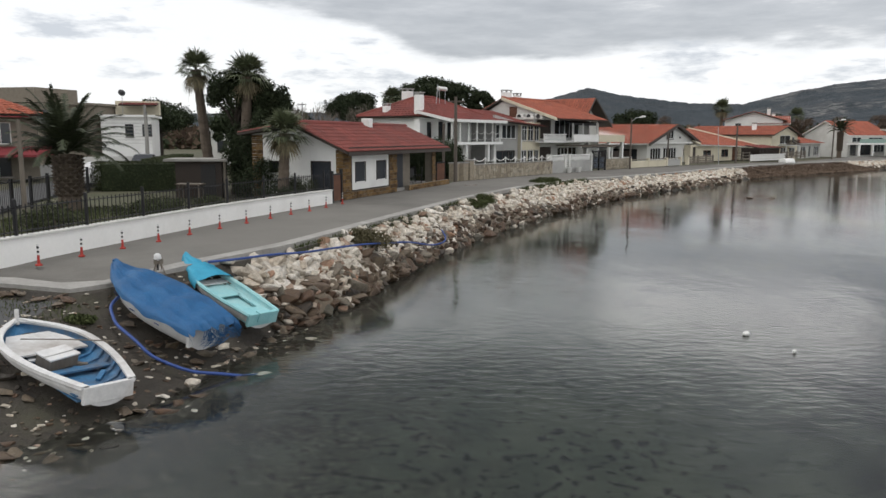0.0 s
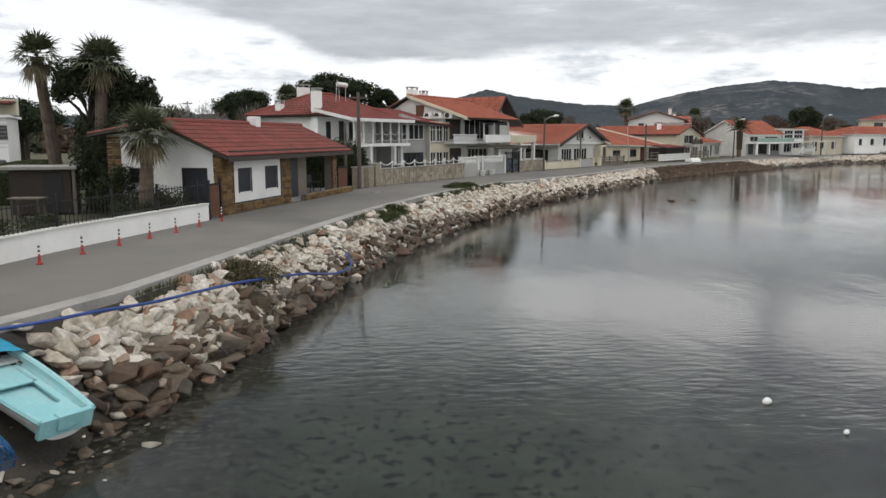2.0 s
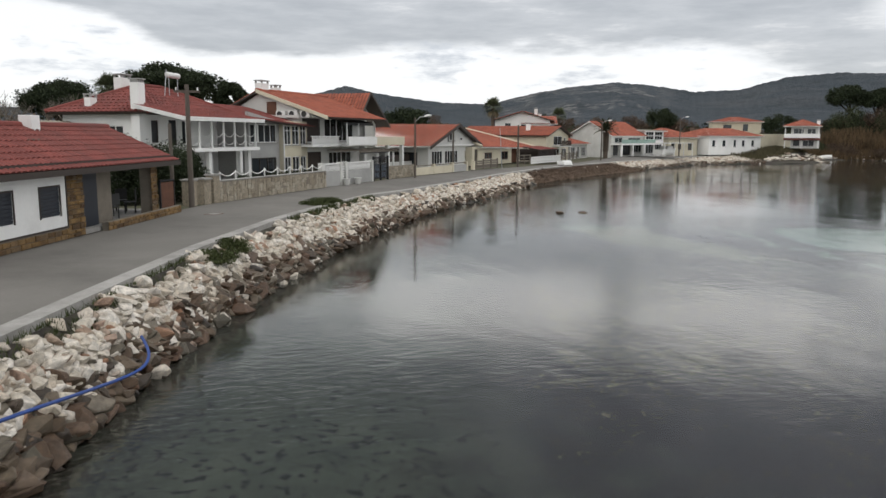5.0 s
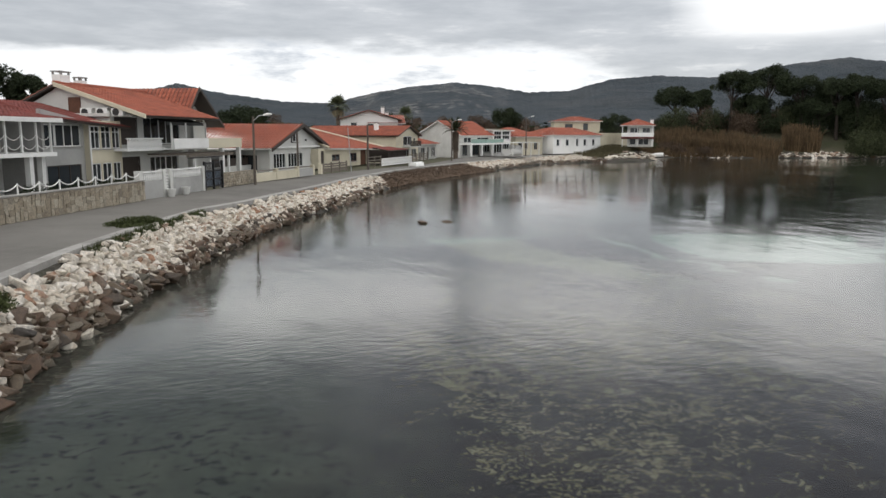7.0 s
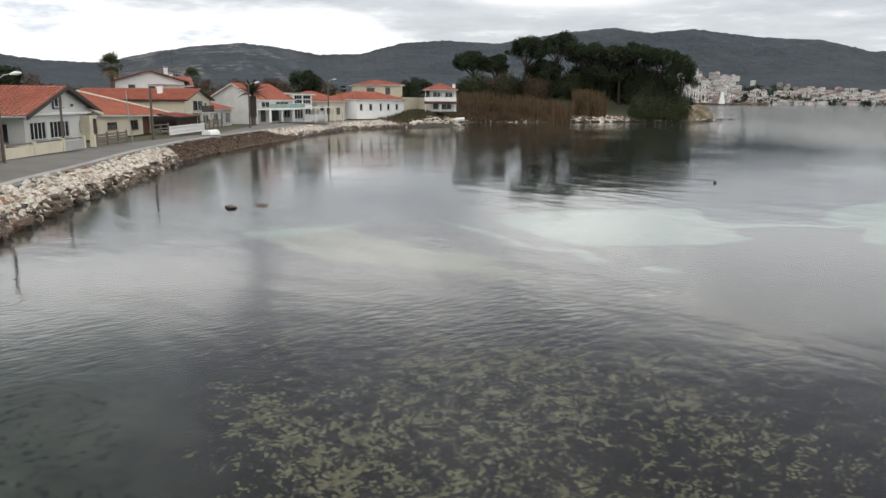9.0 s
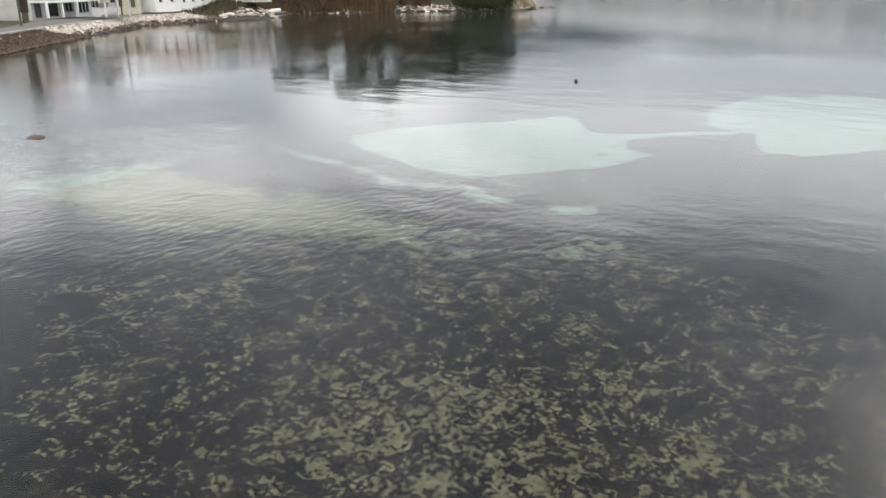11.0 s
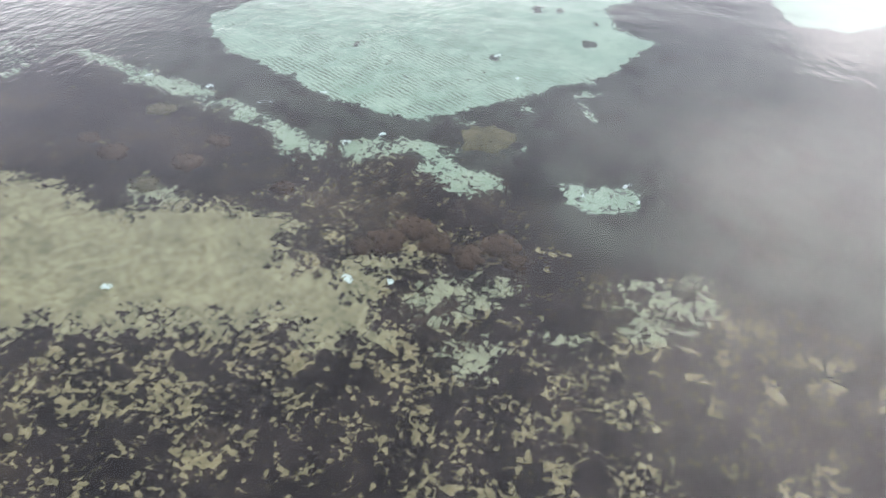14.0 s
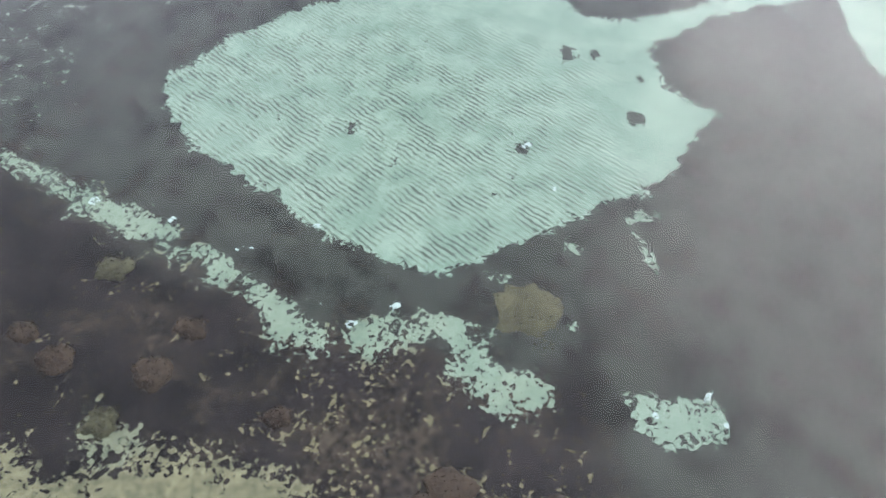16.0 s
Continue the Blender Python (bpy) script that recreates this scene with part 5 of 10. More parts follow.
# ---------------------------------------------------------------- two-storey house with a glazed bay and a corner terrace
def house_terrace():
    h = thing("house", frame_at(0.6, 50.8, 0.556, 0.831), "two-storey white house with balcony, red tiled roof and tall chimney", "house")
    G, F, E = 0.15, 2.42, 4.30
    # main white block
    w = Shape()
    cell_wall(w, "x", 5.0, 12.4, 0, E, 7.2, 0.25, [(5.9, 7.1, 0.2, 2.1), (5.7, 6.3, 2.75, 4.0), (7.2, 7.9, 2.6, 4.05), (8.4, 9.0, 2.7, 4.0)])
    cell_wall(w, "y", 7.45, 12.4, 0, E, 5.0, 0.25, [(6.0 + 2.5, 9.6, 3.1, 3.7)])
    cell_wall(w, "x", 5.0, 12.4, 0, E, 12.4, 0.25)
    part("main_wall", w, M_WHITE, h)
    window(h, "x", 5.9, 7.1, 0.2, 2.1, 7.2, 1, 2, M_DARKWOOD, sill=False)
    for a0, a1, z0, z1 in ((5.7, 6.3, 2.75, 4.0), (7.2, 7.9, 2.6, 4.05), (8.4, 9.0, 2.7, 4.0)):
        window(h, "x", a0, a1, z0, z1, 7.2, 1, 1, M_DARKWOOD, sill=False)
    window(h, "y", 8.5, 9.6, 3.1, 3.7, 5.0, 1, 2, M_PAINT)
    # terrace floor, balcony slab, columns
    part("terrace_floor", Shape().box(4.6, 3.6, 0, 12.0, 7.2, G), M_KERB, h)
    part("balcony_slab", Shape().box(4.8, 4.2, F - 0.14, 12.0, 7.2, F + 0.06), M_WHITE, h)
    for x, y in ((6.9, 4.35), (10.0, 4.35), (11.3, 4.6)):
        part("column", Shape().box(x, y, G, x + 0.28, y + 0.28, F - 0.14), M_PAINT, h)
    for k in range(7):
        x = 4.9 + k * 1.13
        part("post", Shape().box(x, 4.28, F + 0.06, x + 0.09, 4.37, E - 0.05), M_PAINT, h)
    ch = Shape()
    for k in range(6):
        x = 4.95 + k * 1.13
        for z in (F + 0.95, F + 0.5):
            ch.tube([(x + 1.13 * t / 8, 4.32, z - 0.28 * (1 - (2 * t / 8 - 1) ** 2)) for t in range(9)], 0.018, 5)
    part("chain_rail", ch, M_PAINT, h)
    # glazed wing
    g = Shape()
    cell_wall(g, "x", 11.9, 15.6, 0, E - 0.15, 4.9, 0.22, [(12.15, 15.2, 0.35, 1.75), (12.1, 15.3, 2.72, 3.9)])
    g.add([(11.9, 4.9, E - 0.15), (15.6, 4.9, E - 0.15), (15.6, 5.12, E - 0.15), (11.9, 5.12, E - 0.15), (11.9, 4.9, E + 0.35), (11.9, 5.12, E + 0.35)], [(0, 1, 4), (3, 5, 2), (0, 4, 5, 3), (1, 2, 5, 4)])
    cell_wall(g, "y", 5.12, 11, 0, E, 11.9, 0.2)
    part("wing_wall", g, M_GREYWALL, h)
    window(h, "x", 12.15, 15.2, 0.35, 1.75, 4.9, 1, 3, M_DARKWOOD, sill=False)
    window(h, "x", 12.1, 13.0, 2.72, 3.9, 4.9, 1, 1)
    window(h, "x", 13.05, 15.3, 2.72, 3.9, 4.9, 1, 3)
    part("curtain", Shape().box(14.65, 4.982, 2.85, 15.2, 4.984, 3.6), M_AWNING, h, "red curtain behind the window")
    bay = Shape()
    cell_wall(bay, "x", 15.6, 19.0, 0, E - 0.15, 4.6, 0.22, [(15.8, 16.7, 0.5, 1.75), (16.85, 17.85, 0.5, 1.75), (18.0, 18.85, 0.5, 1.75), (15.8, 16.7, 2.55, 3.85), (16.85, 17.85, 2.55, 3.85), (18.0, 18.85, 2.55, 3.85)])
    cell_wall(bay, "y", 4.82, 11, 0, E - 0.15, 15.6, 0.2)
    cell_wall(bay, "y", 4.82, 11, 0, E - 0.15, 18.8, 0.2)
    part("bay_wall", bay, M_CREAM, h, "cream bay with white-framed windows")
    for a0, a1 in ((15.8, 16.7), (16.85, 17.85), (18.0, 18.85)):
        window(h, "x", a0, a1, 0.5, 1.75, 4.6, 1, 2)
        window(h, "x", a0, a1, 2.55, 3.85, 4.6, 1, 2, rail=True)
    part("downpipe", Shape().tube([(15.62, 4.55, 0.1), (15.62, 4.55, 4.0)], 0.05, 6), M_PAINT, h)
    # roofs: hipped main roof, lean-to over the balcony, low roof on the wing
    xe0, xe1, ye0, ye1, ez, rz = 4.3, 13.2, 6.2, 13.2, E + 0.1, E + 1.7
    rx0, rx1, ry = 7.8, 9.8, 9.7
    tiled(h, (xe0, ye0, ez), (xe1, ye0, ez), (rx1, ry, rz), (rx0, ry, rz), M_TILE_RED)
    tiled(h, (xe1, ye1, ez), (xe0, ye1, ez), (rx0, ry, rz), (rx1, ry, rz), M_TILE_RED)
    tiled(h, (xe0, ye1, ez), (xe0, ye0, ez), (rx0, ry, rz), (rx0, ry, rz), M_TILE_RED)
    tiled(h, (xe1, ye0, ez), (xe1, ye1, ez), (rx1, ry, rz), (rx1, ry, rz), M_TILE_RED)
    for a in ((xe0, ye0), (xe0, ye1)):
        ridge_cap(h, (a[0], a[1], ez + 0.06), (rx0, ry, rz + 0.06), M_TILE_RED)
    for a in ((xe1, ye0), (xe1, ye1)):
        ridge_cap(h, (a[0], a[1], ez + 0.06), (rx1, ry, rz + 0.06), M_TILE_RED)
    ridge_cap(h, (rx0, ry, rz + 0.06), (rx1, ry, rz + 0.06), M_TILE_RED)
    tiled(h, (4.3, 3.9, E - 0.18), (12.0, 3.9, E - 0.18), (11.2, 7.2, E + 0.5), (4.3, 7.2, E + 0.5), M_TILE_RED, under=M_PAINT)
    part("eave_board", Shape().box(4.2, 3.84, E - 0.34, 12.1, 3.9, E - 0.12), M_PAINT, h)
    part("verge_board", Shape().add([(4.2, 3.85, E - 0.36), (4.2, 7.2, E + 0.36), (4.2, 7.2, E + 0.56), (4.2, 3.85, E - 0.14), (4.3, 3.85, E - 0.36), (4.3, 7.2, E + 0.36), (4.3, 7.2, E + 0.56), (4.3, 3.85, E - 0.14)],
                                    [(0, 1, 2, 3), (7, 6, 5, 4), (0, 4, 5, 1), (1, 5, 6, 2), (2, 6, 7, 3), (3, 7, 4, 0)]), M_PAINT, h)
    tiled(h, (11.6, 4.2, E - 0.12), (19.5, 4.2, E - 0.55), (18.6, 9.5, E + 0.9), (10.6, 9.5, E + 1.0), M_TILE_RED, under=M_DARKWOOD)
    # tall chimney against the wall, short ones, water heater on its frame
    c = part("chimney", Shape().box(4.55, 7.0, 0, 5.1, 7.55, E + 1.7), M_WHITE, h, "tall white plastered chimney", bevel=0.02)
    cp = Shape()
    for k in range(4):
        cp.box(4.57 + 0.14 * k, 7.02, E + 1.7, 4.65 + 0.14 * k, 7.53, E + 1.85)
    cp.box(4.5, 6.95, E + 1.85, 5.15, 7.6, E + 1.91)
    part("cap", cp, M_GREYWALL, c)
    chimney(h, 5.2, 10.8, E + 0.2, E + 0.95, 0.5, 0.45)
    chimney(h, 7.6, 10.6, E + 1.2, E + 2.2, 0.8, 0.6)
    heat = part("water_heater", Shape().tube([(8.9, 8.5, E + 2.45), (8.95, 8.5, E + 2.45), (10.0, 8.5, E + 2.42), (10.05, 8.5, E + 2.42)], [0.1, 0.17, 0.17, 0.1], 12), M_PAINT, h, "white solar water tank on a roof frame")
    fr = Shape().tube([(9.1, 8.5, E + 1.0), (9.1, 8.5, E + 2.35)], 0.025, 5).tube([(9.9, 8.5, E + 1.0), (9.9, 8.5, E + 2.35)], 0.025, 5).tube([(8.5, 8.4, E + 1.0), (8.9, 8.5, E + 2.75)], 0.025, 5)
    part("frame", fr, M_STEEL, heat)
    # stone-clad low wing beside it
    lw = Shape().box(1.6, 10.0, 0, 5.0, 10.2, 2.9)
    part("low_wing", lw, M_WHITE, h)
    stone_face(h, 4.3, 4.98, 1.5, 3.4, 10.0, 31, single=False)
    tiled(h, (1.0, 9.4, 2.9), (4.3, 9.4, 2.9), (4.98, 12.2, 3.9), (2.6, 12.2, 3.9), M_TILE_GREY, under=M_PAINT)
    # things on the terrace
    return h


house_terrace()


# ---------------------------------------------------------------- large two-storey house with balconies
def house_balconies():
    h = thing("house", frame_at(7.5, 61.4, 0.6, 0.8), "two-storey white house with balconies and broad orange roof", "house")
    V, F, E = 5.0, 2.5, 4.72
    w = Shape()
    holes = [(5.9, 8.3, 0.35, 1.95), (9.6, 13.2, 0.35, 1.95), (5.9, 8.2, 2.75, 4.35), (9.0, 13.6, 2.75, 4.45)]
    cell_wall(w, "x", 5.4, 14.6, 0, E, V, 0.25, holes)
    cell_wall(w, "y", V + 0.25, V + 7, 0, E - 0.3, 5.4, 0.25)
    cell_wall(w, "y", V + 0.25, V + 7, 0, E, 14.35, 0.25)
    part("front_wall", w, M_WHITE2, h)
    part("room_back", Shape().box(5.7, V + 1.5, 0.1, 14.3, V + 1.6, E), M_DARKWOOD, h)
    # high side wall that rises to the mono-pitch top
    hw = Shape().side_poly([(V - 1.4, E - 0.3), (V + 6.8, E - 0.3), (V + 3.4, E + 1.45)], 5.7, 6.8)
    hw.box(5.7, V + 0.6, 0, 6.8, V + 6.8, E - 0.2)
    part("side_wall", hw, M_WHITE2, h)
    part("side_shutter", Shape().box(5.66, V + 2.0, E - 0.1, 5.7, V + 2.8, E + 0.85), M_RUST, h, "brown closed shutter")
    for y in (V - 0.9, V + 0.1, V + 1.1):
        ac = part("air_conditioner", Shape().box(5.35, y, E - 0.28, 5.7, y + 0.75, E + 0.2), M_PAINT, h, "white outdoor air conditioning unit", bevel=0.02)
        part("fan_grille", Shape().tube([(5.33, y + 0.45, E - 0.04), (5.35, y + 0.45, E - 0.04)], 0.21, 16), M_BLACK, ac)
    part("ledge", Shape().box(5.05, V - 0.2, E - 0.3, 5.68, V + 7.0, E - 0.12), M_WHITE2, h)
    shutter(h, "x", 5.9, 8.3, 0.35, 1.95, V, name="roller_shutter", mat=M_DARKWOOD)
    shutter(h, "x", 5.9, 8.2, 2.75, 4.35, V, name="roller_shutter", mat=M_DARKWOOD)
    window(h, "x", 9.6, 11.6, 0.35, 1.95, V, 1, 3)
    window(h, "x", 11.6, 13.2, 0.35, 1.95, V, 1, 2)
    window(h, "x", 9.0, 10.9, 2.75, 4.45, V, 1, 2)
    window(h, "x", 10.9, 13.6, 2.75, 4.45, V, 1, 3)
    # balconies
    part("balcony_slab", Shape().box(5.2, V - 1.2, F - 0.12, 14.0, V, F + 0.04), M_WHITE, h)
    bal = part("balcony_front", Shape().box(9.2, V - 1.95, F - 0.05, 14.0, V - 1.8, F + 0.62).box(9.2, V - 1.8, F - 0.12, 14.0, V - 1.2, F), M_WHITE, h, bevel=0.015)
    rail = Shape().box(5.2, V - 1.2, F + 0.58, 9.2, V - 1.08, F + 0.66).box(5.2, V - 1.2, F + 0.02, 9.2, V - 1.08, F + 0.08)
    part("balcony_rail", rail, M_WHITE, h)
    for k in range(24):
        x = 5.3 + k * 0.162
        part("baluster", Shape().tube([(x, V - 1.14, F + 0.06), (x, V - 1.14, F + 0.25), (x, V - 1.14, F + 0.6)], [0.03, 0.055, 0.03], 6), M_WHITE, h)
    aw = Shape().add([(9.0, V - 1.6, E - 0.55), (14.0, V - 1.6, E - 0.55), (14.0, V, E - 0.2), (9.0, V, E - 0.2), (9.0, V - 1.6, E - 0.75), (14.0, V - 1.6, E - 0.75)], [(0, 1, 2, 3), (4, 5, 1, 0)])
    part("awning", aw, M_BLACK, h, "dark rolled fabric awning")
    for x in (9.1, 11.0, 13.8):
        part("balcony_post", Shape().box(x, V - 1.85, F, x + 0.08, V - 1.77, E - 0.6), M_PAINT, h)
    # pergola over the ground floor
    for x in (9.4, 11.5, 14.4):
        part("pergola_post", Shape().box(x, V - 3.2, 0, x + 0.14, V - 3.06, 1.95), M_PAINT, h)
    part("pergola_beam", Shape().box(8.6, V - 3.25, 1.95, 15.0, V - 3.05, 2.07), M_WOOD, h)
    for k in range(11):
        part("pergola_rafter", Shape().box(8.8 + k * 0.58, V - 3.6, 2.07, 8.88 + k * 0.58, V - 0.3, 2.16), M_WOOD, h)
    # right gable block
    g = Shape()
    cell_wall(g, "y", V - 0.5, V + 8, 0, E, 14.6, 0.25)
    cell_wall(g, "x", 14.85, 19.4, 0, E, V + 0.9, 0.25, [(15.8, 16.9, 2.85, 4.05), (15.6, 16.6, 0.2, 1.9)])
    g.gable(14.3, 19.4, V + 0.9, V + 1.15, E, E + 1.75, 16.2)
    cell_wall(g, "x", 14.6, 15.0, 0, E, V - 0.5, 0.25)
    part("gable_wall", g, M_WHITE2, h)
    window(h, "x", 15.8, 16.9, 2.85, 4.05, V + 0.9, 1, 2)
    window(h, "x", 15.6, 16.6, 0.2, 1.9, V + 0.9, 1, 2)
    tiled(h, (15.0, V + 0.1, E - 0.35), (17.4, V + 0.1, E - 0.35), (17.4, V + 0.9, E + 0.1), (15.0, V + 0.9, E + 0.1), M_TILE_GREY, under=M_DARKWOOD)
    yb = part("yellow_balcony", Shape().box(15.9, V - 1.0, F - 0.12, 21.6, V - 0.85, F + 0.6).box(15.9, V - 0.85, F - 0.12, 21.6, V + 0.9, F + 0.02).box(21.45, V - 0.85, F, 21.6, V + 2.5, F + 0.6), M_CREAM, h, "pale yellow balcony parapet", bevel=0.015)
    for x in (18.2, 21.2):
        part("balcony_column", Shape().box(x, V - 0.95, 0, x + 0.3, V - 0.65, F - 0.12), M_PAINT, h)
    # big roof: slope to the road, gable end to the bay
    ez, rz = E + 0.02, E + 1.95
    mz, my = E + 1.62, V + 3.4
    tiled(h, (5.3, V - 2.4, ez - 0.3), (14.8, V - 2.4, ez - 0.3), (14.8, my, mz), (5.3, my, mz), M_TILE_ORANGE, under=M_DARKWOOD)
    tiled(h, (15.5, V + 7.6, ez - 0.3), (5.3, V + 7.6, ez - 0.3), (5.3, my, mz), (15.5, my, mz), M_TILE_ORANGE, under=M_DARKWOOD)
    ridge_cap(h, (5.3, my, mz + 0.06), (15.2, my, mz + 0.06), M_TILE_ORANGE)
    tiled(h, (14.3, V - 0.3, ez - 0.25), (14.3, V + 9, ez - 0.25), (16.2, V + 9, rz), (16.2, V - 0.3, rz), M_TILE_ORANGE, under=M_DARKWOOD)
    tiled(h, (19.9, V + 9, ez - 0.75), (19.9, V - 0.3, ez - 0.75), (16.2, V - 0.3, rz), (16.2, V + 9, rz), M_TILE_ORANGE, under=M_DARKWOOD)
    part("verge_board", Shape().add([(5.2, V - 2.4, ez - 0.45), (5.2, my, mz - 0.15), (5.2, my, mz + 0.1), (5.2, V - 2.4, ez - 0.2), (5.32, V - 2.4, ez - 0.45), (5.32, my, mz - 0.15), (5.32, my, mz + 0.1), (5.32, V - 2.4, ez - 0.2)],
                                    [(0, 1, 2, 3), (7, 6, 5, 4), (0, 4, 5, 1), (1, 5, 6, 2), (2, 6, 7, 3), (3, 7, 4, 0)]), M_CREAM, h)
    bg = Shape()
    for (xa, za), (xb, zb) in (((14.2, ez - 0.35), (16.2, rz)), ((16.2, rz), (20.0, ez - 0.85))):
        bg.add([(xa, V - 0.36, za - 0.1), (xb, V - 0.36, zb - 0.1), (xb, V - 0.36, zb + 0.12), (xa, V - 0.36, za + 0.12), (xa, V - 0.28, za - 0.1), (xb, V - 0.28, zb - 0.1), (xb, V - 0.28, zb + 0.12), (xa, V - 0.28, za + 0.12)],
               [(0, 1, 2, 3), (7, 6, 5, 4), (0, 4, 5, 1), (1, 5, 6, 2), (2, 6, 7, 3), (3, 7, 4, 0)])
    part("barge_board", bg, M_DARKWOOD, h)
    chimney(h, 6.3, V + 3.6, E + 1.0, E + 2.2, 0.9, 0.6, cap=True)
    chimney(h, 9.0, V + 4.2, E + 0.9, E + 2.05, 0.6, 0.55)
    return h


house_balconies()


# ---------------------------------------------------------------- bungalow with its gable to the road
def house_gable():
    h = thing("house", frame_at(16.2, 73.2, 0.66, 0.75), "white bungalow with black-edged gable and orange tiled roof", "house")
    V, E, R, XA = 4.6, 2.22, 4.18, 18.0
    x0, x1 = 11.8, 24.0
    w = Shape()
    cell_wall(w, "x", x0, x1, 0, E, V, 0.25, [(12.6, 15.0, 0.4, 1.7), (15.6, 18.8, 0.4, 1.7), (20.6, 21.6, 0.75, 1.65)])
    w.gable(x0, x1, V, V + 0.25, E, R, XA)
    cell_wall(w, "y", V + 0.25, V + 12, 0, E, x0, 0.25, [(1.2 + V, 7 + V, 0.3, 1.6)])
    cell_wall(w, "y", V + 0.25, V + 12, 0, E, x1 - 0.25, 0.25)
    part("wall", w, M_WHITE2, h)
    window(h, "x", 12.6, 15.0, 0.4, 1.7, V, 1, 4)
    window(h, "x", 15.6, 18.8, 0.4, 1.7, V, 1, 5)
    window(h, "x", 20.6, 21.6, 0.75, 1.65, V, 1, 2)
    window(h, "y", V + 1.2, V + 7, 0.3, 1.6, x0, 1, 5, M_WOOD)
    gw = Shape().box(16.2, V - 0.04, 2.62, 17.9, V, 3.82)
    part("gable_surround", gw, M_BLACK, h)
    window(h, "x", 16.4, 17.7, 2.72, 3.72, V - 0.16, 1, 2)
    part("string_course", Shape().box(x0 - 0.4, V - 0.3, E - 0.05, x1 + 0.4, V - 0.004, E + 0.1), M_PAINT, h)
    tiled(h, (x0 - 5.5, V + 9.5, E - 0.05), (x0 - 0.5, V - 0.5, E - 0.05), (XA, V - 0.5, R + 0.15), (XA - 7, V + 9.5, R + 0.15), M_TILE_ORANGE, under=M_PAINT)
    tiled(h, (x1 + 0.6, V - 0.5, E - 0.15), (x1 + 0.6, V + 11, E - 0.15), (XA, V + 11, R + 0.15), (XA, V - 0.5, R + 0.15), M_TILE_GREY, under=M_DARKWOOD)
    bg = Shape()
    for (xa, za), (xb, zb) in (((x0 - 0.6, E - 0.1), (XA, R + 0.15)), ((XA, R + 0.15), (x1 + 0.7, E - 0.2))):
        bg.add([(xa, V - 0.6, za - 0.22), (xb, V - 0.6, zb - 0.22), (xb, V - 0.6, zb + 0.1), (xa, V - 0.6, za + 0.1), (xa, V - 0.52, za - 0.22), (xb, V - 0.52, zb - 0.22), (xb, V - 0.52, zb + 0.1), (xa, V - 0.52, za + 0.1)],
               [(0, 1, 2, 3), (7, 6, 5, 4), (0, 4, 5, 1), (1, 5, 6, 2), (2, 6, 7, 3), (3, 7, 4, 0)])
    part("barge_board", bg, M_DARKWOOD, h)
    part("wall_lamp", Shape().tube([(19.3, V - 0.14, 2.75), (19.3, V - 0.14, 2.95)], [0.05, 0.12], 8), M_IRON, h)
    part("veranda_wall", Shape().box(2.0, V + 4.5, 0, x0, V + 4.7, E).box(1.8, V + 1.8, 0, x0, V + 2.0, 0.75), M_WHITE2, h)
    part("veranda_slab", Shape().box(1.0, V + 1.6, E - 0.12, x0 + 0.1, V + 6.0, E), M_PAINT, h)
    part("veranda_screen", Shape().box(5.6, V + 1.9, 0.75, x0 - 0.3, V + 1.96, 1.4), M_DARKWOOD, h)
    return h


house_gable()


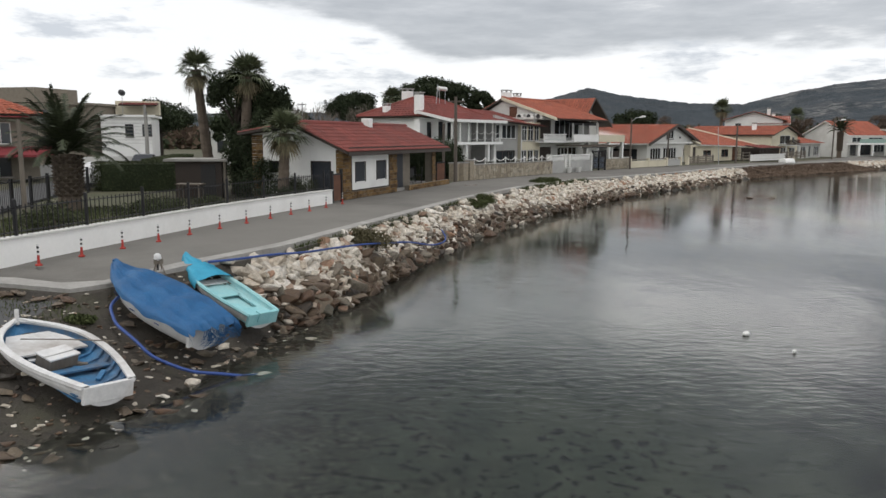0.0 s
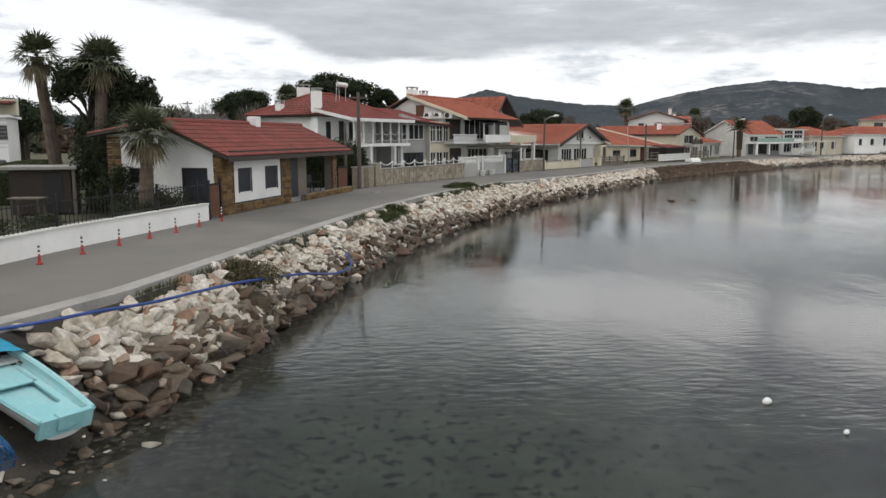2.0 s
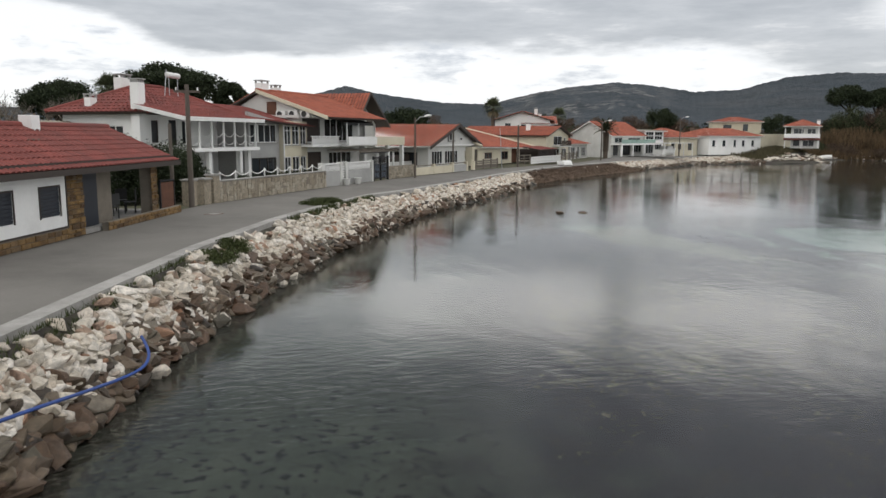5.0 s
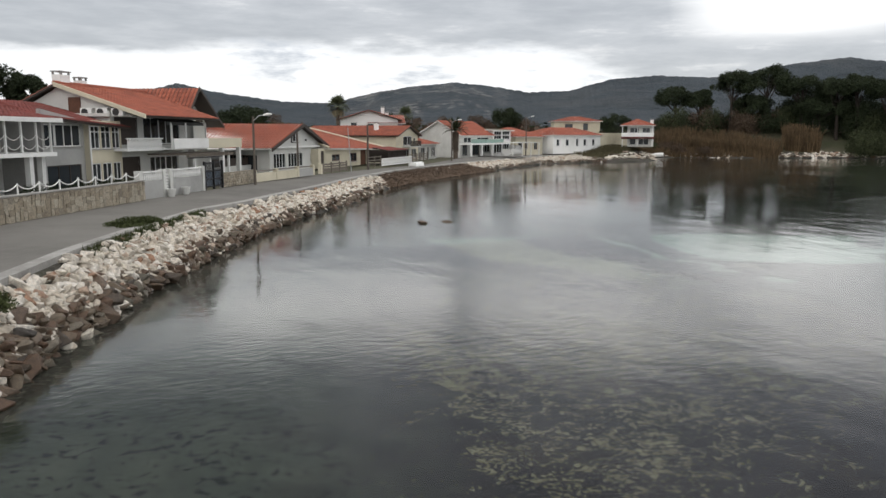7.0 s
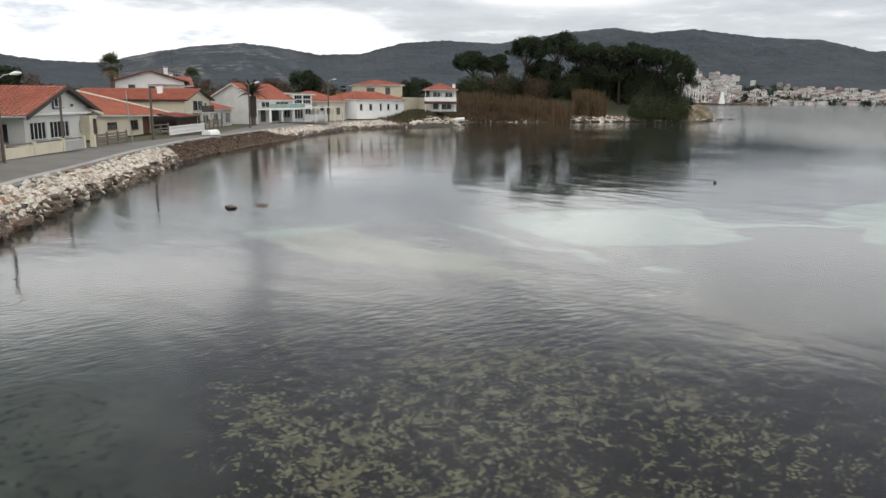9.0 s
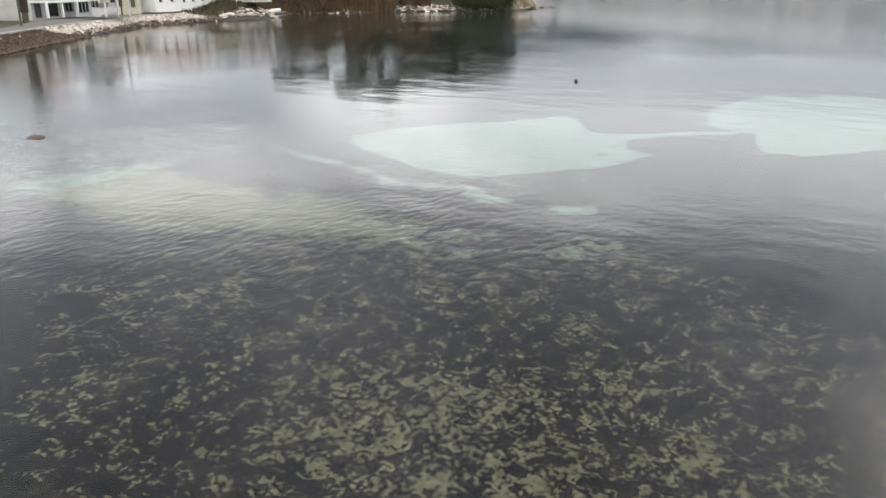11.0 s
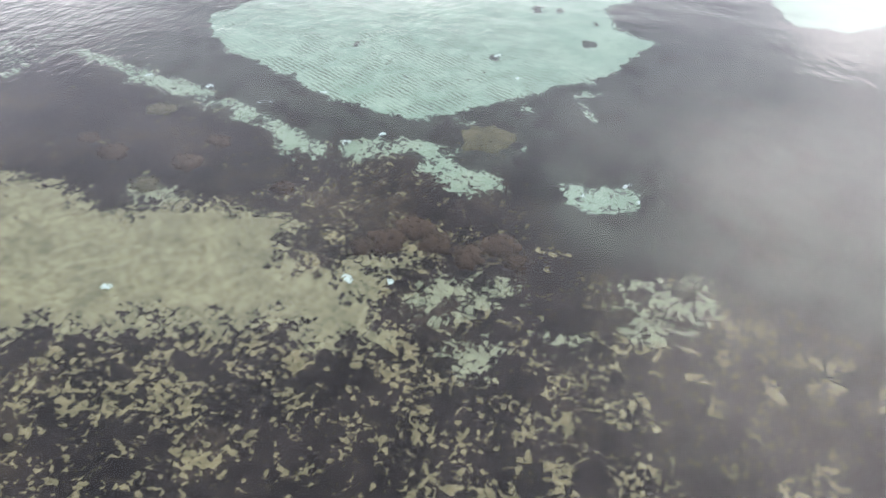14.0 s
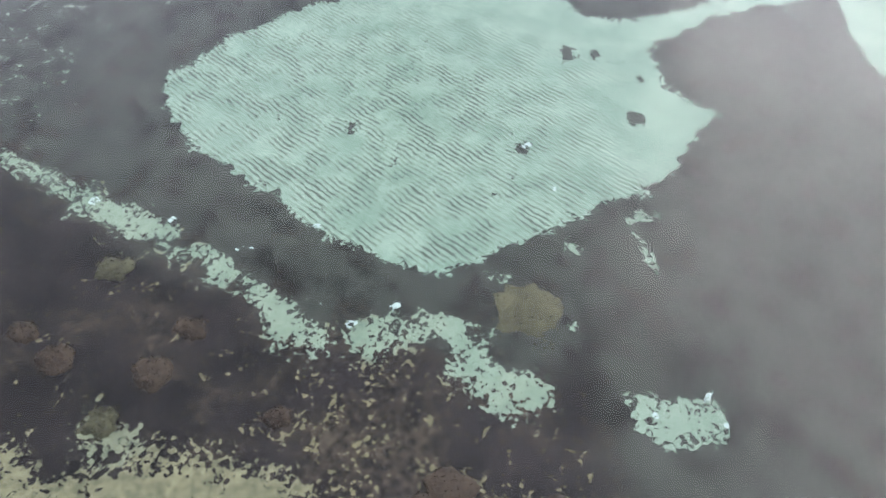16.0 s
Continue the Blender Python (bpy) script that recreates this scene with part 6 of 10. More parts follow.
def bungalow_porch():
    h = thing("house", frame_at(27.5, 86.8, 0.68, 0.73), "beige bungalow with orange roof and screened dark porch", "house")
    V, E = 3.4, 2.0
    w = Shape()
    cell_wall(w, "x", 3.0, 17.0, 0, E, V, 0.25, [(3.6, 4.4, 0, 1.75), (6.3, 8.4, 0.7, 1.35), (11.2, 13.2, 0.5, 1.4), (14.3, 16.6, 0, 1.7)])
    cell_wall(w, "y", V + 0.25, V + 9, 0, E, 3.0, 0.25)
    part("wall", w, M_CREAM, h)
    window(h, "x", 6.3, 8.4, 0.7, 1.35, V, 1, 2, M_RUST)
    window(h, "x", 11.2, 13.2, 0.5, 1.4, V, 1, 2, M_RUST)
    part("door", slab("x", V, 3.6, 4.4, 0.08, 0.13, 0, 1.75), M_DARKWOOD, h)
    part("porch_back", slab("x", V, 14.3, 16.6, 0.3, 0.35, 0, 1.75), M_RUST, h)
    tiled(h, (4.5, V - 0.5, E), (22.6, V - 0.5, E - 0.35), (15.0, V + 6.5, E + 2.0), (7.0, V + 6.5, E + 2.0), M_TILE_ORANGE, under=M_PAINT)
    tiled(h, (22.6, V - 0.5, E - 0.35), (22.6, V + 9, E - 0.35), (15.0, V + 6.5, E + 2.0), (15.0, V + 6.5, E + 2.0), M_TILE_ORANGE, under=M_PAINT)
    tiled(h, (4.0, V + 12, E), (4.5, V - 0.5, E), (7.0, V + 6.5, E + 2.0), (7.0, V + 7, E + 2.0), M_TILE_GREY, under=M_PAINT)
    for a, b in (((4.5, V - 0.5, E + 0.1), (7.0, V + 6.5, E + 2.1)), ((22.6, V - 0.5, E - 0.25), (15.0, V + 6.5, E + 2.1))):
        part("hip_cap", Shape().tube([a, b], 0.14, 6), M_CREAM, h)
    tiled(h, (17.0, V - 2.6, E - 0.45), (23.6, V - 2.6, E - 0.45), (22.6, V - 0.4, E - 0.1), (17.0, V - 0.4, E - 0.1), M_TILE_RED, under=M_DARKWOOD)
    sc = Shape()
    for k in range(14):
        sc.box(17.2 + k * 0.46, V - 2.4, 0.0, 17.26 + k * 0.46, V - 2.34, E - 0.5)
    sc.box(17.2, V - 2.42, 0.75, 23.4, V - 2.36, 0.82).box(17.2, V - 2.3, 0.1, 23.3, V - 2.28, E - 0.5).box(23.3, V - 2.4, 0, 23.36, V + 3, E - 0.5)
    part("porch_screen", sc, M_DARKWOOD, h, "dark slatted porch screen")
    bal = Shape().box(12.0, V - 3.4, 0.72, 23.0, V - 3.2, 0.8).box(12.0, V - 3.4, 0.0, 23.0, V - 3.2, 0.1)
    part("balustrade", bal, M_PAINT, h)
    for k in range(44):
        x = 12.1 + k * 0.25
        part("baluster", Shape().tube([(x, V - 3.3, 0.1), (x, V - 3.3, 0.35), (x, V - 3.3, 0.72)], [0.05, 0.09, 0.05], 6), M_PAINT, h)
    rl = Shape()
    for k in range(3):
        rl.box(8.0, V - 3.3, 0.3 + 0.35 * k, 12.0, V - 3.22, 0.38 + 0.35 * k)
    for k in range(3):
        rl.box(8.0 + 1.95 * k, V - 3.34, 0, 8.1 + 1.95 * k, V - 3.2, 1.15)
    part("timber_rail", rl, M_WOOD, h)
    return h


bungalow_porch()


def box_house(x, y, dx, dy, z, width, depth, eave, rise, wall, roof, label, storeys=1, hip=True, wins=(), over=0.5, ridge="x", extra=None, chim=()):
    """A plainer house: walls with windows, roof, chimneys. wins: (x0, x1, z0, z1, bays) in the front."""
    h = thing("house", frame_at(x, y, dx, dy, z), label, "house")
    w = Shape()
    cell_wall(w, "x", 0, width, -1.0, eave, 0, 0.25, [q[:4] for q in wins])
    cell_wall(w, "y", 0.25, depth, -1.0, eave, 0, 0.25)
    cell_wall(w, "y", 0.25, depth, -1.0, eave, width - 0.25, 0.25)
    cell_wall(w, "x", 0, width, -1.0, eave, depth - 0.25, 0.25)
    if not hip and ridge == "y":
        w.gable(0, width, 0, 0.25, eave, eave + rise - 0.1, width / 2)
    if not hip and ridge == "x":
        w.side_poly([(0, eave), (depth, eave), (depth / 2, eave + rise - 0.1)], 0, 0.25)
        w.side_poly([(0, eave), (depth, eave), (depth / 2, eave + rise - 0.1)], width - 0.25, width)
    part("wall", w, wall, h)
    for q in wins:
        window(h, "x", q[0], q[1], q[2], q[3], 0, 1, q[4], q[5] if len(q) > 5 else M_PAINT)
    o, e, r = over, eave + 0.05, eave + rise
    if hip:
        k = min(depth, width) * 0.5
        a, b = ((k, depth / 2, r), (width - k, depth / 2, r)) if width >= depth else ((width / 2, k, r), (width / 2, depth - k, r))
        c = ((-o, -o, e), (width + o, -o, e), (width + o, depth + o, e), (-o, depth + o, e))
        if width >= depth:
            tiled(h, c[0], c[1], b, a, roof, under=M_PAINT)
            tiled(h, c[2], c[3], a, b, roof, under=M_PAINT)
            tiled(h, c[3], c[0], a, a, roof, under=M_PAINT)
            tiled(h, c[1], c[2], b, b, roof, under=M_PAINT)
        else:
            tiled(h, c[0], c[1], a, a, roof, under=M_PAINT)
            tiled(h, c[2], c[3], b, b, roof, under=M_PAINT)
            tiled(h, c[3], c[0], a, b, roof, under=M_PAINT)
            tiled(h, c[1], c[2], b, a, roof, under=M_PAINT)
    elif ridge == "x":
        tiled(h, (-o, -o, e - 0.1), (width + o, -o, e - 0.1), (width + o, depth / 2, r), (-o, depth / 2, r), roof, under=M_PAINT)
        tiled(h, (width + o, depth + o, e - 0.1), (-o, depth + o, e - 0.1), (-o, depth / 2, r), (width + o, depth / 2, r), roof, under=M_PAINT)
    else:
        tiled(h, (-o, depth + o, e - 0.1), (-o, -o, e - 0.1), (width / 2, -o, r), (width / 2, depth + o, r), roof, under=M_DARKWOOD)
        tiled(h, (width + o, -o, e - 0.1), (width + o, depth + o, e - 0.1), (width / 2, depth + o, r), (width / 2, -o, r), roof, under=M_DARKWOOD)
    for cx, cy, z0, z1 in chim:
        chimney(h, cx, cy, z0, z1)
    return h


# ---------------------------------------------------------------- further houses along the bay
W2 = lambda x, z=0.6, w=1.0, h=1.0, b=2: (x, x + w, z, z + h, b)
box_house(42.7, 107.4, 0.681, 0.731, 1.6, 9.5, 13, 3.3, 1.25, M_CREAM, M_TILE_ORANGE, "two-storey cream house with balcony in its gable", hip=False, ridge="y",
          wins=[(0.8, 2.6, 0.3, 1.5, 2), (3.4, 5.6, 0.1, 1.5, 2), (6.6, 8.8, 0.3, 1.5, 2), (3.0, 6.8, 2.0, 3.2, 2), (7.4, 8.4, 2.2, 3.0, 1)], chim=[(2.4, 3.5, 3.8, 4.8)])
b = thing("balcony", frame_at(42.7, 107.4, 0.681, 0.731, 1.6), "timber balcony on the cream house's front", "balcony")
part("deck", Shape().box(2.4, -1.2, 1.75, 7.2, 0, 1.88), M_WHITE2, b)
for k in range(16):
    part("baluster", Shape().box(2.45 + k * 0.31, -1.2, 1.88, 2.52 + k * 0.31, -1.14, 2.55), M_DARKWOOD, b)
part("handrail", Shape().box(2.4, -1.22, 2.55, 7.2, -1.12, 2.62), M_DARKWOOD, b)
for x in (2.5, 7.0):
    part("post", Shape().box(x, -1.15, 0, x + 0.15, -1.0, 1.75), M_WHITE2, b)
box_house(49.8, 115.2, 0.681, 0.731, 1.6, 9.0, 8, 2.0, 1.4, M_WHITE2, M_TILE_ORANGE, "low white annexe with red tiled roof", hip=True, wins=[(0.8, 2.8, 0.2, 1.6, 2), (4.0, 5.0, 0.0, 1.7, 1), (6.2, 8.4, 0.2, 1.6, 3)])
box_house(44.5, 132.5, 0.93, -0.35, 1.6, 9.0, 9, 5.7, 1.5, M_WHITE, M_TILE_ORANGE, "tall white and slate-blue house behind the seafront", hip=False, ridge="y",
          wins=[(1.6, 2.6, 4.2, 5.3, 1), (4.2, 5.2, 4.2, 5.3, 1), (1.4, 2.8, 1.6, 2.8, 2), (6.3, 7.4, 2.6, 3.8, 2)], over=0.7, chim=[(6.8, 3.5, 5.9, 7.7), (7.6, 6, 5.6, 6.9)])
box_house(49.0, 131.0, 0.93, -0.35, 1.6, 5.0, 8, 5.2, 1.3, M_BLUEWALL, M_TILE_ORANGE, "slate-blue house wing under an orange roof", hip=False, ridge="x", wins=[(1.0, 2.4, 3.4, 4.6, 2)])
box_house(60.5, 122.5, 0.88, 0.47, 1.7, 9.5, 8, 3.2, 2.3, M_WHITE2, M_TILE_ORANGE, "two-storey house with green glass balcony and orange roof", hip=False, ridge="x",
          wins=[(0.6, 2.0, 0.1, 1.7, 2, M_DARKWOOD), (3.0, 5.6, 0.1, 1.7, 2, M_DARKWOOD), (6.4, 9.0, 0.5, 1.7, 3), (1.0, 3.2, 2.1, 2.9, 2), (5.0, 8.6, 2.1, 2.9, 3)])
g = thing("balcony", frame_at(60.5, 122.5, 0.88, 0.47, 1.7), "long balcony with green glass front on white posts", "balcony")
part("deck", Shape().box(-0.3, -2.2, 1.75, 9.8, 0, 1.95), M_WHITE, g)
for k in range(7):
    part("glass_panel", Shape().box(-0.3 + k * 1.44, -2.2, 2.0, 1.06 + k * 1.44, -2.16, 2.62), plain("green_balcony_glass_%d" % k, (0.30, 0.42, 0.37), 0.2), g)
for k in range(4):
    part("post", Shape().box(-0.2 + k * 3.2, -2.15, 0, 0.05 + k * 3.2, -1.9, 1.75), M_WHITE, g)
h = box_house(69.2, 127.0, 0.88, 0.47, 1.8, 6.0, 7, 4.0, 0.15, M_WHITE, M_TILE_GREY, "white two-storey house with large windows", hip=False, ridge="x",
              wins=[(0.4, 2.8, 2.5, 3.1, 3), (3.2, 5.6, 2.5, 3.1, 3), (0.4, 2.8, 3.2, 3.8, 3), (3.2, 5.6, 3.2, 3.8, 3), (0.4, 5.6, 0.2, 1.7, 6)])
box_house(76.3, 131.0, 0.88, 0.47, 2.0, 10.5, 8.5, 2.6, 1.7, M_CREAM, M_TILE_ORANGE, "cream bungalow with hipped orange roof", wins=[(1.0, 2.4, 0.1, 1.8, 1, M_DARKWOOD), (3.4, 4.6, 0.5, 1.6, 2), (7.0, 8.4, 0.4, 1.7, 1, M_RUST)])
box_house(87.0, 134.5, 0.95, 0.31, 2.5, 16.0, 8, 2.4, 1.5, M_WHITE, M_TILE_ORANGE, "long low white house with hipped orange roof", wins=[(1.0, 1.9, 0.5, 1.7, 1), (4.0, 5.0, 0.5, 1.7, 1), (7.4, 8.2, 0.4, 1.8, 1), (10.0, 10.9, 0.5, 1.7, 1), (13.0, 13.9, 0.5, 1.7, 1)])
box_house(98.5, 150.0, 0.85, -0.5, 2.6, 9.5, 8, 5.2, 1.1, M_CREAM, M_TILE_ORANGE, "beige two-storey house behind the low white one", wins=[(2.2, 3.8, 3.5, 4.7, 2, M_DARKWOOD), (6.0, 7.0, 3.4, 4.8, 1, M_DARKWOOD)])
lone("yard_wall", Shape().box(0, 0, 0, 13, 0.25, 3.0), M_CREAM, "plain beige yard wall beside the lane", "wall", kind="structure", m=frame_at(102, 139.5, 0.93, 0.36, 2.4))


def house_tower():
    h = thing("house", frame_at(105.6, 136.5, 0.76, -0.65, 2.7), "small white two-storey beach house with hipped orange roof", "house")
    w = Shape()
    cell_wall(w, "x", 0.8, 5.4, 0, 4.2, 0.9, 0.2, [(1.2, 3.0, 2.75, 3.75), (3.6, 5.1, 2.75, 3.75), (1.2, 2.4, 0.4, 1.7), (2.9, 4.9, 0.4, 1.5)])
    cell_wall(w, "y", 1.1, 6, 0, 4.2, 0.8, 0.2)
    cell_wall(w, "y", 1.1, 6, 0, 4.2, 5.2, 0.2)
    part("wall", w, M_WHITE2, h)
    for q in ((1.2, 3.0, 2.75, 3.75, 2), (3.6, 5.1, 2.75, 3.75, 2), (1.2, 2.4, 0.4, 1.7, 1), (2.9, 4.9, 0.4, 1.5, 2)):
        window(h, "x", *q[:4], 0.9, 1, q[4])
    part("balcony_parapet", Shape().box(-0.4, -0.4, 2.0, 5.8, -0.25, 2.75).box(-0.4, -0.25, 2.0, -0.25, 2.5, 2.75).box(-0.4, -0.25, 1.95, 5.8, 0.9, 2.05), M_WHITE, h)
    tiled(h, (-0.5, -0.9, 1.6), (5.9, -0.9, 1.6), (5.9, 0.6, 2.0), (-0.5, 0.6, 2.0), M_TILE_RED, under=M_DARKWOOD)
    for x in (-0.3, 2.6, 5.6):
        part("post", Shape().box(x, -0.75, 0, x + 0.14, -0.6, 1.6), M_PAINT, h)
        part("post", Shape().box(x, -0.38, 2.75, x + 0.12, -0.26, 4.2), M_PAINT, h)
    a, b2, c, d = (-0.7, -0.7, 4.2), (6.1, -0.7, 4.2), (6.1, 6.4, 4.2), (-0.7, 6.4, 4.2)
    t = (2.7, 2.85, 5.5)
    for p, q in ((a, b2), (b2, c), (c, d), (d, a)):
        tiled(h, p, q, t, t, M_TILE_ORANGE, under=M_PAINT)
    chimney(h, 5.5, 3.4, 0, 5.3, 0.6, 0.6)


house_tower()

# houses beyond the garden
def house_red():
    h = thing("house", frame_at(-35.7, 45.4, 0.87, 0.5), "two-storey house with red tiled roof, grey walls and red awning", "house")
    w = Shape()
    cell_wall(w, "x", 0, 9.6, 0, 4.3, 0, 0.25, [(6.9, 8.1, 2.3, 3.7), (1.5, 4.5, 2.3, 4.0), (1.0, 8.0, 0.2, 1.6)])
    cell_wall(w, "y", 0.25, 8, 0, 4.3, 9.35, 0.25)
    part("wall", w, M_MORTAR, h)
    window(h, "x", 6.9, 8.1, 2.3, 3.7, 0, 1, 2)
    window(h, "x", 1.5, 4.5, 2.3, 4.0, 0, 1, 2, M_DARKWOOD)
    window(h, "x", 1.0, 8.0, 0.2, 1.6, 0, 1, 4, M_DARKWOOD)
    aw = Shape().add([(-1, -2.0, 1.65), (10.4, -2.0, 1.65), (10.4, 0, 2.15), (-1, 0, 2.15), (-1, -2.0, 1.5), (10.4, -2.0, 1.5)], [(0, 1, 2, 3), (4, 5, 1, 0)])
    part("awning", aw, M_AWNING, h, "long dark red awning")
    part("awning", Shape().add([(3, -0.9, 4.2), (9.4, -0.9, 4.0), (9.4, 0, 4.35), (3, 0, 4.35)], [(0, 1, 2, 3)]), M_AWNING, h)
    tiled(h, (-1, -0.8, 4.2), (10.2, -0.8, 4.2), (5.0, 4.0, 6.2), (1.0, 4.0, 6.2), M_TILE_ORANGE, under=M_DARKWOOD)
    tiled(h, (10.2, -0.8, 4.2), (10.2, 8.8, 4.2), (5.0, 4.0, 6.2), (5.0, 4.0, 6.2), M_TILE_ORANGE, under=M_DARKWOOD)


house_red()


def house_flat(x, y, dx, dy, z, width, depth, height, wall, label, wins, siding=False, extra=()):
    h = thing("house", frame_at(x, y, dx, dy, z), label, "house")
    w = Shape()
    cell_wall(w, "x", 0, width, -2, height, 0, 0.25, [q[:4] for q in wins])
    cell_wall(w, "y", 0.25, depth, -2, height, 0, 0.25)
    cell_wall(w, "y", 0.25, depth, -2, height, width - 0.25, 0.25)
    cell_wall(w, "x", 0, width, -2, height, depth - 0.25, 0.25)
    part("wall", w, wall, h)
    for q in wins:
        window(h, "x", *q[:4], 0, 1, q[4], M_DARKWOOD)
    part("flat_roof", Shape().box(-0.3, -0.3, height, width + 0.3, depth + 0.3, height + 0.22), wall, h)
    if siding:
        for k in range(int(height / 0.33)):
            part("board_joint", Shape().box(0, -0.02, 0.3 + 0.33 * k, width, 0, 0.33 + 0.33 * k), M_GREYWALL, h)
    for e in extra:
        part("roof_room", Shape().box(*e), wall if wall is not M_WHITE else M_CREAM, h)
    return h


hw = house_flat(-35.4, 75.0, 0.95, 0.3, 3.4, 4.7, 8, 2.9, M_WHITE, "white clad house with roof terrace beyond the street", [(2.2, 3.0, 0.9, 2.2, 1), (3.8, 4.7, 1.0, 2.2, 2)], True, [(1.0, 3.0, 3.2, 5.2, 5, 4.6)])
tiled(hw, (1.6, 0.5, 4.1), (5.2, 0.5, 4.1), (5.2, 4, 4.5), (1.6, 4, 4.5), M_TILE_RED)
dish = part("satellite_dish", Shape().tube([(2.0, 0.6, 5.3), (2.05, 0.5, 5.35)], [0.36, 0.05], 12), M_IRON, hw)
part("mast", Shape().tube([(2.0, 0.7, 3.2), (2.0, 0.7, 5.3)], 0.03, 6), M_STEEL, dish)
house_flat(-25.5, 78.0, 0.95, 0.3, 2.4, 6.0, 7, 2.6, M_WHITE2, "small white house with balcony beyond the street", [(0.6, 1.6, 0.4, 1.6, 1), (2.6, 4.6, 0.4, 1.8, 2)])
house_flat(-52.0, 78.0, 0.83, -0.2, 2.0, 16.0, 9, 5.4, M_MORTAR, "grey concrete apartment block beyond the palms", [(1, 3, 1, 2.4, 2), (5, 7.5, 1, 2.4, 2), (9.5, 12, 1, 2.4, 2), (1, 3, 3.6, 5, 2), (5, 7.5, 3.6, 5, 2), (9.5, 12, 3.6, 5, 2)], False, [(2, 1, 5.8, 9, 7, 7.3)])
sy = Shape().box(0, 0, 0, 7.0, 0.2, 1.1)
lone("yard_wall", sy, M_WHITE2, "low white street wall with a slatted gate", "wall", kind="structure", m=frame_at(-33.0, 66.5, 0.75, 0.65, 1.5))
lone("yard_wall", Shape().box(0, 0, 0, 9.0, 0.2, 0.9), M_GREYWALL, "low grey street wall", "wall", kind="structure", m=frame_at(-29.5, 48.0, 0.1, 1, 1.5))


# ---------------------------------------------------------------- walls and fences by the road
def garden_wall():
    pts = [(-9.5, 16.6), (-8.8, 19.3), (-8.15, 22), (-7.15, 26.4), (-5.7, 31.0), (-4.8, 33.6)]
    t = thing("garden_wall", pose(0, 0, 0), "low whitewashed garden wall with black iron railings", "wall", kind="structure")
    ends = [(-20.2, 6.9), (-12.6, 14.4)] + pts
    sh, rail_low, rail_top = Shape(), [], []
    inner = shifted(ends, -0.22)
    for i in range(len(ends) - 1):
        (ax, ay), (bx, by), (cx, cy), (dx, dy) = ends[i], ends[i + 1], inner[i + 1], inner[i]
        sh.prism([(ax, ay), (bx, by), (cx, cy), (dx, dy)], 1.45, 2.16)
    part("wall", sh, M_WHITE, t)
    cop = Shape()
    oc, ic = shifted(ends, 0.03), shifted(ends, -0.25)
    for i in range(len(ends) - 1):
        cop.prism([tuple(oc[i]), tuple(oc[i + 1]), tuple(ic[i + 1]), tuple(ic[i])], 2.16, 2.21)
    part("coping", cop, M_WHITE2, t)
    mid = shifted(ends, -0.12)
    s = np.r_[0, np.cumsum(np.hypot(*np.diff(mid, axis=0).T))]
    f = lambda u: (float(np.interp(u, s, mid[:, 0])), float(np.interp(u, s, mid[:, 1])))
    bar = Shape().box(-0.009, -0.009, 2.2, 0.009, 0.009, 2.92).mesh("iron_bar", M_IRON)
    post = Shape().box(-0.035, -0.035, 2.2, 0.035, 0.035, 3.05).mesh("iron_post", M_IRON)
    fence = thing("iron_fence", pose(0, 0, 0), "black iron railing fence on the white garden wall", "fence")
    u, k = 0.2, 0
    while u < s[-1] - 0.1:
        x, y = f(u)
        o = part("post" if k % 14 == 0 else "bar", post if k % 14 == 0 else bar, None, fence)
        o.location = (x, y, 0)
        u += 0.16
        k += 1
    for z in (2.3, 2.85):
        part("rail", Shape().tube([(*f(v), z) for v in np.linspace(0.1, s[-1] - 0.1, 60)], 0.016, 5), M_IRON, fence)


garden_wall()


def mesh_fence(x0, y0, x1, y1, n=9, h=1.35):
    """Dark posts with rails, along the side street."""
    t = thing("street_fence", pose(0, 0, 1.5), "dark post-and-bar fence along the side street", "fence")
    for k in range(n):
        a = k / (n - 1)
        x, y = x0 + (x1 - x0) * a, y0 + (y1 - y0) * a
        part("post", Shape().box(x - 0.05, y - 0.05, 0, x + 0.05, y + 0.05, h), M_IRON, t)
    for z in (0.2, h - 0.12):
        part("rail", Shape().tube([(x0, y0, z), (x1, y1, z)], 0.022, 5), M_IRON, t)
    m = int(math.hypot(x1 - x0, y1 - y0) / 0.2)
    bar = Shape().box(-0.008, -0.008, 0.2, 0.008, 0.008, h - 0.1).mesh("bar", M_IRON)
    for k in range(m):
        o = part("bar", bar, None, t)
        o.location = (x0 + (x1 - x0) * k / m, y0 + (y1 - y0) * k / m, 0)


mesh_fence(-15.2, 24.8, -19.6, 42.5, 9)

F1 = frame_at(0.6, 50.8, 0.556, 0.831)
F2 = frame_at(7.5, 61.4, 0.6, 0.8)
F4 = frame_at(16.2, 73.2, 0.66, 0.75)
F5 = frame_at(27.5, 86.8, 0.68, 0.73)


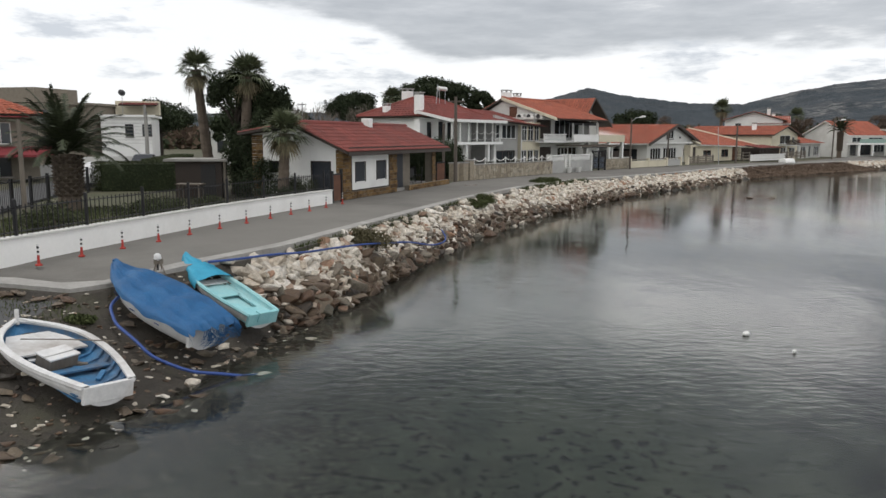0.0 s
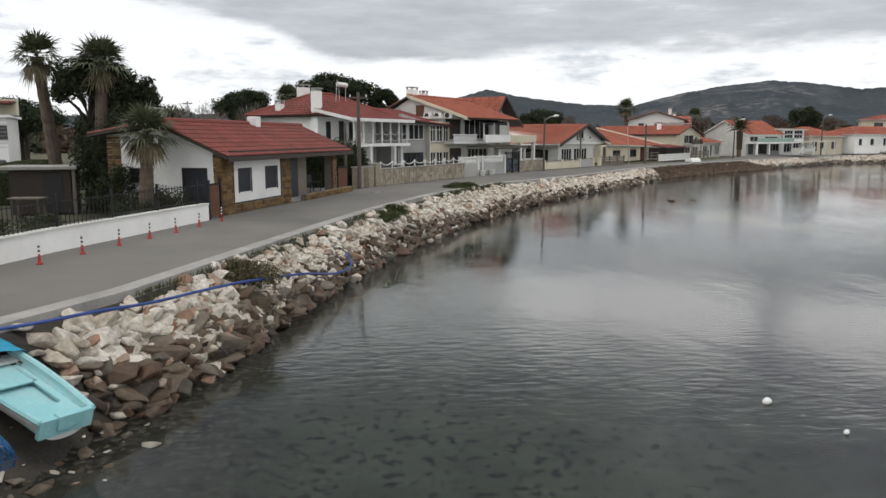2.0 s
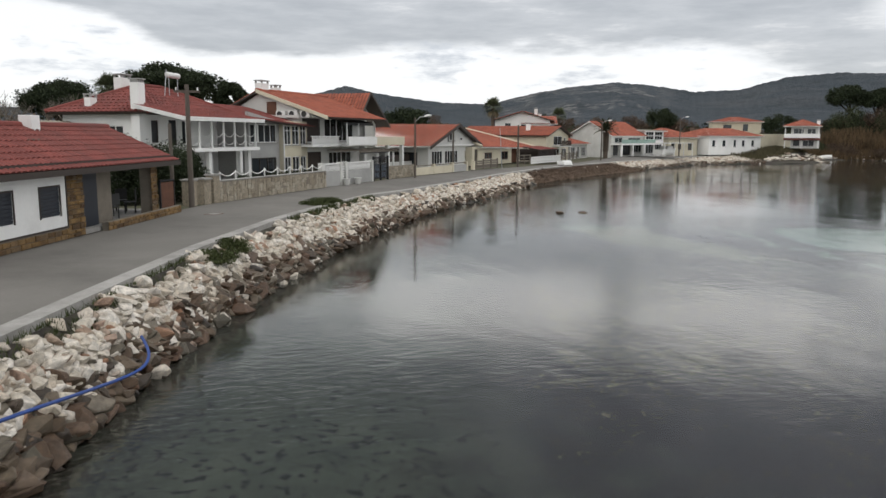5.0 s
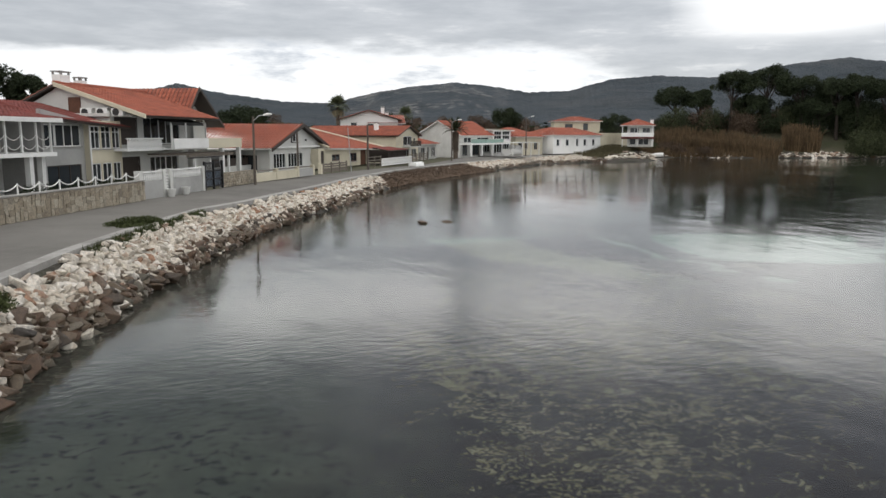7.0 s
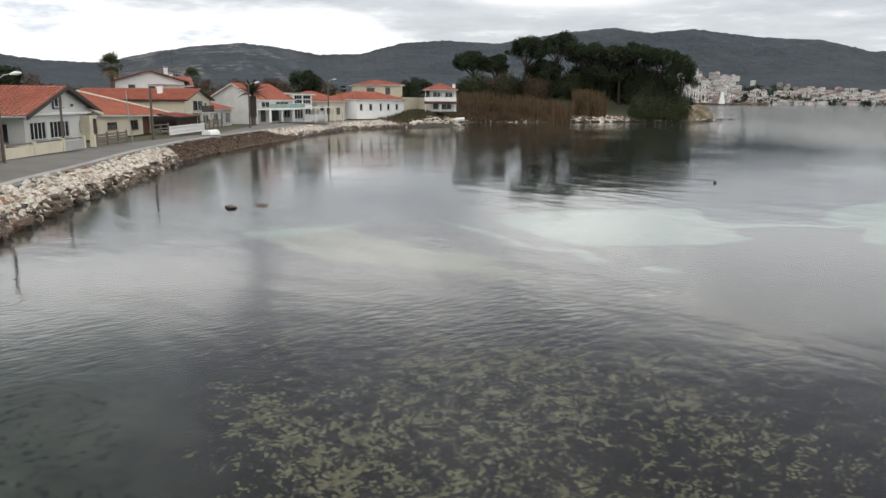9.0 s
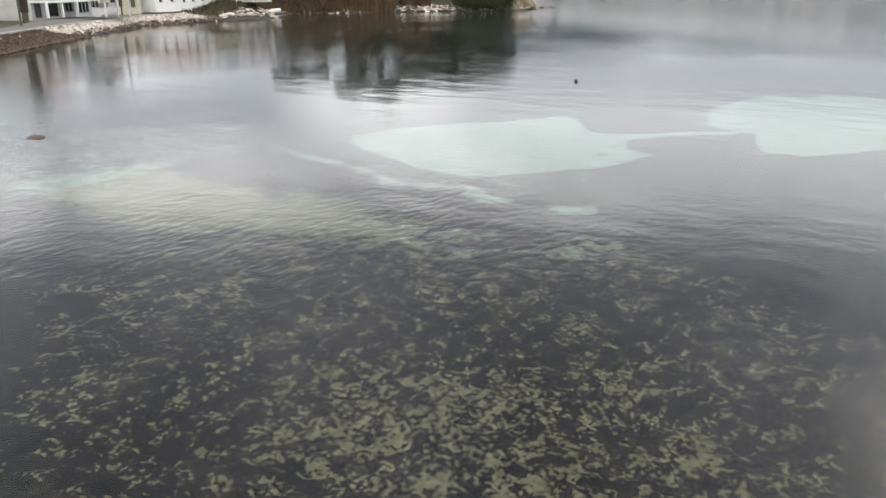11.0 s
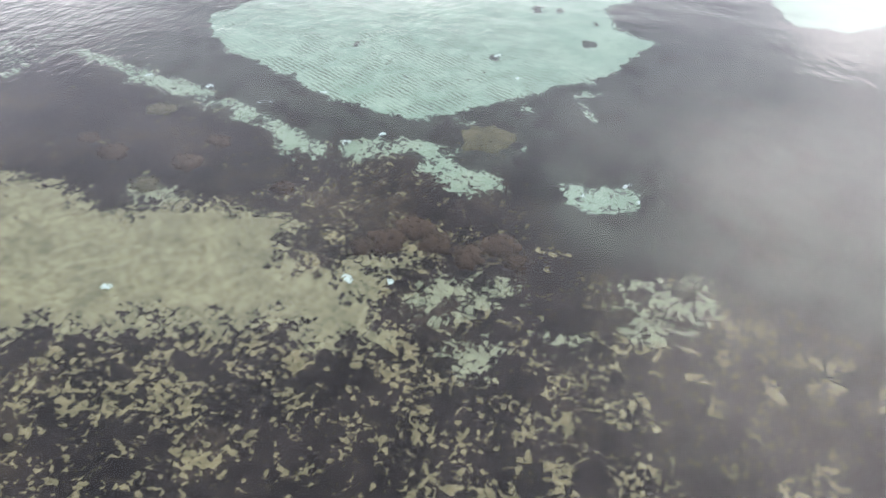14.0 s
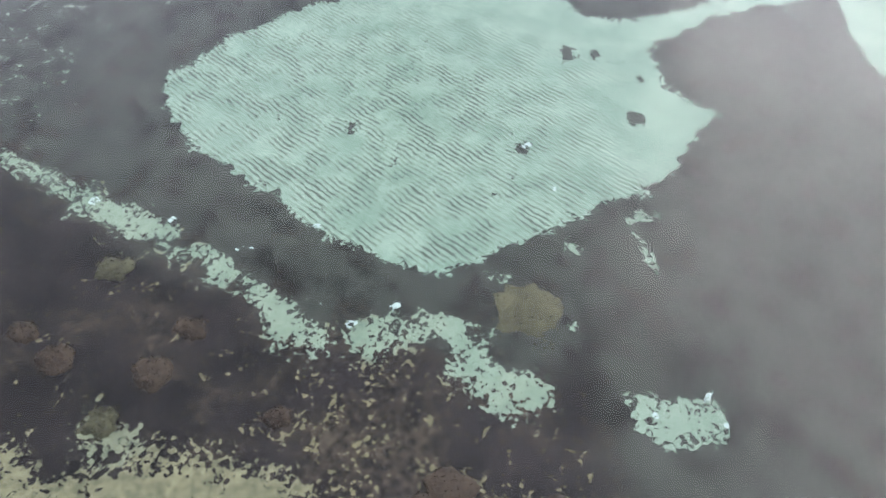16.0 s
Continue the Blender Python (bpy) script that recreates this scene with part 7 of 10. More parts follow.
def seafront_wall():
    rng = random.Random(4)
    t = thing("stone_wall", F1, "low roadside wall clad in pale irregular stone", "wall", kind="structure")
    part("core", Shape().box(1.4, 0, 0, 12.7, 0.3, 1.0), M_MORTAR, t)
    sh = Shape()
    x = 1.42
    while x < 12.6:
        z = 0.02
        w = rng.uniform(0.22, 0.36)
        while z < 0.95:
            h = rng.uniform(0.16, 0.4)
            a0, a1, c0, c1 = x + 0.01, min(x + w, 12.68) - 0.01, z, min(z + h, 0.98) - 0.015
            j = lambda: rng.uniform(-0.055, 0.055)
            p = [(a0 + j(), -0.035, c0 + j() * 0.5), (a1 + j(), -0.035, c0 + j() * 0.5), (a1 + j(), -0.035, c1 + j() * 0.5), (a0 + j(), -0.035, c1 + j() * 0.5)]
            q = [(a, 0.0, b) for a, _, b in p]
            sh.add(q + p, [(4, 5, 6, 7), (0, 1, 5, 4), (1, 2, 6, 5), (2, 3, 7, 6), (3, 0, 4, 7)])
            z += h
        x += w
    part("cladding_stones", sh, M_CLADDING, t)["kind"] = "stuff"
    part("coping", Shape().box(1.38, -0.06, 1.0, 12.72, 0.36, 1.05), M_KERB, t)
    for k in range(9):
        x = 1.7 + k * 1.36
        part("post", Shape().tube([(x, 0.15, 1.05), (x, 0.15, 1.48)], 0.035, 8), M_PAINT, t)
    for k in range(8):
        x = 1.7 + k * 1.36
        part("chain", Shape().tube([(x + 1.36 * q / 8, 0.15, 1.44 - 0.22 * (1 - (2 * q / 8 - 1) ** 2)) for q in range(9)], 0.022, 6), M_PAINT, t)
    # gate pillars by the poles
    for x, w, h in ((-0.9, 0.5, 1.15), (0.15, 0.55, 1.15), (0.9, 0.5, 1.3)):
        g = thing("gate_pillar", F1, "stone-clad gate pillar by the road", "pillar", "gate pillars")
        part("shaft", Shape().box(x, -0.05, 0, x + w, 0.4, h), M_CLADDING, g, bevel=0.02)
        part("cap", Shape().box(x - 0.05, -0.1, h, x + w + 0.05, 0.45, h + 0.08), M_KERB, g)
    gt = thing("gate", F1, "small white slatted garden gate between pillars", "gate")
    for k in range(5):
        part("slat", Shape().box(0.72 + k * 0.04, 0.1, 0.1, 0.74 + k * 0.04, 0.14, 1.0), M_PAINT, gt)
    part("rail", Shape().box(0.7, 0.1, 0.85, 0.9, 0.16, 0.92), M_PAINT, gt)
    # brown metal gate of the low house
    bg = thing("gate", frame_at(-0.9, 47.6, 0.5, 0.87), "brown sheet-metal gate in a dark frame", "gate")
    part("leaf", Shape().box(0, 0, 0.05, 0.9, 0.04, 1.25), M_RUST, bg)
    part("frame", Shape().box(-0.06, -0.02, 0, 0, 0.06, 1.35).box(0.9, -0.02, 0, 0.96, 0.06, 1.35).box(-0.06, -0.02, 1.28, 0.96, 0.06, 1.35), M_IRON, bg)


seafront_wall()


def corner_gate():
    g = thing("gate", frame_at(-4.85, 33.8, 0.36, 0.93), "rust-brown garden gate leaf with black frame beside the house", "gate")
    part("leaf", Shape().box(0.12, 0, 0.08, 0.72, 0.03, 1.25), M_RUST, g)
    part("frame", Shape().box(0, -0.04, 0, 0.09, 0.06, 1.4).box(0.75, -0.04, 0, 0.84, 0.06, 1.45), M_IRON, g)
    part("rail", Shape().box(0.09, -0.01, 1.2, 0.75, 0.04, 1.27), M_IRON, g)


corner_gate()


def plain_walls():
    t = thing("roadside_wall", F2, "grey rendered roadside wall topped by a white balustrade", "wall", kind="structure")
    part("wall", Shape().box(0.0, 0, 0, 2.3, 0.22, 0.95).box(2.9, 0.0, 0, 6.8, 0.22, 0.95), M_GREYWALL, t)
    for a, b in ((0.0, 2.3), (2.9, 6.8)):
        part("rail", Shape().box(a, 0.03, 1.38, b, 0.2, 1.45), M_PAINT, t)
        for k in range(int((b - a) / 0.19)):
            x = a + 0.1 + 0.19 * k
            part("baluster", Shape().tube([(x, 0.11, 0.95), (x, 0.11, 1.12), (x, 0.11, 1.38)], [0.035, 0.065, 0.035], 6), M_PAINT, t)
    for x in (-0.15, 2.2, 2.9, 6.7):
        part("pier", Shape().box(x, -0.05, 0, x + 0.28, 0.28, 1.5), M_WHITE2, t)
    g = thing("gate", F2, "small grey wooden gate with white slats", "gate")
    for k in range(6):
        part("slat", Shape().box(2.5, 0.05, 0.35 + 0.16 * k, 2.88, 0.09, 0.43 + 0.16 * k), M_PAINT, g)
    part("board", Shape().box(2.5, 0.1, 0.1, 2.88, 0.13, 1.35), M_GREYWALL, g)
    for k, x in enumerate((2.4, 4.0)):
        p = thing("planter", F2 @ pose(x, -0.35, 0), "white flower pot with a dark shrub by the gate", "planter", "planters by the wall")
        part("pot", Shape().tube([(0, 0, 0), (0, 0, 0.4), (0, 0, 0.42)], [0.17, 0.25, 0.27], 12), M_WHITE2, p)
    bk = thing("gate", F2, "tall black iron double gate in front of blue panels", "gate")
    for k in range(3):
        part("post", Shape().box(7.0 + 1.2 * k, -0.05, 0, 7.12 + 1.2 * k, 0.07, 1.75), M_IRON, bk)
    for z in (0.15, 0.6, 1.1, 1.6):
        part("rail", Shape().box(7.12, -0.02, z, 9.4, 0.03, z + 0.09), M_IRON, bk)
    for k in range(14):
        part("bar", Shape().box(7.25 + 0.16 * k, -0.01, 0.15, 7.28 + 0.16 * k, 0.02, 1.65), M_IRON, bk)
    part("panel", Shape().box(7.15, 0.06, 0.2, 9.35, 0.08, 1.2), M_BLUEWALL, bk)
    part("canopy_bar", Shape().box(5.9, 0.4, 1.95, 10.5, 0.46, 2.02), M_IRON, bk)
    w = thing("roadside_wall", F2, "grey stone roadside wall", "wall", kind="structure")
    part("wall", Shape().box(9.5, 0.0, 0, 14.4, 0.25, 0.95), M_GREYWALL, w)
    stone_face(w, 9.5, 14.4, 0.0, 0.95, 0.0, 44, single=False)
    for o in w.children:
        if o.name.startswith("stone_facing"):
            o.data.materials[0] = M_CLADDING
    w = thing("roadside_wall", F4, "low ochre and grey garden wall with timber rail", "wall", kind="structure")
    for a, b, m in ((0.3, 3.6, M_CREAM), (3.9, 7.4, M_CREAM), (7.6, 10.5, M_GREYWALL)):
        part("wall", Shape().box(a, 0, 0, b, 0.22, 0.62), m, w)
    for x in (0.1, 3.6, 7.4, 10.5, 12.2):
        part("pier", Shape().box(x, -0.04, 0, x + 0.3, 0.28, 0.85), M_CREAM, w)
    part("rail", Shape().box(0.2, 0.06, 0.72, 10.6, 0.14, 0.8), M_WOOD, w)
    w = thing("timber_fence", F4, "weathered horizontal timber garden fence", "fence")
    for k in range(4):
        part("board", Shape().box(12.6, 0.0, 0.1 + 0.2 * k, 18.4, 0.05, 0.25 + 0.2 * k), M_WOOD, w)
    for x in (12.5, 14.6, 16.6, 18.4):
        part("post", Shape().box(x, -0.05, 0, x + 0.12, 0.08, 0.95), M_WOOD, w)
    w = thing("timber_fence", F5, "grey timber yard fence by the road", "fence")
    for k in range(4):
        part("board", Shape().box(24.5, 1.0, 0.15 + 0.22 * k, 33.0, 1.05, 0.28 + 0.22 * k), M_WOOD, w)
    for k in range(6):
        part("post", Shape().box(24.5 + 1.7 * k, 0.96, 0, 24.62 + 1.7 * k, 1.09, 1.1), M_WOOD, w)


plain_walls()


# ---------------------------------------------------------------- plants
def quads(name, verts, material):
    """Mesh of loose quads from an array (n, 4, 3)."""
    v = np.asarray(verts, float).reshape(-1, 3)
    n = len(v) // 4
    me = bpy.data.meshes.new(name)
    me.vertices.add(len(v))
    me.vertices.foreach_set("co", v.ravel())
    me.loops.add(4 * n)
    me.loops.foreach_set("vertex_index", np.arange(4 * n))
    me.polygons.add(n)
    me.polygons.foreach_set("loop_start", np.arange(0, 4 * n, 4))
    me.polygons.foreach_set("loop_total", np.full(n, 4))
    me.materials.append(material)
    me.update(calc_edges=True)
    return me


def leaf_quads(points, size, rng, narrow=0.45, up=0.0):
    n = len(points)
    a = rng.normal(size=(n, 3))
    a[:, 2] += up
    a /= np.linalg.norm(a, axis=1)[:, None]
    b = np.cross(a, rng.normal(size=(n, 3)))
    b /= np.linalg.norm(b, axis=1)[:, None] + 1e-9
    s = size * rng.uniform(0.6, 1.5, (n, 1))
    a, b = a * s, b * s * narrow
    return np.stack([points - a, points + b * 0.9, points + a, points - b * 0.9], 1)


def cloud(blobs, n, size, seed, narrow=0.45, hollow=0.35, up=0.0):
    """Leaves scattered through ellipsoid clumps (x, y, z, rx, ry, rz)."""
    rng = np.random.RandomState(seed)
    b = np.array(blobs, float)
    w = (b[:, 3] * b[:, 4] + b[:, 4] * b[:, 5] + b[:, 3] * b[:, 5])
    k = rng.choice(len(b), n, p=w / w.sum())
    d = rng.normal(size=(n, 3))
    d /= np.linalg.norm(d, axis=1)[:, None]
    r = rng.uniform(0, 1, (n, 1)) ** hollow
    p = b[k, :3] + d * r * b[k, 3:] * rng.uniform(0.85, 1.12, (n, 1))
    return leaf_quads(p, size, rng, narrow, up)


def clumps(cx, cy, cz, rx, ry, rz, count, seed, share=0.34, flat=0.7):
    """Smaller clumps spread over a dome, for an uneven crown."""
    rng = random.Random(seed)
    out = []
    for _ in range(count):
        a, e = rng.uniform(0, 2 * math.pi), rng.uniform(-0.35, 1.0)
        q = math.sqrt(max(0.0, 1 - e * e)) * rng.uniform(0.5, 0.95)
        s = share * rng.uniform(0.65, 1.3)
        out.append((cx + math.cos(a) * q * rx, cy + math.sin(a) * q * ry, cz + e * rz * 0.8, rx * s, ry * s, rz * s / flat * 0.9))
    return out


def tree(x, y, z, height, rx, rz, label, seed, leaf=None, n=5000, size=0.16, lean=(0, 0), bole=0.22, count=26, share=0.34, cat="tree", group=""):
    t = thing("tree", pose(x, y, z), label, cat, group)
    rng = random.Random(seed)
    cz = height - rz
    bl = clumps(lean[0], lean[1], cz, rx, rx, rz, count, seed, share)
    tr = Shape().tube([(0, 0, -0.4), (lean[0] * 0.3, lean[1] * 0.3, cz * 0.45), (lean[0] * 0.8, lean[1] * 0.8, cz)], [bole * 1.4, bole, bole * 0.6], 8)
    part("trunk", tr, M_PINEBARK, t)
    for q in bl[: min(10, len(bl))]:
        part("limb", Shape().tube([(lean[0] * 0.45, lean[1] * 0.45, cz * rng.uniform(0.5, 0.75)), ((q[0] + lean[0]) * 0.5, (q[1] + lean[1]) * 0.5, (q[2] + cz * 0.7) / 2), q[:3]], [bole * 0.45, bole * 0.3, bole * 0.12], 5), M_PINEBARK, t)
    part("crown", quads("crown", cloud(bl, n, size, seed), leaf or M_LEAFDARK), None, t)
    return t


def bush(name, x, y, z, rx, ry, rz, label, seed, leaf, n, size, cat="shrub", rot=0.0, count=14, up=0.0):
    t = thing(name, pose(x, y, z, 0, 0, rot), label, cat)
    bl = clumps(0, 0, rz * 0.45, rx, ry, rz * 0.7, count, seed, 0.42) + [(0, 0, rz * 0.35, rx * 0.8, ry * 0.8, rz * 0.5)]
    part("foliage", quads("foliage", cloud(bl, n, size, seed, up=up), leaf), None, t)
    for k in range(3):
        part("stem", Shape().tube([(0.08 * k - 0.08, 0.05 * k, -0.1), (0.2 * (k - 1) * rx, 0.1 * ry * (k - 1), rz * 0.6)], [0.05, 0.02], 5), M_BARK, t)
    return t


def fan_palm(x, y, z, height, lean, label, seed, crown=1.35, bole=0.2, fronds=34, skirt=True):
    t = thing("palm_tree", pose(x, y, z), label, "palm tree")
    rng = random.Random(seed)
    pts = [(lean[0] * s, lean[1] * s, height * s - (0.3 if s == 0 else 0)) for s in (0, 0.25, 0.5, 0.75, 1)]
    tr = Shape()
    ring = []
    for k in range(26):
        s = k / 25
        r = bole * (1.35 - 0.45 * s if s < 0.9 else 0.95 + 2.0 * (s - 0.9)) * (1.0 + 0.10 * (k % 2))
        ring.append(((lean[0] * s, lean[1] * s, height * s - (0.3 if k == 0 else 0)), r))
    tr.tube([p for p, _ in ring], [r for _, r in ring], 10)
    part("trunk", tr, M_BARK, t)
    top = Vector((lean[0], lean[1], height))

    def fan(direction, length, droop, out_list, n=15):
        d = Vector(direction).normalized()
        side = d.cross(Vector((0, 0, 1)))
        side = side.normalized() if side.length > 0.01 else Vector((1, 0, 0))
        upv = side.cross(d)
        hub = top + d * length * 0.45
        out_list.append([top - side * 0.02, top + side * 0.02, hub + side * 0.015, hub - side * 0.015])
        for i in range(n):
            a = (i / (n - 1) - 0.5) * 2.5
            v = d * math.cos(a) + side * math.sin(a) + upv * rng.uniform(-0.06, 0.10)
            ln = length * 0.72 * (1 - 0.18 * abs(a)) * rng.uniform(0.85, 1.1)
            tip = hub + v * ln - Vector((0, 0, droop * ln * rng.uniform(0.6, 1.3)))
            mid = hub + v * ln * 0.55
            wv = (v.cross(upv)).normalized() * 0.034 * length
            out_list.append([hub, mid - wv, tip, mid + wv])

    live, dry = [], []
    for k in range(fronds):
        e = -0.35 + 1.75 * (k + 0.5) / fronds
        a = k * 2.399 + rng.uniform(-0.2, 0.2)
        fan((math.cos(a) * math.cos(e), math.sin(a) * math.cos(e), math.sin(e)), crown * rng.uniform(0.85, 1.15), 0.30 - 0.1 * e, live)
    if skirt:
        for k in range(18):
            e, a = rng.uniform(-1.2, -0.55), k * 2.399 + 0.5
            fan((math.cos(a) * math.cos(e), math.sin(a) * math.cos(e), math.sin(e)), crown * rng.uniform(0.7, 1.0), 0.45, dry, 11)
    part("crown", quads("crown", [[tuple(p) for p in q] for q in live], M_LEAFPALM), None, t)
    if dry:
        part("dry_fronds", quads("dry_fronds", [[tuple(p) for p in q] for q in dry], M_LEAFDRY), None, t, "hanging dry brown fronds")
    return t


def date_palm(x, y, z, height, label, seed, crown=3.0, bole=0.62, fronds=64, bolez=None):
    t = thing("palm_tree", pose(x, y, z), label, "palm tree")
    rng = random.Random(seed)
    part("trunk", Shape().tube([(0, 0, -0.3), (0, 0, height * 0.4), (0, 0, height * 0.8), (0, 0, height)], [bole * 0.85, bole * 0.8, bole * 0.95, bole * 0.6], 14), M_BARK, t)
    rows = max(6, int(height / 0.2))
    sc = Shape().add([(-0.13, 0, 0), (0.13, 0, 0), (0.09, -0.14, 0.12), (-0.09, -0.14, 0.12), (0, -0.02, 0.2)], [(0, 1, 2, 3), (3, 2, 4), (0, 3, 4), (1, 4, 2)]).mesh("leaf_scar", M_BARK)
    for j in range(rows):
        for i in range(10):
            a = (i + 0.5 * (j % 2)) * 2 * math.pi / 10
            zz = height * (0.25 + 0.72 * j / rows)
            r = bole * (0.82 + 0.10 * min(1, j / rows * 1.3))
            o = part("leaf_scar", sc, None, t)
            o.matrix_local = Matrix.Translation((math.cos(a) * r, math.sin(a) * r, zz)) @ Matrix.Rotation(a + math.pi / 2, 4, "Z")
    live = []
    for k in range(fronds):
        e = 0.25 + 1.2 * ((k + 0.5) / fronds) ** 0.8
        a = k * 2.399 + rng.uniform(-0.15, 0.15)
        length = crown * rng.uniform(0.85, 1.15)
        h = Vector((math.cos(a), math.sin(a), 0))
        side = Vector((-math.sin(a), math.cos(a), 0))
        p, prev = Vector((0, 0, height)), None
        ang = e
        for s in range(17):
            d = h * math.cos(ang) + Vector((0, 0, math.sin(ang)))
            q = p + d * length / 16
            live.append([tuple(p - side * 0.025), tuple(p + side * 0.025), tuple(q + side * 0.02), tuple(q - side * 0.02)])
            if s > 1:
                ll = 0.55 * crown / 3 * (1 - abs(s / 16 - 0.45) * 1.1)
                for sg in (-1, 1):
                    for f in (0.0, 0.25, 0.5, 0.75):
                        base = p.lerp(q, f)
                        tip = base + side * sg * ll * 0.75 + d * ll * 0.55 - Vector((0, 0, ll * rng.uniform(0.1, 0.45)))
                        wv = d * 0.024
                        live.append([tuple(base - wv), tuple(base + wv), tuple(tip + wv * 0.3), tuple(tip - wv * 0.3)])
            p = q
            ang -= (0.35 + 0.95 * max(0.0, math.cos(e))) / 16 * (0.5 + s / 13)
    part("crown", quads("crown", live, M_LEAFDATE), None, t)
    return t


def bare_tree(x, y, z, height, seed, label="leafless pale winter tree behind the houses"):
    t = thing("tree", pose(x, y, z), label, "tree", "bare trees")
    rng = random.Random(seed)
    part("trunk", Shape().tube([(0, 0, -0.3), (0, 0, height * 0.35)], [0.14, 0.09], 6), M_TWIG, t)
    sh = Shape()

    def grow(p, d, ln, r, depth):
        q = p + d * ln
        sh.tube([tuple(p), tuple(q)], [r, r * 0.6], 4, cap=False)
        if depth:
            for _ in range(3):
                nd = (d + Vector((rng.uniform(-0.6, 0.6), rng.uniform(-0.6, 0.6), rng.uniform(-0.15, 0.45)))).normalized()
                grow(q, nd, ln * rng.uniform(0.6, 0.8), r * 0.6, depth - 1)

    for _ in range(4):
        grow(Vector((0, 0, height * 0.33)), Vector((rng.uniform(-0.6, 0.6), rng.uniform(-0.6, 0.6), 1)).normalized(), height * 0.24, 0.06, 3)
    part("twig_crown", sh, M_TWIG, t)


# garden left of the low house
date_palm(-15.1, 31.2, 1.5, 2.25, "stout date palm with patterned trunk behind the iron fence", 3, 2.45, 0.55, 52)
fan_palm(-12.7, 41.2, 1.5, 6.4, (-0.55, -0.2), "tall slender fan palm in the garden", 5, 1.12, 0.22)
fan_palm(-10.3, 39.2, 1.5, 5.9, (0.25, 0.1), "tall fan palm crowded by dark pines", 6, 1.25, 0.24)
fan_palm(-7.2, 34.5, 1.5, 3.1, (0.15, 0.1), "short fan palm with pale hanging fronds before the house", 7, 1.12, 0.2)
tree(-11.2, 40.5, 1.5, 6.3, 1.55, 1.2, "dark leaning pine among the palms", 21, n=13000, size=0.08, lean=(0.3, 0.2))
tree(-9.5, 40.0, 1.5, 5.6, 1.15, 1.4, "dark dense pine beside the palms", 22, n=11000, size=0.08, lean=(0.4, 0))
bush("shrub", -9.8, 38.6, 1.5, 1.5, 1.2, 3.4, "tall dark evergreen shrub under the palms", 23, M_LEAFDARK, 14000, 0.06)
bush("shrub", -8.2, 36.6, 1.5, 1.4, 1.1, 1.5, "dark low garden shrub by the house wall", 24, M_LEAFDARK, 7000, 0.055)
bush("shrub", -6.5, 34.9, 1.5, 0.9, 0.6, 1.0, "twiggy dark shrub at the foot of the wall", 25, M_LEAFMID, 4000, 0.045)
bush("shrub", -7.3, 33.2, 1.5, 0.9, 0.7, 0.75, "low dark shrub in the garden", 26, M_LEAFDARK, 4000, 0.04)
for k, (x, y, r) in enumerate(((-10.5, 27.5, 0.8), (-12.0, 24.5, 0.9), (-11.2, 30.6, 0.7), (-13.6, 21.5, 1.0), (-9.6, 31.5, 0.6))):
    bush("shrub", x, y, 1.5, r * 1.3, r, r * 0.75, "low garden shrub on the lawn", 60 + k, M_LEAFMID, 3500, 0.04)


def hedge(x, y, z, lx, ly, h, rot, seed, label="clipped dark green hedge"):
    t = thing("hedge", pose(x, y, z, 0, 0, rot), label, "hedge")
    rng = np.random.RandomState(seed)
    n = int(2400 * (lx * ly + 2 * h * (lx + ly)) / 6)
    p = rng.uniform(-0.5, 0.5, (n, 3))
    ax = rng.choice(3, n, p=[0.3, 0.3, 0.4])
    sg = np.where(rng.rand(n) < 0.5, -0.5, 0.5)
    p[np.arange(n), ax] = sg * rng.uniform(0.88, 1.04, n)
    p = p * [lx, ly, h] + [0, 0, h / 2]
    p[:, 2] = np.abs(p[:, 2])
    part("foliage", quads("foliage", leaf_quads(p, 0.05, rng), M_LEAFMID), None, t)
    part("core", Shape().box(-lx * 0.44, -ly * 0.44, -0.1, lx * 0.44, ly * 0.44, h * 0.92), M_LEAFDARK, t)


hedge(-16.4, 43.0, 1.5, 6.5, 1.6, 1.55, 12, 5)
hedge(-20.5, 55.0, 1.5, 1.6, 14.0, 1.5, 14, 6)
hedge(-6.5, 36.2, 1.5, 0.01 + 1.2, 0.8, 0.7, 20, 8, "low dark hedge beside the house")
bush("shrub", -2.4, 53.6, 1.5, 1.9, 1.7, 2.5, "large dark evergreen shrub between the two houses", 30, M_LEAFDARK, 24000, 0.065)
bush("shrub", -0.6, 55.2, 1.5, 1.5, 1.4, 2.2, "dark evergreen shrub by the terrace house", 31, M_LEAFDARK, 14000, 0.065)
for k in range(6):
    u = 8.2 + k * 1.9
    x, y = 0.6 + 0.556 * u - 0.831 * 3.2, 50.8 + 0.831 * u + 0.556 * 3.2
    bush("shrub", x, y, 1.6, 0.85, 0.6, 0.75, "rounded dark hedge shrub in the front garden", 80 + k, M_LEAFDARK, 3500, 0.042)

# round pines and bare trees behind the houses
tree(-12.4, 90.0, 1.6, 7.8, 3.2, 2.1, "rounded dark stone pine behind the roofs", 41, n=20000, size=0.12, bole=0.3, count=40, share=0.28)
tree(-3.2, 86.5, 1.6, 9.3, 4.6, 2.3, "broad stone pine above the red roof", 42, n=30000, size=0.12, bole=0.35, count=60, share=0.25)
tree(2.4, 92.0, 1.6, 8.1, 1.8, 1.7, "dark stone pine behind the gable", 43, n=15000, size=0.12, bole=0.3, count=34, share=0.28)
fan_palm(-7.0, 78.0, 1.6, 6.6, (0.2, 0), "fan palm behind the terrace house", 44, 1.3, 0.2)
for k in range(7):
    bare_tree(-19.5 + 1.9 * k, 76 + 3 * (k % 3), 1.6, 6.0 + 0.4 * (k % 3), 50 + k)
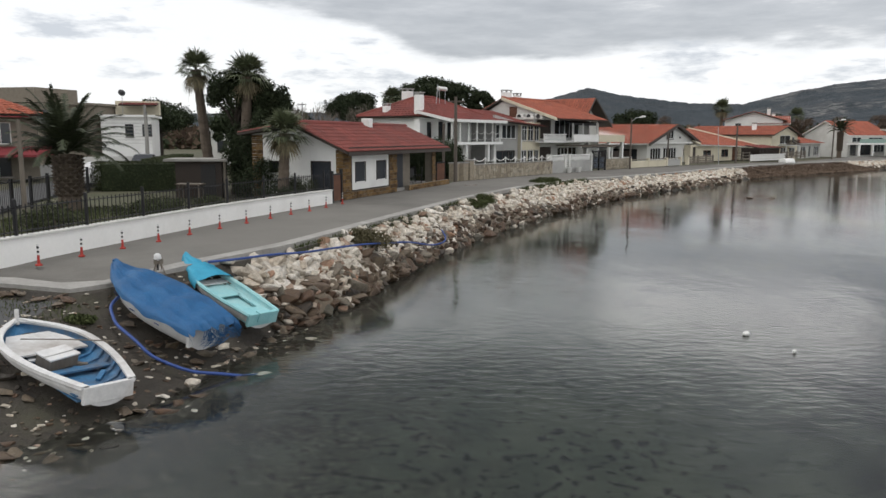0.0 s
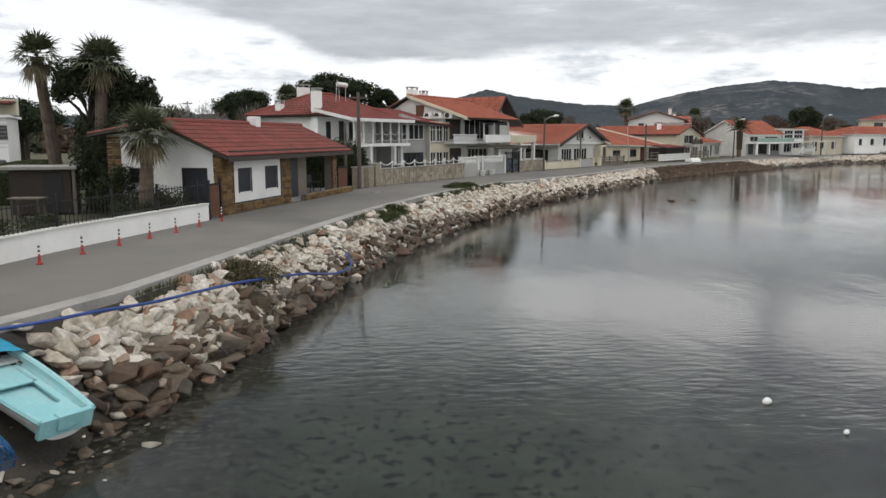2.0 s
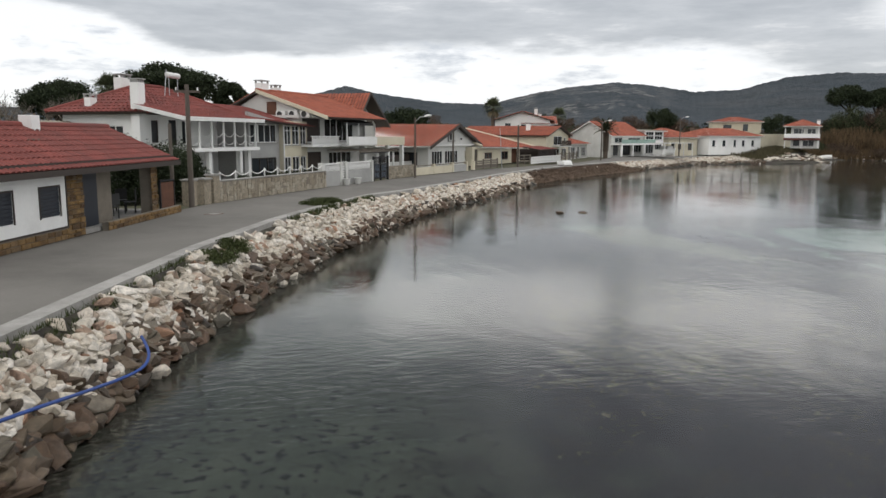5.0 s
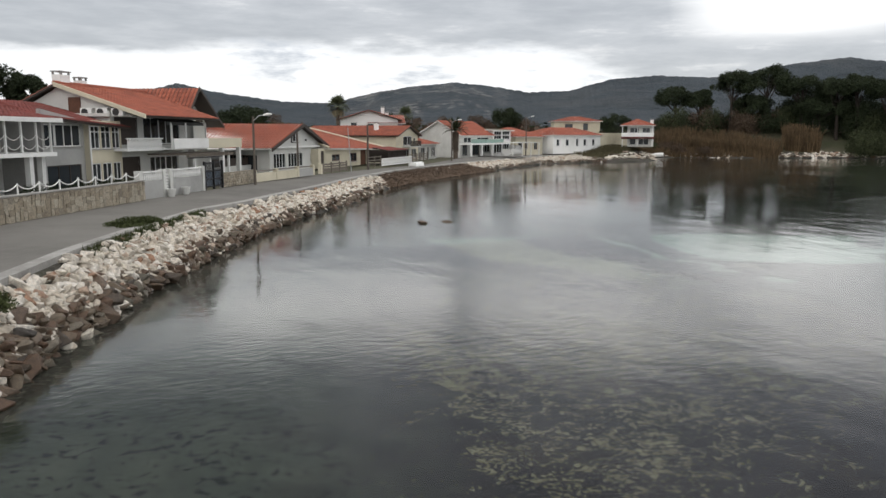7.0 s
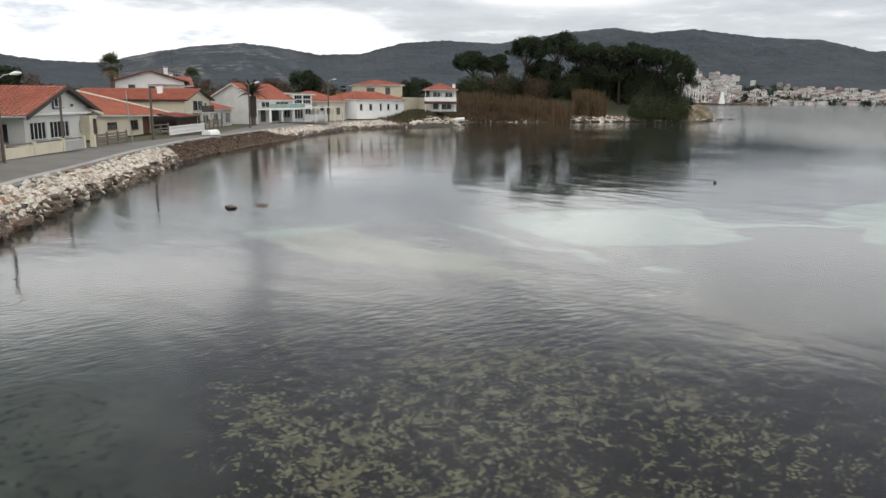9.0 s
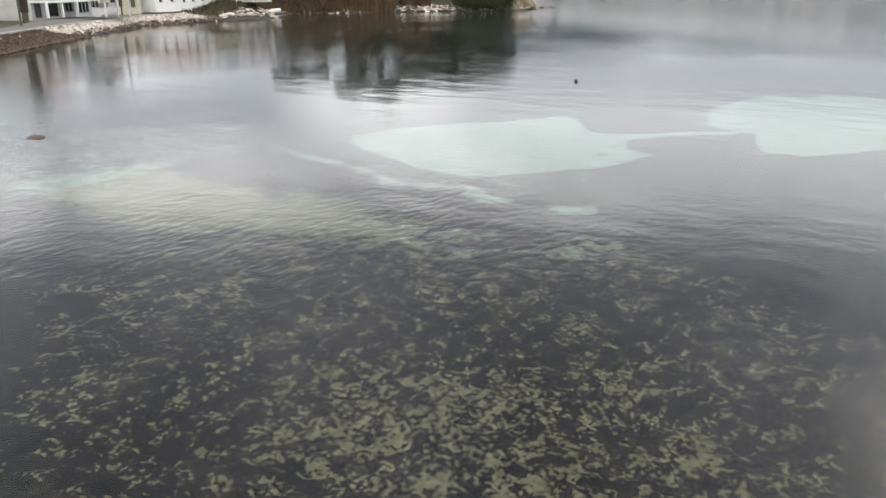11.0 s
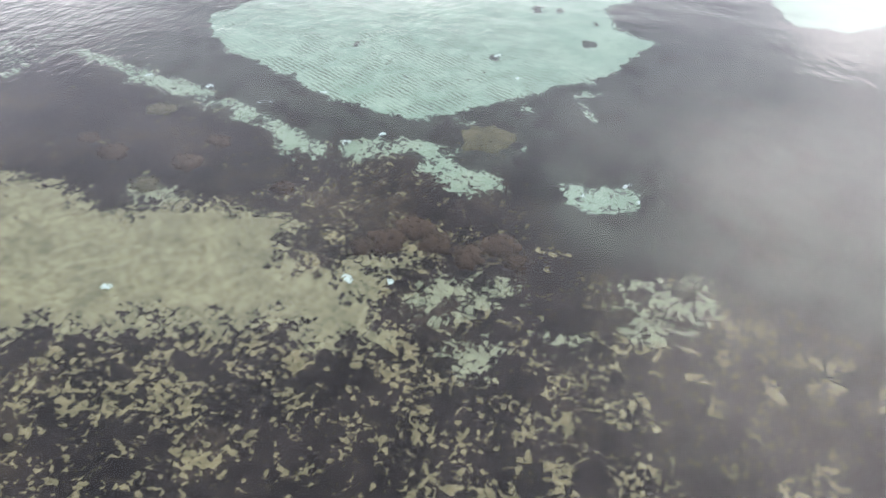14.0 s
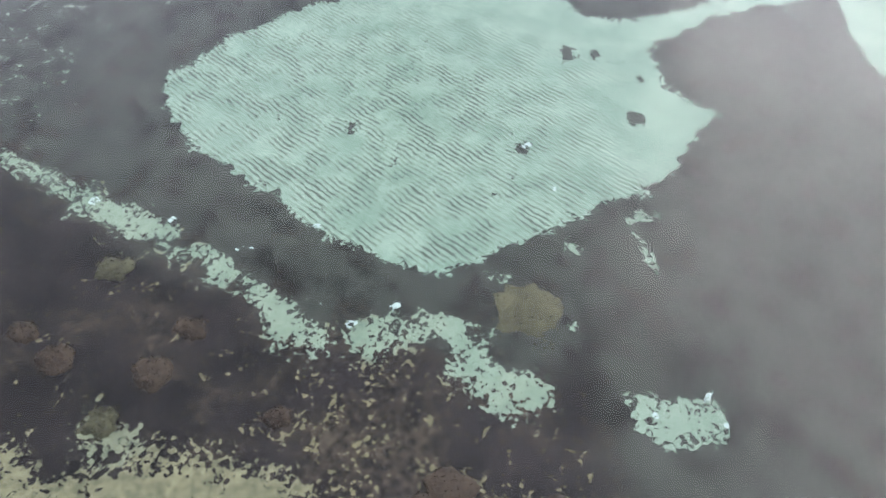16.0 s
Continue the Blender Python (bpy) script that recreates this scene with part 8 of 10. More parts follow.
for k, (x, y, r, hh) in enumerate(((-38, 95, 4, 7), (-30, 104, 4.5, 7.5), (-23, 99, 3.5, 6.5), (-52, 80, 4, 7), (-20, 70, 2.2, 4.8), (-24.5, 88, 2.6, 6.2), (-44, 110, 5, 7.5), (12, 118, 4, 7.4), (20, 122, 4, 7.0), (28, 126, 3.6, 7.2), (36, 142, 4, 7.5), (55, 142, 4, 7), (63, 146, 4.5, 8.0), (72, 150, 4.5, 8), (82, 155, 5, 8.5), (86, 150, 3.4, 8.6), (124, 160, 4, 8.5), (112, 180, 5, 8.6))):
    if k in (9, 11, 15, 16) or y < 112:
        tree(x, y, 1.6, hh, r, hh * 0.33, "dark round tree behind the seafront houses", 100 + k, n=7000, size=0.17, bole=0.25, count=26, share=0.3)
    else:
        tree(x, y, 1.6, hh * 0.86, r * 0.8, hh * 0.3, "brown leafless winter tree behind the seafront houses", 100 + k, leaf=M_BROWNBUSH, n=4200, size=0.13, bole=0.2, count=22, share=0.3)
t = thing("tree", pose(-29.5, 56, 1.5), "slim dark cypress beyond the street", "tree")
part("trunk", Shape().tube([(0, 0, -0.3), (0, 0, 3)], [0.15, 0.08], 6), M_BARK, t)
part("crown", quads("crown", cloud([(0, 0, 1.2 + 0.7 * k, 0.62 - 0.07 * k, 0.62 - 0.07 * k, 0.75) for k in range(8)], 6000, 0.07, 9), M_LEAFDARK), None, t)
fan_palm(41.5, 125.6, 1.6, 7.4, (0.2, 0.1), "tall fan palm by the blue house", 45, 1.7, 0.24)
fan_palm(63.0, 148.0, 1.6, 6.8, (0.0, 0.1), "far fan palm behind the roofs", 46, 1.8, 0.24, skirt=False)
date_palm(56.5, 116.8, 1.6, 3.9, "date palm with drooping fronds on the seafront", 47, 2.2, 0.4, 40)

# promontory wood: umbrella pines, reeds, scrub
K9, C9 = 1.235, (5.24, 25.7)
for k, (x, y, top, rx, rz) in enumerate(((119.0, 136.8, 14.6, 4.0, 2.6), (121.5, 133.0, 14.0, 3.2, 2.4), (125.4, 128.6, 17.4, 4.6, 2.6), (129.6, 123.8, 18.3, 4.4, 3.0), (133.5, 118.5, 16.4, 4.6, 2.6), (137.4, 113.6, 15.6, 4.6, 2.4), (139.6, 111.0, 16.2, 4.2, 2.4), (141.8, 106.6, 15.2, 4.6, 2.2), (141.6, 102.6, 12.8, 3.4, 3.6), (127.5, 126.0, 13.0, 4.0, 2.4), (135.5, 116.0, 12.6, 4.4, 2.6))):
    px, py = C9[0] + (x - C9[0]) * K9, C9[1] + (y - C9[1]) * K9
    top = 5.09 + (top - 5.09) * K9
    z0, _ = land_height(np.array([px]), np.array([py]))
    z0 = float(z0[0])
    tree(px, py, z0, top - z0, rx * K9, rz * K9, "tall dark umbrella pine on the headland", 140 + k, n=13000, size=0.2, lean=(0.8 * math.sin(k), 0.5 * math.cos(k)), bole=0.32, count=34, share=0.28, group="headland pines")


def reeds(name, outline, n, h0, h1, mat, label, seed, base=0.0, width=0.05, lean=0.25):
    """Dense upright stems within a quadrilateral outline (a, b along the front, then depth)."""
    rng = np.random.RandomState(seed)
    a, b, depth = np.array(outline[0], float), np.array(outline[1], float), outline[2]
    d = (b - a) / np.linalg.norm(b - a)
    nrm = np.array([-d[1], d[0]])
    u, v = rng.rand(n), rng.rand(n) ** 1.3
    p = a + np.outer(u, b - a) + np.outer(v * depth, nrm)
    z, _ = land_height(p[:, 0], p[:, 1])
    hh = rng.uniform(h0, h1, n) * (0.75 + 0.5 * vnoise(p[:, 0], p[:, 1], 0.25, 2, seed))
    l = rng.normal(0, lean, (n, 2))
    w = width * rng.uniform(0.6, 1.6, n)
    ang = rng.uniform(0, math.pi, n)
    dx, dy = np.cos(ang) * w, np.sin(ang) * w
    q = np.zeros((n, 4, 3))
    for i, (sx, t) in enumerate(((-1, 0), (1, 0), (0.25, 1), (-0.25, 1))):
        q[:, i, 0] = p[:, 0] + sx * dx + t * l[:, 0] * hh * 0.5
        q[:, i, 1] = p[:, 1] + sx * dy + t * l[:, 1] * hh * 0.5
        q[:, i, 2] = z + base + t * hh
    ob = part(name, quads(name, q, mat), None, None)
    return tagged(ob, label, "reeds", kind="stuff")


def out9(x, y, k=1.0):
    return (C9[0] + (x - C9[0]) * K9 * k, C9[1] + (y - C9[1]) * K9 * k)


reeds("reeds", (out9(107.0, 131.5), out9(118.5, 111.6), 9), 11000, 1.0, 3.3, M_REED, "tall dry brown reeds behind the shore", 3, width=0.09)
reeds("reed_clump", (out9(124.6, 114.6), out9(128.6, 110.6), 6), 4000, 2.4, 5.0, M_REED, "tall pale dry reed clump on the headland", 4, width=0.09)
reeds("scrub_grass", ((121, 152), (141, 137.5), 5), 4000, 0.6, 1.4, M_REED, "dry shore grass below the reeds", 5, width=0.06)
reeds("bank_grass", ((95, 131.6), (115, 139.0), 6), 6000, 0.2, 0.6, M_DRYTUFT, "rough dry grass bank by the bay", 6, width=0.06)
for k in range(40):
    rng = random.Random(300 + k)
    f = k / 39
    x, y = out9(112 + 29 * f, 134 - 29.5 * f, 1.02 + 0.05 * rng.random())
    z0 = float(land_height(np.array([x]), np.array([y]))[0][0])
    big = f > 0.55
    bush("shrub", x, y, z0, rng.uniform(3, 5), rng.uniform(2.4, 4), rng.uniform(5.5, 9.5) if big else rng.uniform(3.0, 5.5), "dense wild scrub under the headland pines", 300 + k,
         (M_LEAFDARK if k % 3 else M_LEAFMID) if big or k % 2 else M_BROWNBUSH, 5000, 0.17)
for k in range(16):
    rng = random.Random(470 + k)
    x, y = out9(107.5 + 0.75 * k, 129.6 - 1.28 * k, 1.0)
    x, y = x - 2.4 + rng.uniform(-1.2, 1.2), y - 1.0 + rng.uniform(-1.0, 1.0)
    z0, d0 = land_height(np.array([x]), np.array([y]))
    if d0[0] > 1.0:
        bush("shrub", x, y, float(z0[0]) - 0.2, rng.uniform(1.6, 3.0), rng.uniform(1.4, 2.2), rng.uniform(1.0, 2.4), "brown winter scrub before the reeds", 470 + k, M_BROWNBUSH if k % 4 else M_LEAFMID, 2600, 0.12)
for k in range(9):
    rng = random.Random(400 + k)
    x, y = out9(133.5 + 0.9 * k, 106.2 - 0.55 * k, 1.0)
    z0 = float(land_height(np.array([x]), np.array([y]))[0][0])
    bush("shrub", x, y, z0 - 0.3, rng.uniform(2.4, 3.6), rng.uniform(2, 3), rng.uniform(2.2, 5.0), "green shrub on the headland's slope", 400 + k, M_LEAFMID, 4500, 0.15)
for k, (x, y, h) in enumerate(((172, 134.5, 8.5), (176.5, 134, 8.5), (181, 133.2, 8.0), (185.5, 132.6, 6.8), (189.5, 131.6, 5.2), (193, 130.6, 3.4), (196.5, 129.4, 1.9), (178, 126, 4.0), (185, 125, 3.4))):
    z0 = float(land_height(np.array([x]), np.array([y]))[0][0])
    bush("shrub", x, y, z0 - 0.4, 3.4, 3.0, h, "dense dark scrub above the headland's cliff", 450 + k, M_LEAFDARK if k % 3 else M_LEAFMID, 5000, 0.16)


def bluff():
    """Bare earth cliff at the headland's tip."""
    sh, n, k = Shape(), 60, 12
    line = [(171, 121.5), (178, 119.8), (184, 119.4), (190, 121.2), (196, 124.2), (201, 128.0)]
    for i in range(n):
        u = i / (n - 1) * (len(line) - 1)
        j = min(int(u), len(line) - 2)
        x, y = (line[j][q] * (1 - u + j) + line[j + 1][q] * (u - j) for q in (0, 1))
        top = 3.6 * math.sin(math.pi * min(1.0, 0.12 + i / n * 1.2) ** 0.8) + 0.5
        for m in range(k):
            f = m / (k - 1)
            out = (1 - f) * 1.8 + (float(vnoise(x, y + f * 6, 0.7, 3, 5.0)) - 0.5) * 2.2
            sh.v.append((x + 0.35 * out, y - out, top * f ** 0.8 + (float(vnoise(x * 1.3, f * 5, 1.0, 2, 8.0)) - 0.5) * 0.5))
        sh.v.append((x, y + 3.5, top * 0.9))
    k += 1
    for i in range(n - 1):
        for m in range(k - 1):
            q = i * k + m
            sh.f.append((q, q + k, q + k + 1, q + 1))
    lone("earth_bluff", sh, M_BLUFF, "bare yellowish earth cliff at the headland's tip", "cliff", kind="structure", smooth=True)


bluff()
# tufts among the boulders
for k, (x, y, z, rx, rz) in enumerate(((-2.3, 24.7, 0.95, 1.1, 0.55), (1.4, 36.6, 1.15, 0.6, 0.35), (6.2, 50.2, 1.45, 1.1, 0.35), (1.9, 38.0, 1.3, 0.5, 0.35), (-6.3, 15.2, 0.9, 0.28, 0.14))):
    bush("grass_tuft", x, y, z, rx, rx * 0.7, rz, "dark green tuft of coarse plants among the boulders", 500 + k, M_GRASSY if k != 0 else M_DRYTUFT, 9000 if rx > 0.8 else 2600, 0.034, "grass tuft", up=1.2)
reeds("lawn_grass", ((-9.9, 17), (-7.0, 31), 8), 16000, 0.05, 0.16, M_GRASSY, "thin garden lawn behind the white wall", 9, width=0.012, lean=0.5)


reeds("verge_grass", ((9.5, 55.9), (4.0, 44.5), 0.5), 3500, 0.05, 0.22, M_GRASSY, "low green weeds along the road edge", 15, base=0.05, width=0.012, lean=0.6)
reeds("verge_grass", ((0.9, 36.6), (-3.6, 21.2), 0.35), 2600, 0.04, 0.16, M_GRASSY, "thin weeds along the road edge", 16, base=0.05, width=0.010, lean=0.6)
reeds("slip_grass", ((-6.4, 15.6), (-8.6, 15.9), 0.9), 500, 0.03, 0.08, M_GRASSY, "short weeds on the boat slip", 17, base=0.0, width=0.010, lean=0.6)


def town_trees():
    rng = random.Random(91)
    blobs = []
    for _ in range(380):
        a, up = rng.uniform(-84, -58), rng.random() ** 1.3
        r = 1060 + 260 * up
        s = rng.uniform(3, 8)
        blobs.append((6 - r * math.sin(radians(a)), 28 + r * math.cos(radians(a)), 1.5 + 44 * up * (0.4 + 0.6 * math.exp(-((a + 60) / 7) ** 2)), s * 1.6, s * 1.6, s * 0.7))
    ob = part("town_trees", quads("town_trees", cloud(blobs, 60 * len(blobs), 1.3, 92, 0.7, 0.4), M_LEAFDARK), None, None)
    tagged(ob, "dark trees scattered between the far town's houses", "trees", kind="stuff")


town_trees()


def far_woods():
    """Belt of low trees and scrub between the seafront and the hills."""
    rng = random.Random(77)
    sets = {0: [], 1: [], 2: []}
    for _ in range(1500):
        a = rng.uniform(-54, 40)
        r = 165 + 520 * rng.random() ** 1.4
        if a > -30 and a < 0 and r < 190:
            r += 40
        x, y = -r * math.sin(radians(a)), r * math.cos(radians(a))
        if a < -36 and r < 230 + (a + 36) * -2:
            continue
        s = rng.uniform(1.8, 4.0) * (1 + r / 900)
        kind = 0 if rng.random() < 0.32 else (1 if rng.random() < 0.7 else 2)
        sets[kind].append((x, y, 1.4 + s * 0.5, s * rng.uniform(0.8, 1.3), s * rng.uniform(0.8, 1.3), s * rng.uniform(0.7, 1.15)))
    t = thing("far_woods", pose(0, 0, 0), "distant belt of dark trees and brown winter scrub", "woods", kind="stuff")
    for k, (mat, nm) in enumerate(((M_LEAFDARK, "evergreens"), (M_BROWNBUSH, "winter_scrub"), (M_LEAFMID, "shrubs"))):
        part(nm, quads(nm, cloud(sets[k], 90 * len(sets[k]), 0.7, 70 + k, 0.7, 0.4), mat), None, t)


far_woods()


# ---------------------------------------------------------------- boats
def hull_parts(t, L, B, depth, tw, rise, hull_mat, inner_mat, rim_mat, floor=0.16, peak=0.42, full=2.3):
    """Open boat along +x, stern at 0, gunwale near z = depth. Returns sheer points of both sides."""
    n, m = 17, 7

    def half(s):
        if s < peak:
            return B / 2 * (tw + (1 - tw) * math.sin(math.pi / 2 * s / peak))
        return B / 2 * max(0.015, 1 - ((s - peak) / (1 - peak)) ** full)

    def sheer(s):
        return depth + rise * max(0, s - 0.3) ** 2 / 0.49

    def keel(s):
        return 0.02 + (0.75 * depth) * max(0, (s - 0.72) / 0.28) ** 2.2

    def shell(scale, lift):
        rows = []
        for i in range(n):
            s = i / (n - 1)
            b, z1, z0 = half(s) * scale, sheer(s), keel(s) + lift
            rows.append([(s * L, b * math.sin(math.pi / 2 * k / (m - 1)) ** 0.75, z0 + (z1 - z0) * (1 - math.cos(math.pi / 2 * k / (m - 1))) ** 0.9) for k in range(m)])
        sh = Shape()
        for sg in (1, -1):
            base = len(sh.v)
            for r in rows:
                sh.v += [(x, sg * y, z) for x, y, z in r]
            for i in range(n - 1):
                for k in range(m - 1):
                    a = base + i * m + k
                    sh.f.append((a, a + 1, a + m + 1, a + m) if sg > 0 else (a + m, a + m + 1, a + 1, a))
        sh.weld = True
        return sh, rows

    outer, rows = shell(1.0, 0.0)
    st = rows[0]
    ring = [(x, y, z) for x, y, z in st] + [(x, -y, z) for x, y, z in reversed(st[1:])]
    outer.add(ring, [tuple(range(len(ring)))])
    part("hull", outer, hull_mat, t, smooth=False)
    inner, _ = shell(0.93, 0.05)
    part("lining", inner, inner_mat, t)
    for sg in (1, -1):
        part("gunwale", Shape().tube([(r[-1][0], sg * r[-1][1] * 0.985, r[-1][2] + 0.01) for r in rows], 0.045, 6), rim_mat, t)
    part("transom", Shape().box(-0.02, -half(0) * 1.0, depth * 0.3, 0.06, half(0) * 1.0, depth + 0.03), rim_mat, t, bevel=0.01)
    return half, sheer, keel


def between(a, b, roll=0.0):
    """Pose with x running from a to b."""
    a, b = Vector(a), Vector(b)
    x = (b - a).normalized()
    y = Vector((0, 0, 1)).cross(x).normalized()
    z = x.cross(y)
    m = Matrix((x, y, z)).transposed().to_4x4()
    return Matrix.Translation(a) @ m @ pose(0, 0, 0, roll)


def rowing_boat():
    L = 3.42
    t = thing("rowing_boat", between((-4.52, 12.5, 0.26), (-7.3, 14.6, 0.70), 3), "worn white rowing boat with blue inside, pulled up on the slip", "boat")
    half, sheer, keel = hull_parts(t, L, 1.5, 0.36, 0.54, 0.06, M_BOATWHITE, M_BOATBLUE, M_BOATWHITE, peak=0.55, full=2.5)
    # broad rim
    for sg in (1, -1):
        rim = Shape()
        for i in range(17):
            s = i / 16
            b, z = half(s), sheer(s)
            rim.v += [(s * L, sg * (b + 0.035), z + 0.02), (s * L, sg * max(0.0, b - 0.09), z + 0.02), (s * L, sg * (b + 0.035), z + 0.06), (s * L, sg * max(0.0, b - 0.09), z + 0.06)]
        for i in range(16):
            k = 4 * i
            rim.f += [(k + 2, k + 3, k + 7, k + 6), (k, k + 2, k + 6, k + 4), (k + 1, k + 5, k + 7, k + 3), (k, k + 4, k + 5, k + 1)]
        part("rim", rim, M_BOATWHITE, t)
    deck = Shape()
    pts = [(s * L, half(s) * 0.8) for s in (0.56, 0.66, 0.76, 0.86)]
    poly = [(x, y) for x, y in pts] + [(x, -y) for x, y in reversed(pts)]
    deck.prism(poly, 0.28, 0.32)
    part("foredeck", deck, M_BOATWHITE, t, "flat white fore deck", bevel=0.01)
    part("floor", Shape().prism([(0.15, -0.42), (0.15, 0.42), (1.9, 0.5), (1.9, -0.5)], 0.11, 0.14), M_BOATBLUE, t)
    for k in range(6):
        x = 0.3 + 0.3 * k
        for sg in (1, -1):
            b = half(x / L) * 0.93
            part("rib", Shape().tube([(x, sg * b * 0.45, 0.14), (x, sg * b * 0.85, 0.22), (x, sg * b * 0.97, 0.36)], 0.025, 5), M_BOATBLUE, t)
    part("thwart", Shape().box(1.05, -0.6, 0.22, 1.22, 0.6, 0.25), M_BOATBLUE, t)
    part("thwart", Shape().box(0.15, -0.45, 0.2, 0.4, 0.45, 0.23), M_BOATBLUE, t)
    part("stem_post", Shape().tube([(L - 0.04, 0, 0.36), (L + 0.03, 0, 0.64)], 0.04, 6), M_BOATWHITE, t)
    m = t.matrix_world.copy()
    b = thing("wooden_crate", m @ pose(1.35, 0.08, 0.2, 0, -8, 14), "pale weathered wooden box lying in the boat", "crate")
    part("body", Shape().box(0, -0.27, 0, 0.36, 0.27, 0.2), M_WOOD, b, bevel=0.01)
    part("lid", Shape().box(-0.015, -0.285, 0.2, 0.12, 0.285, 0.225).box(0.15, -0.285, 0.2, 0.375, 0.285, 0.225), M_BOATWHITE, b)
    p = thing("plank", m @ pose(1.72, 0.1, 0.22, 0, 8, -18), "loose white painted board in the boat", "plank")
    part("board", Shape().box(0, -0.28, 0, 0.5, 0.36, 0.03), M_BOATWHITE, p, bevel=0.005)
    for k in range(6):
        rng = random.Random(k)
        d = thing("driftwood", m @ pose(0.6 + 0.22 * k, rng.uniform(-0.4, 0.4), 0.17, 0, rng.uniform(-10, 10), rng.uniform(0, 180)), "scrap of blue and grey wood on the boat's floor", "wood scrap", "scraps in the boat")
        part("piece", Shape().box(-0.16, -0.04, 0, 0.16, 0.04, 0.04), M_BOATBLUE if k % 2 else M_WOOD, d)


rowing_boat()


def covered_boat():
    L = 2.92
    t = thing("covered_boat", between((-3.96, 15.31, 0.37), (-6.55, 16.85, 1.16), -2), "white boat under a bright blue tied tarpaulin", "boat")
    half, sheer, keel = hull_parts(t, L, 1.2, 0.58, 0.72, 0.1, M_BOATWHITE, M_BOATWHITE, M_BOATWHITE)
    n, k = 44, 25
    sh = Shape()
    rng = random.Random(8)
    for i in range(n):
        s = i / (n - 1)
        x = -0.08 + s * (L + 0.16)
        ss = min(1, max(0, s))
        b, z = half(ss) + 0.07 + 0.06 * (1 - ss) ** 2, max(sheer(ss), sheer(0) + (sheer(1) - sheer(0)) * ss - 0.03)
        for j in range(k):
            a = 2 * j / (k - 1) - 1
            fold = 0.03 * math.sin(9 * s * math.pi + 2 * a) * (1 - abs(a)) + (float(vnoise(x * 1.0, a * 2.0, 3.0, 3, 4.0)) - 0.5) * 0.09
            crown = 0.15 * (1 - abs(a) ** 1.15) * (0.7 if s < 0.42 else 0.95 - 0.25 * s) * (1 - 0.12 * math.sin(5 * math.pi * s))
            if s < 0.12:
                crown *= 0.4 + 5 * s
            edge = max(0.0, abs(a) - 0.86) / 0.14
            sh.v.append((x - (0.12 * edge if s < 0.03 else 0), b * max(-1.0, min(1.0, a / 0.86)) + 0.02 * edge * (1 if a > 0 else -1), z + 0.05 + crown + fold - edge * (0.08 + 0.025 * math.sin(7 * s * 3.14 + a))))
    for i in range(n - 1):
        for j in range(k - 1):
            q = i * k + j
            sh.f.append((q, q + 1, q + k + 1, q + k))
    end = len(sh.v)
    for j in range(k):
        x, y, z = sh.v[j]
        sh.v.append((x - 0.10 - 0.05 * math.sin(j * 1.9), y * 1.03, z - 0.11 - 0.05 * math.sin(j * 1.3)))
    for j in range(k - 1):
        sh.f.append((j + 1, j, end + j, end + j + 1))
    part("tarpaulin", sh, M_TARP, t, "blue sagging tarpaulin cover", smooth=True)
    part("stem_post", Shape().tube([(L + 0.02, 0, 0.45), (L + 0.07, 0, 0.82)], 0.06, 8), M_TARP, t)
    for s in (0.25, 0.5, 0.75):
        for sg in (1, -1):
            part("lashing", Shape().tube([(s * L, sg * (half(s) + 0.09), sheer(s) - 0.12), (s * L + 0.05, sg * half(s) * 0.8, 0.3)], 0.01, 4), M_HOSE, t)
    # frayed net at the stern
    net = Shape()
    for _ in range(90):
        y, z = rng.uniform(-0.62, 0.2), rng.uniform(0.32, 0.6)
        net.tube([(-0.14, y, z), (-0.24, y + rng.uniform(-0.12, 0.12), z - 0.06), (-0.22, y + rng.uniform(-0.2, 0.2), z - 0.16)], 0.006, 4)
    part("frayed_net", net, M_TARP, t)["kind"] = "stuff"


covered_boat()


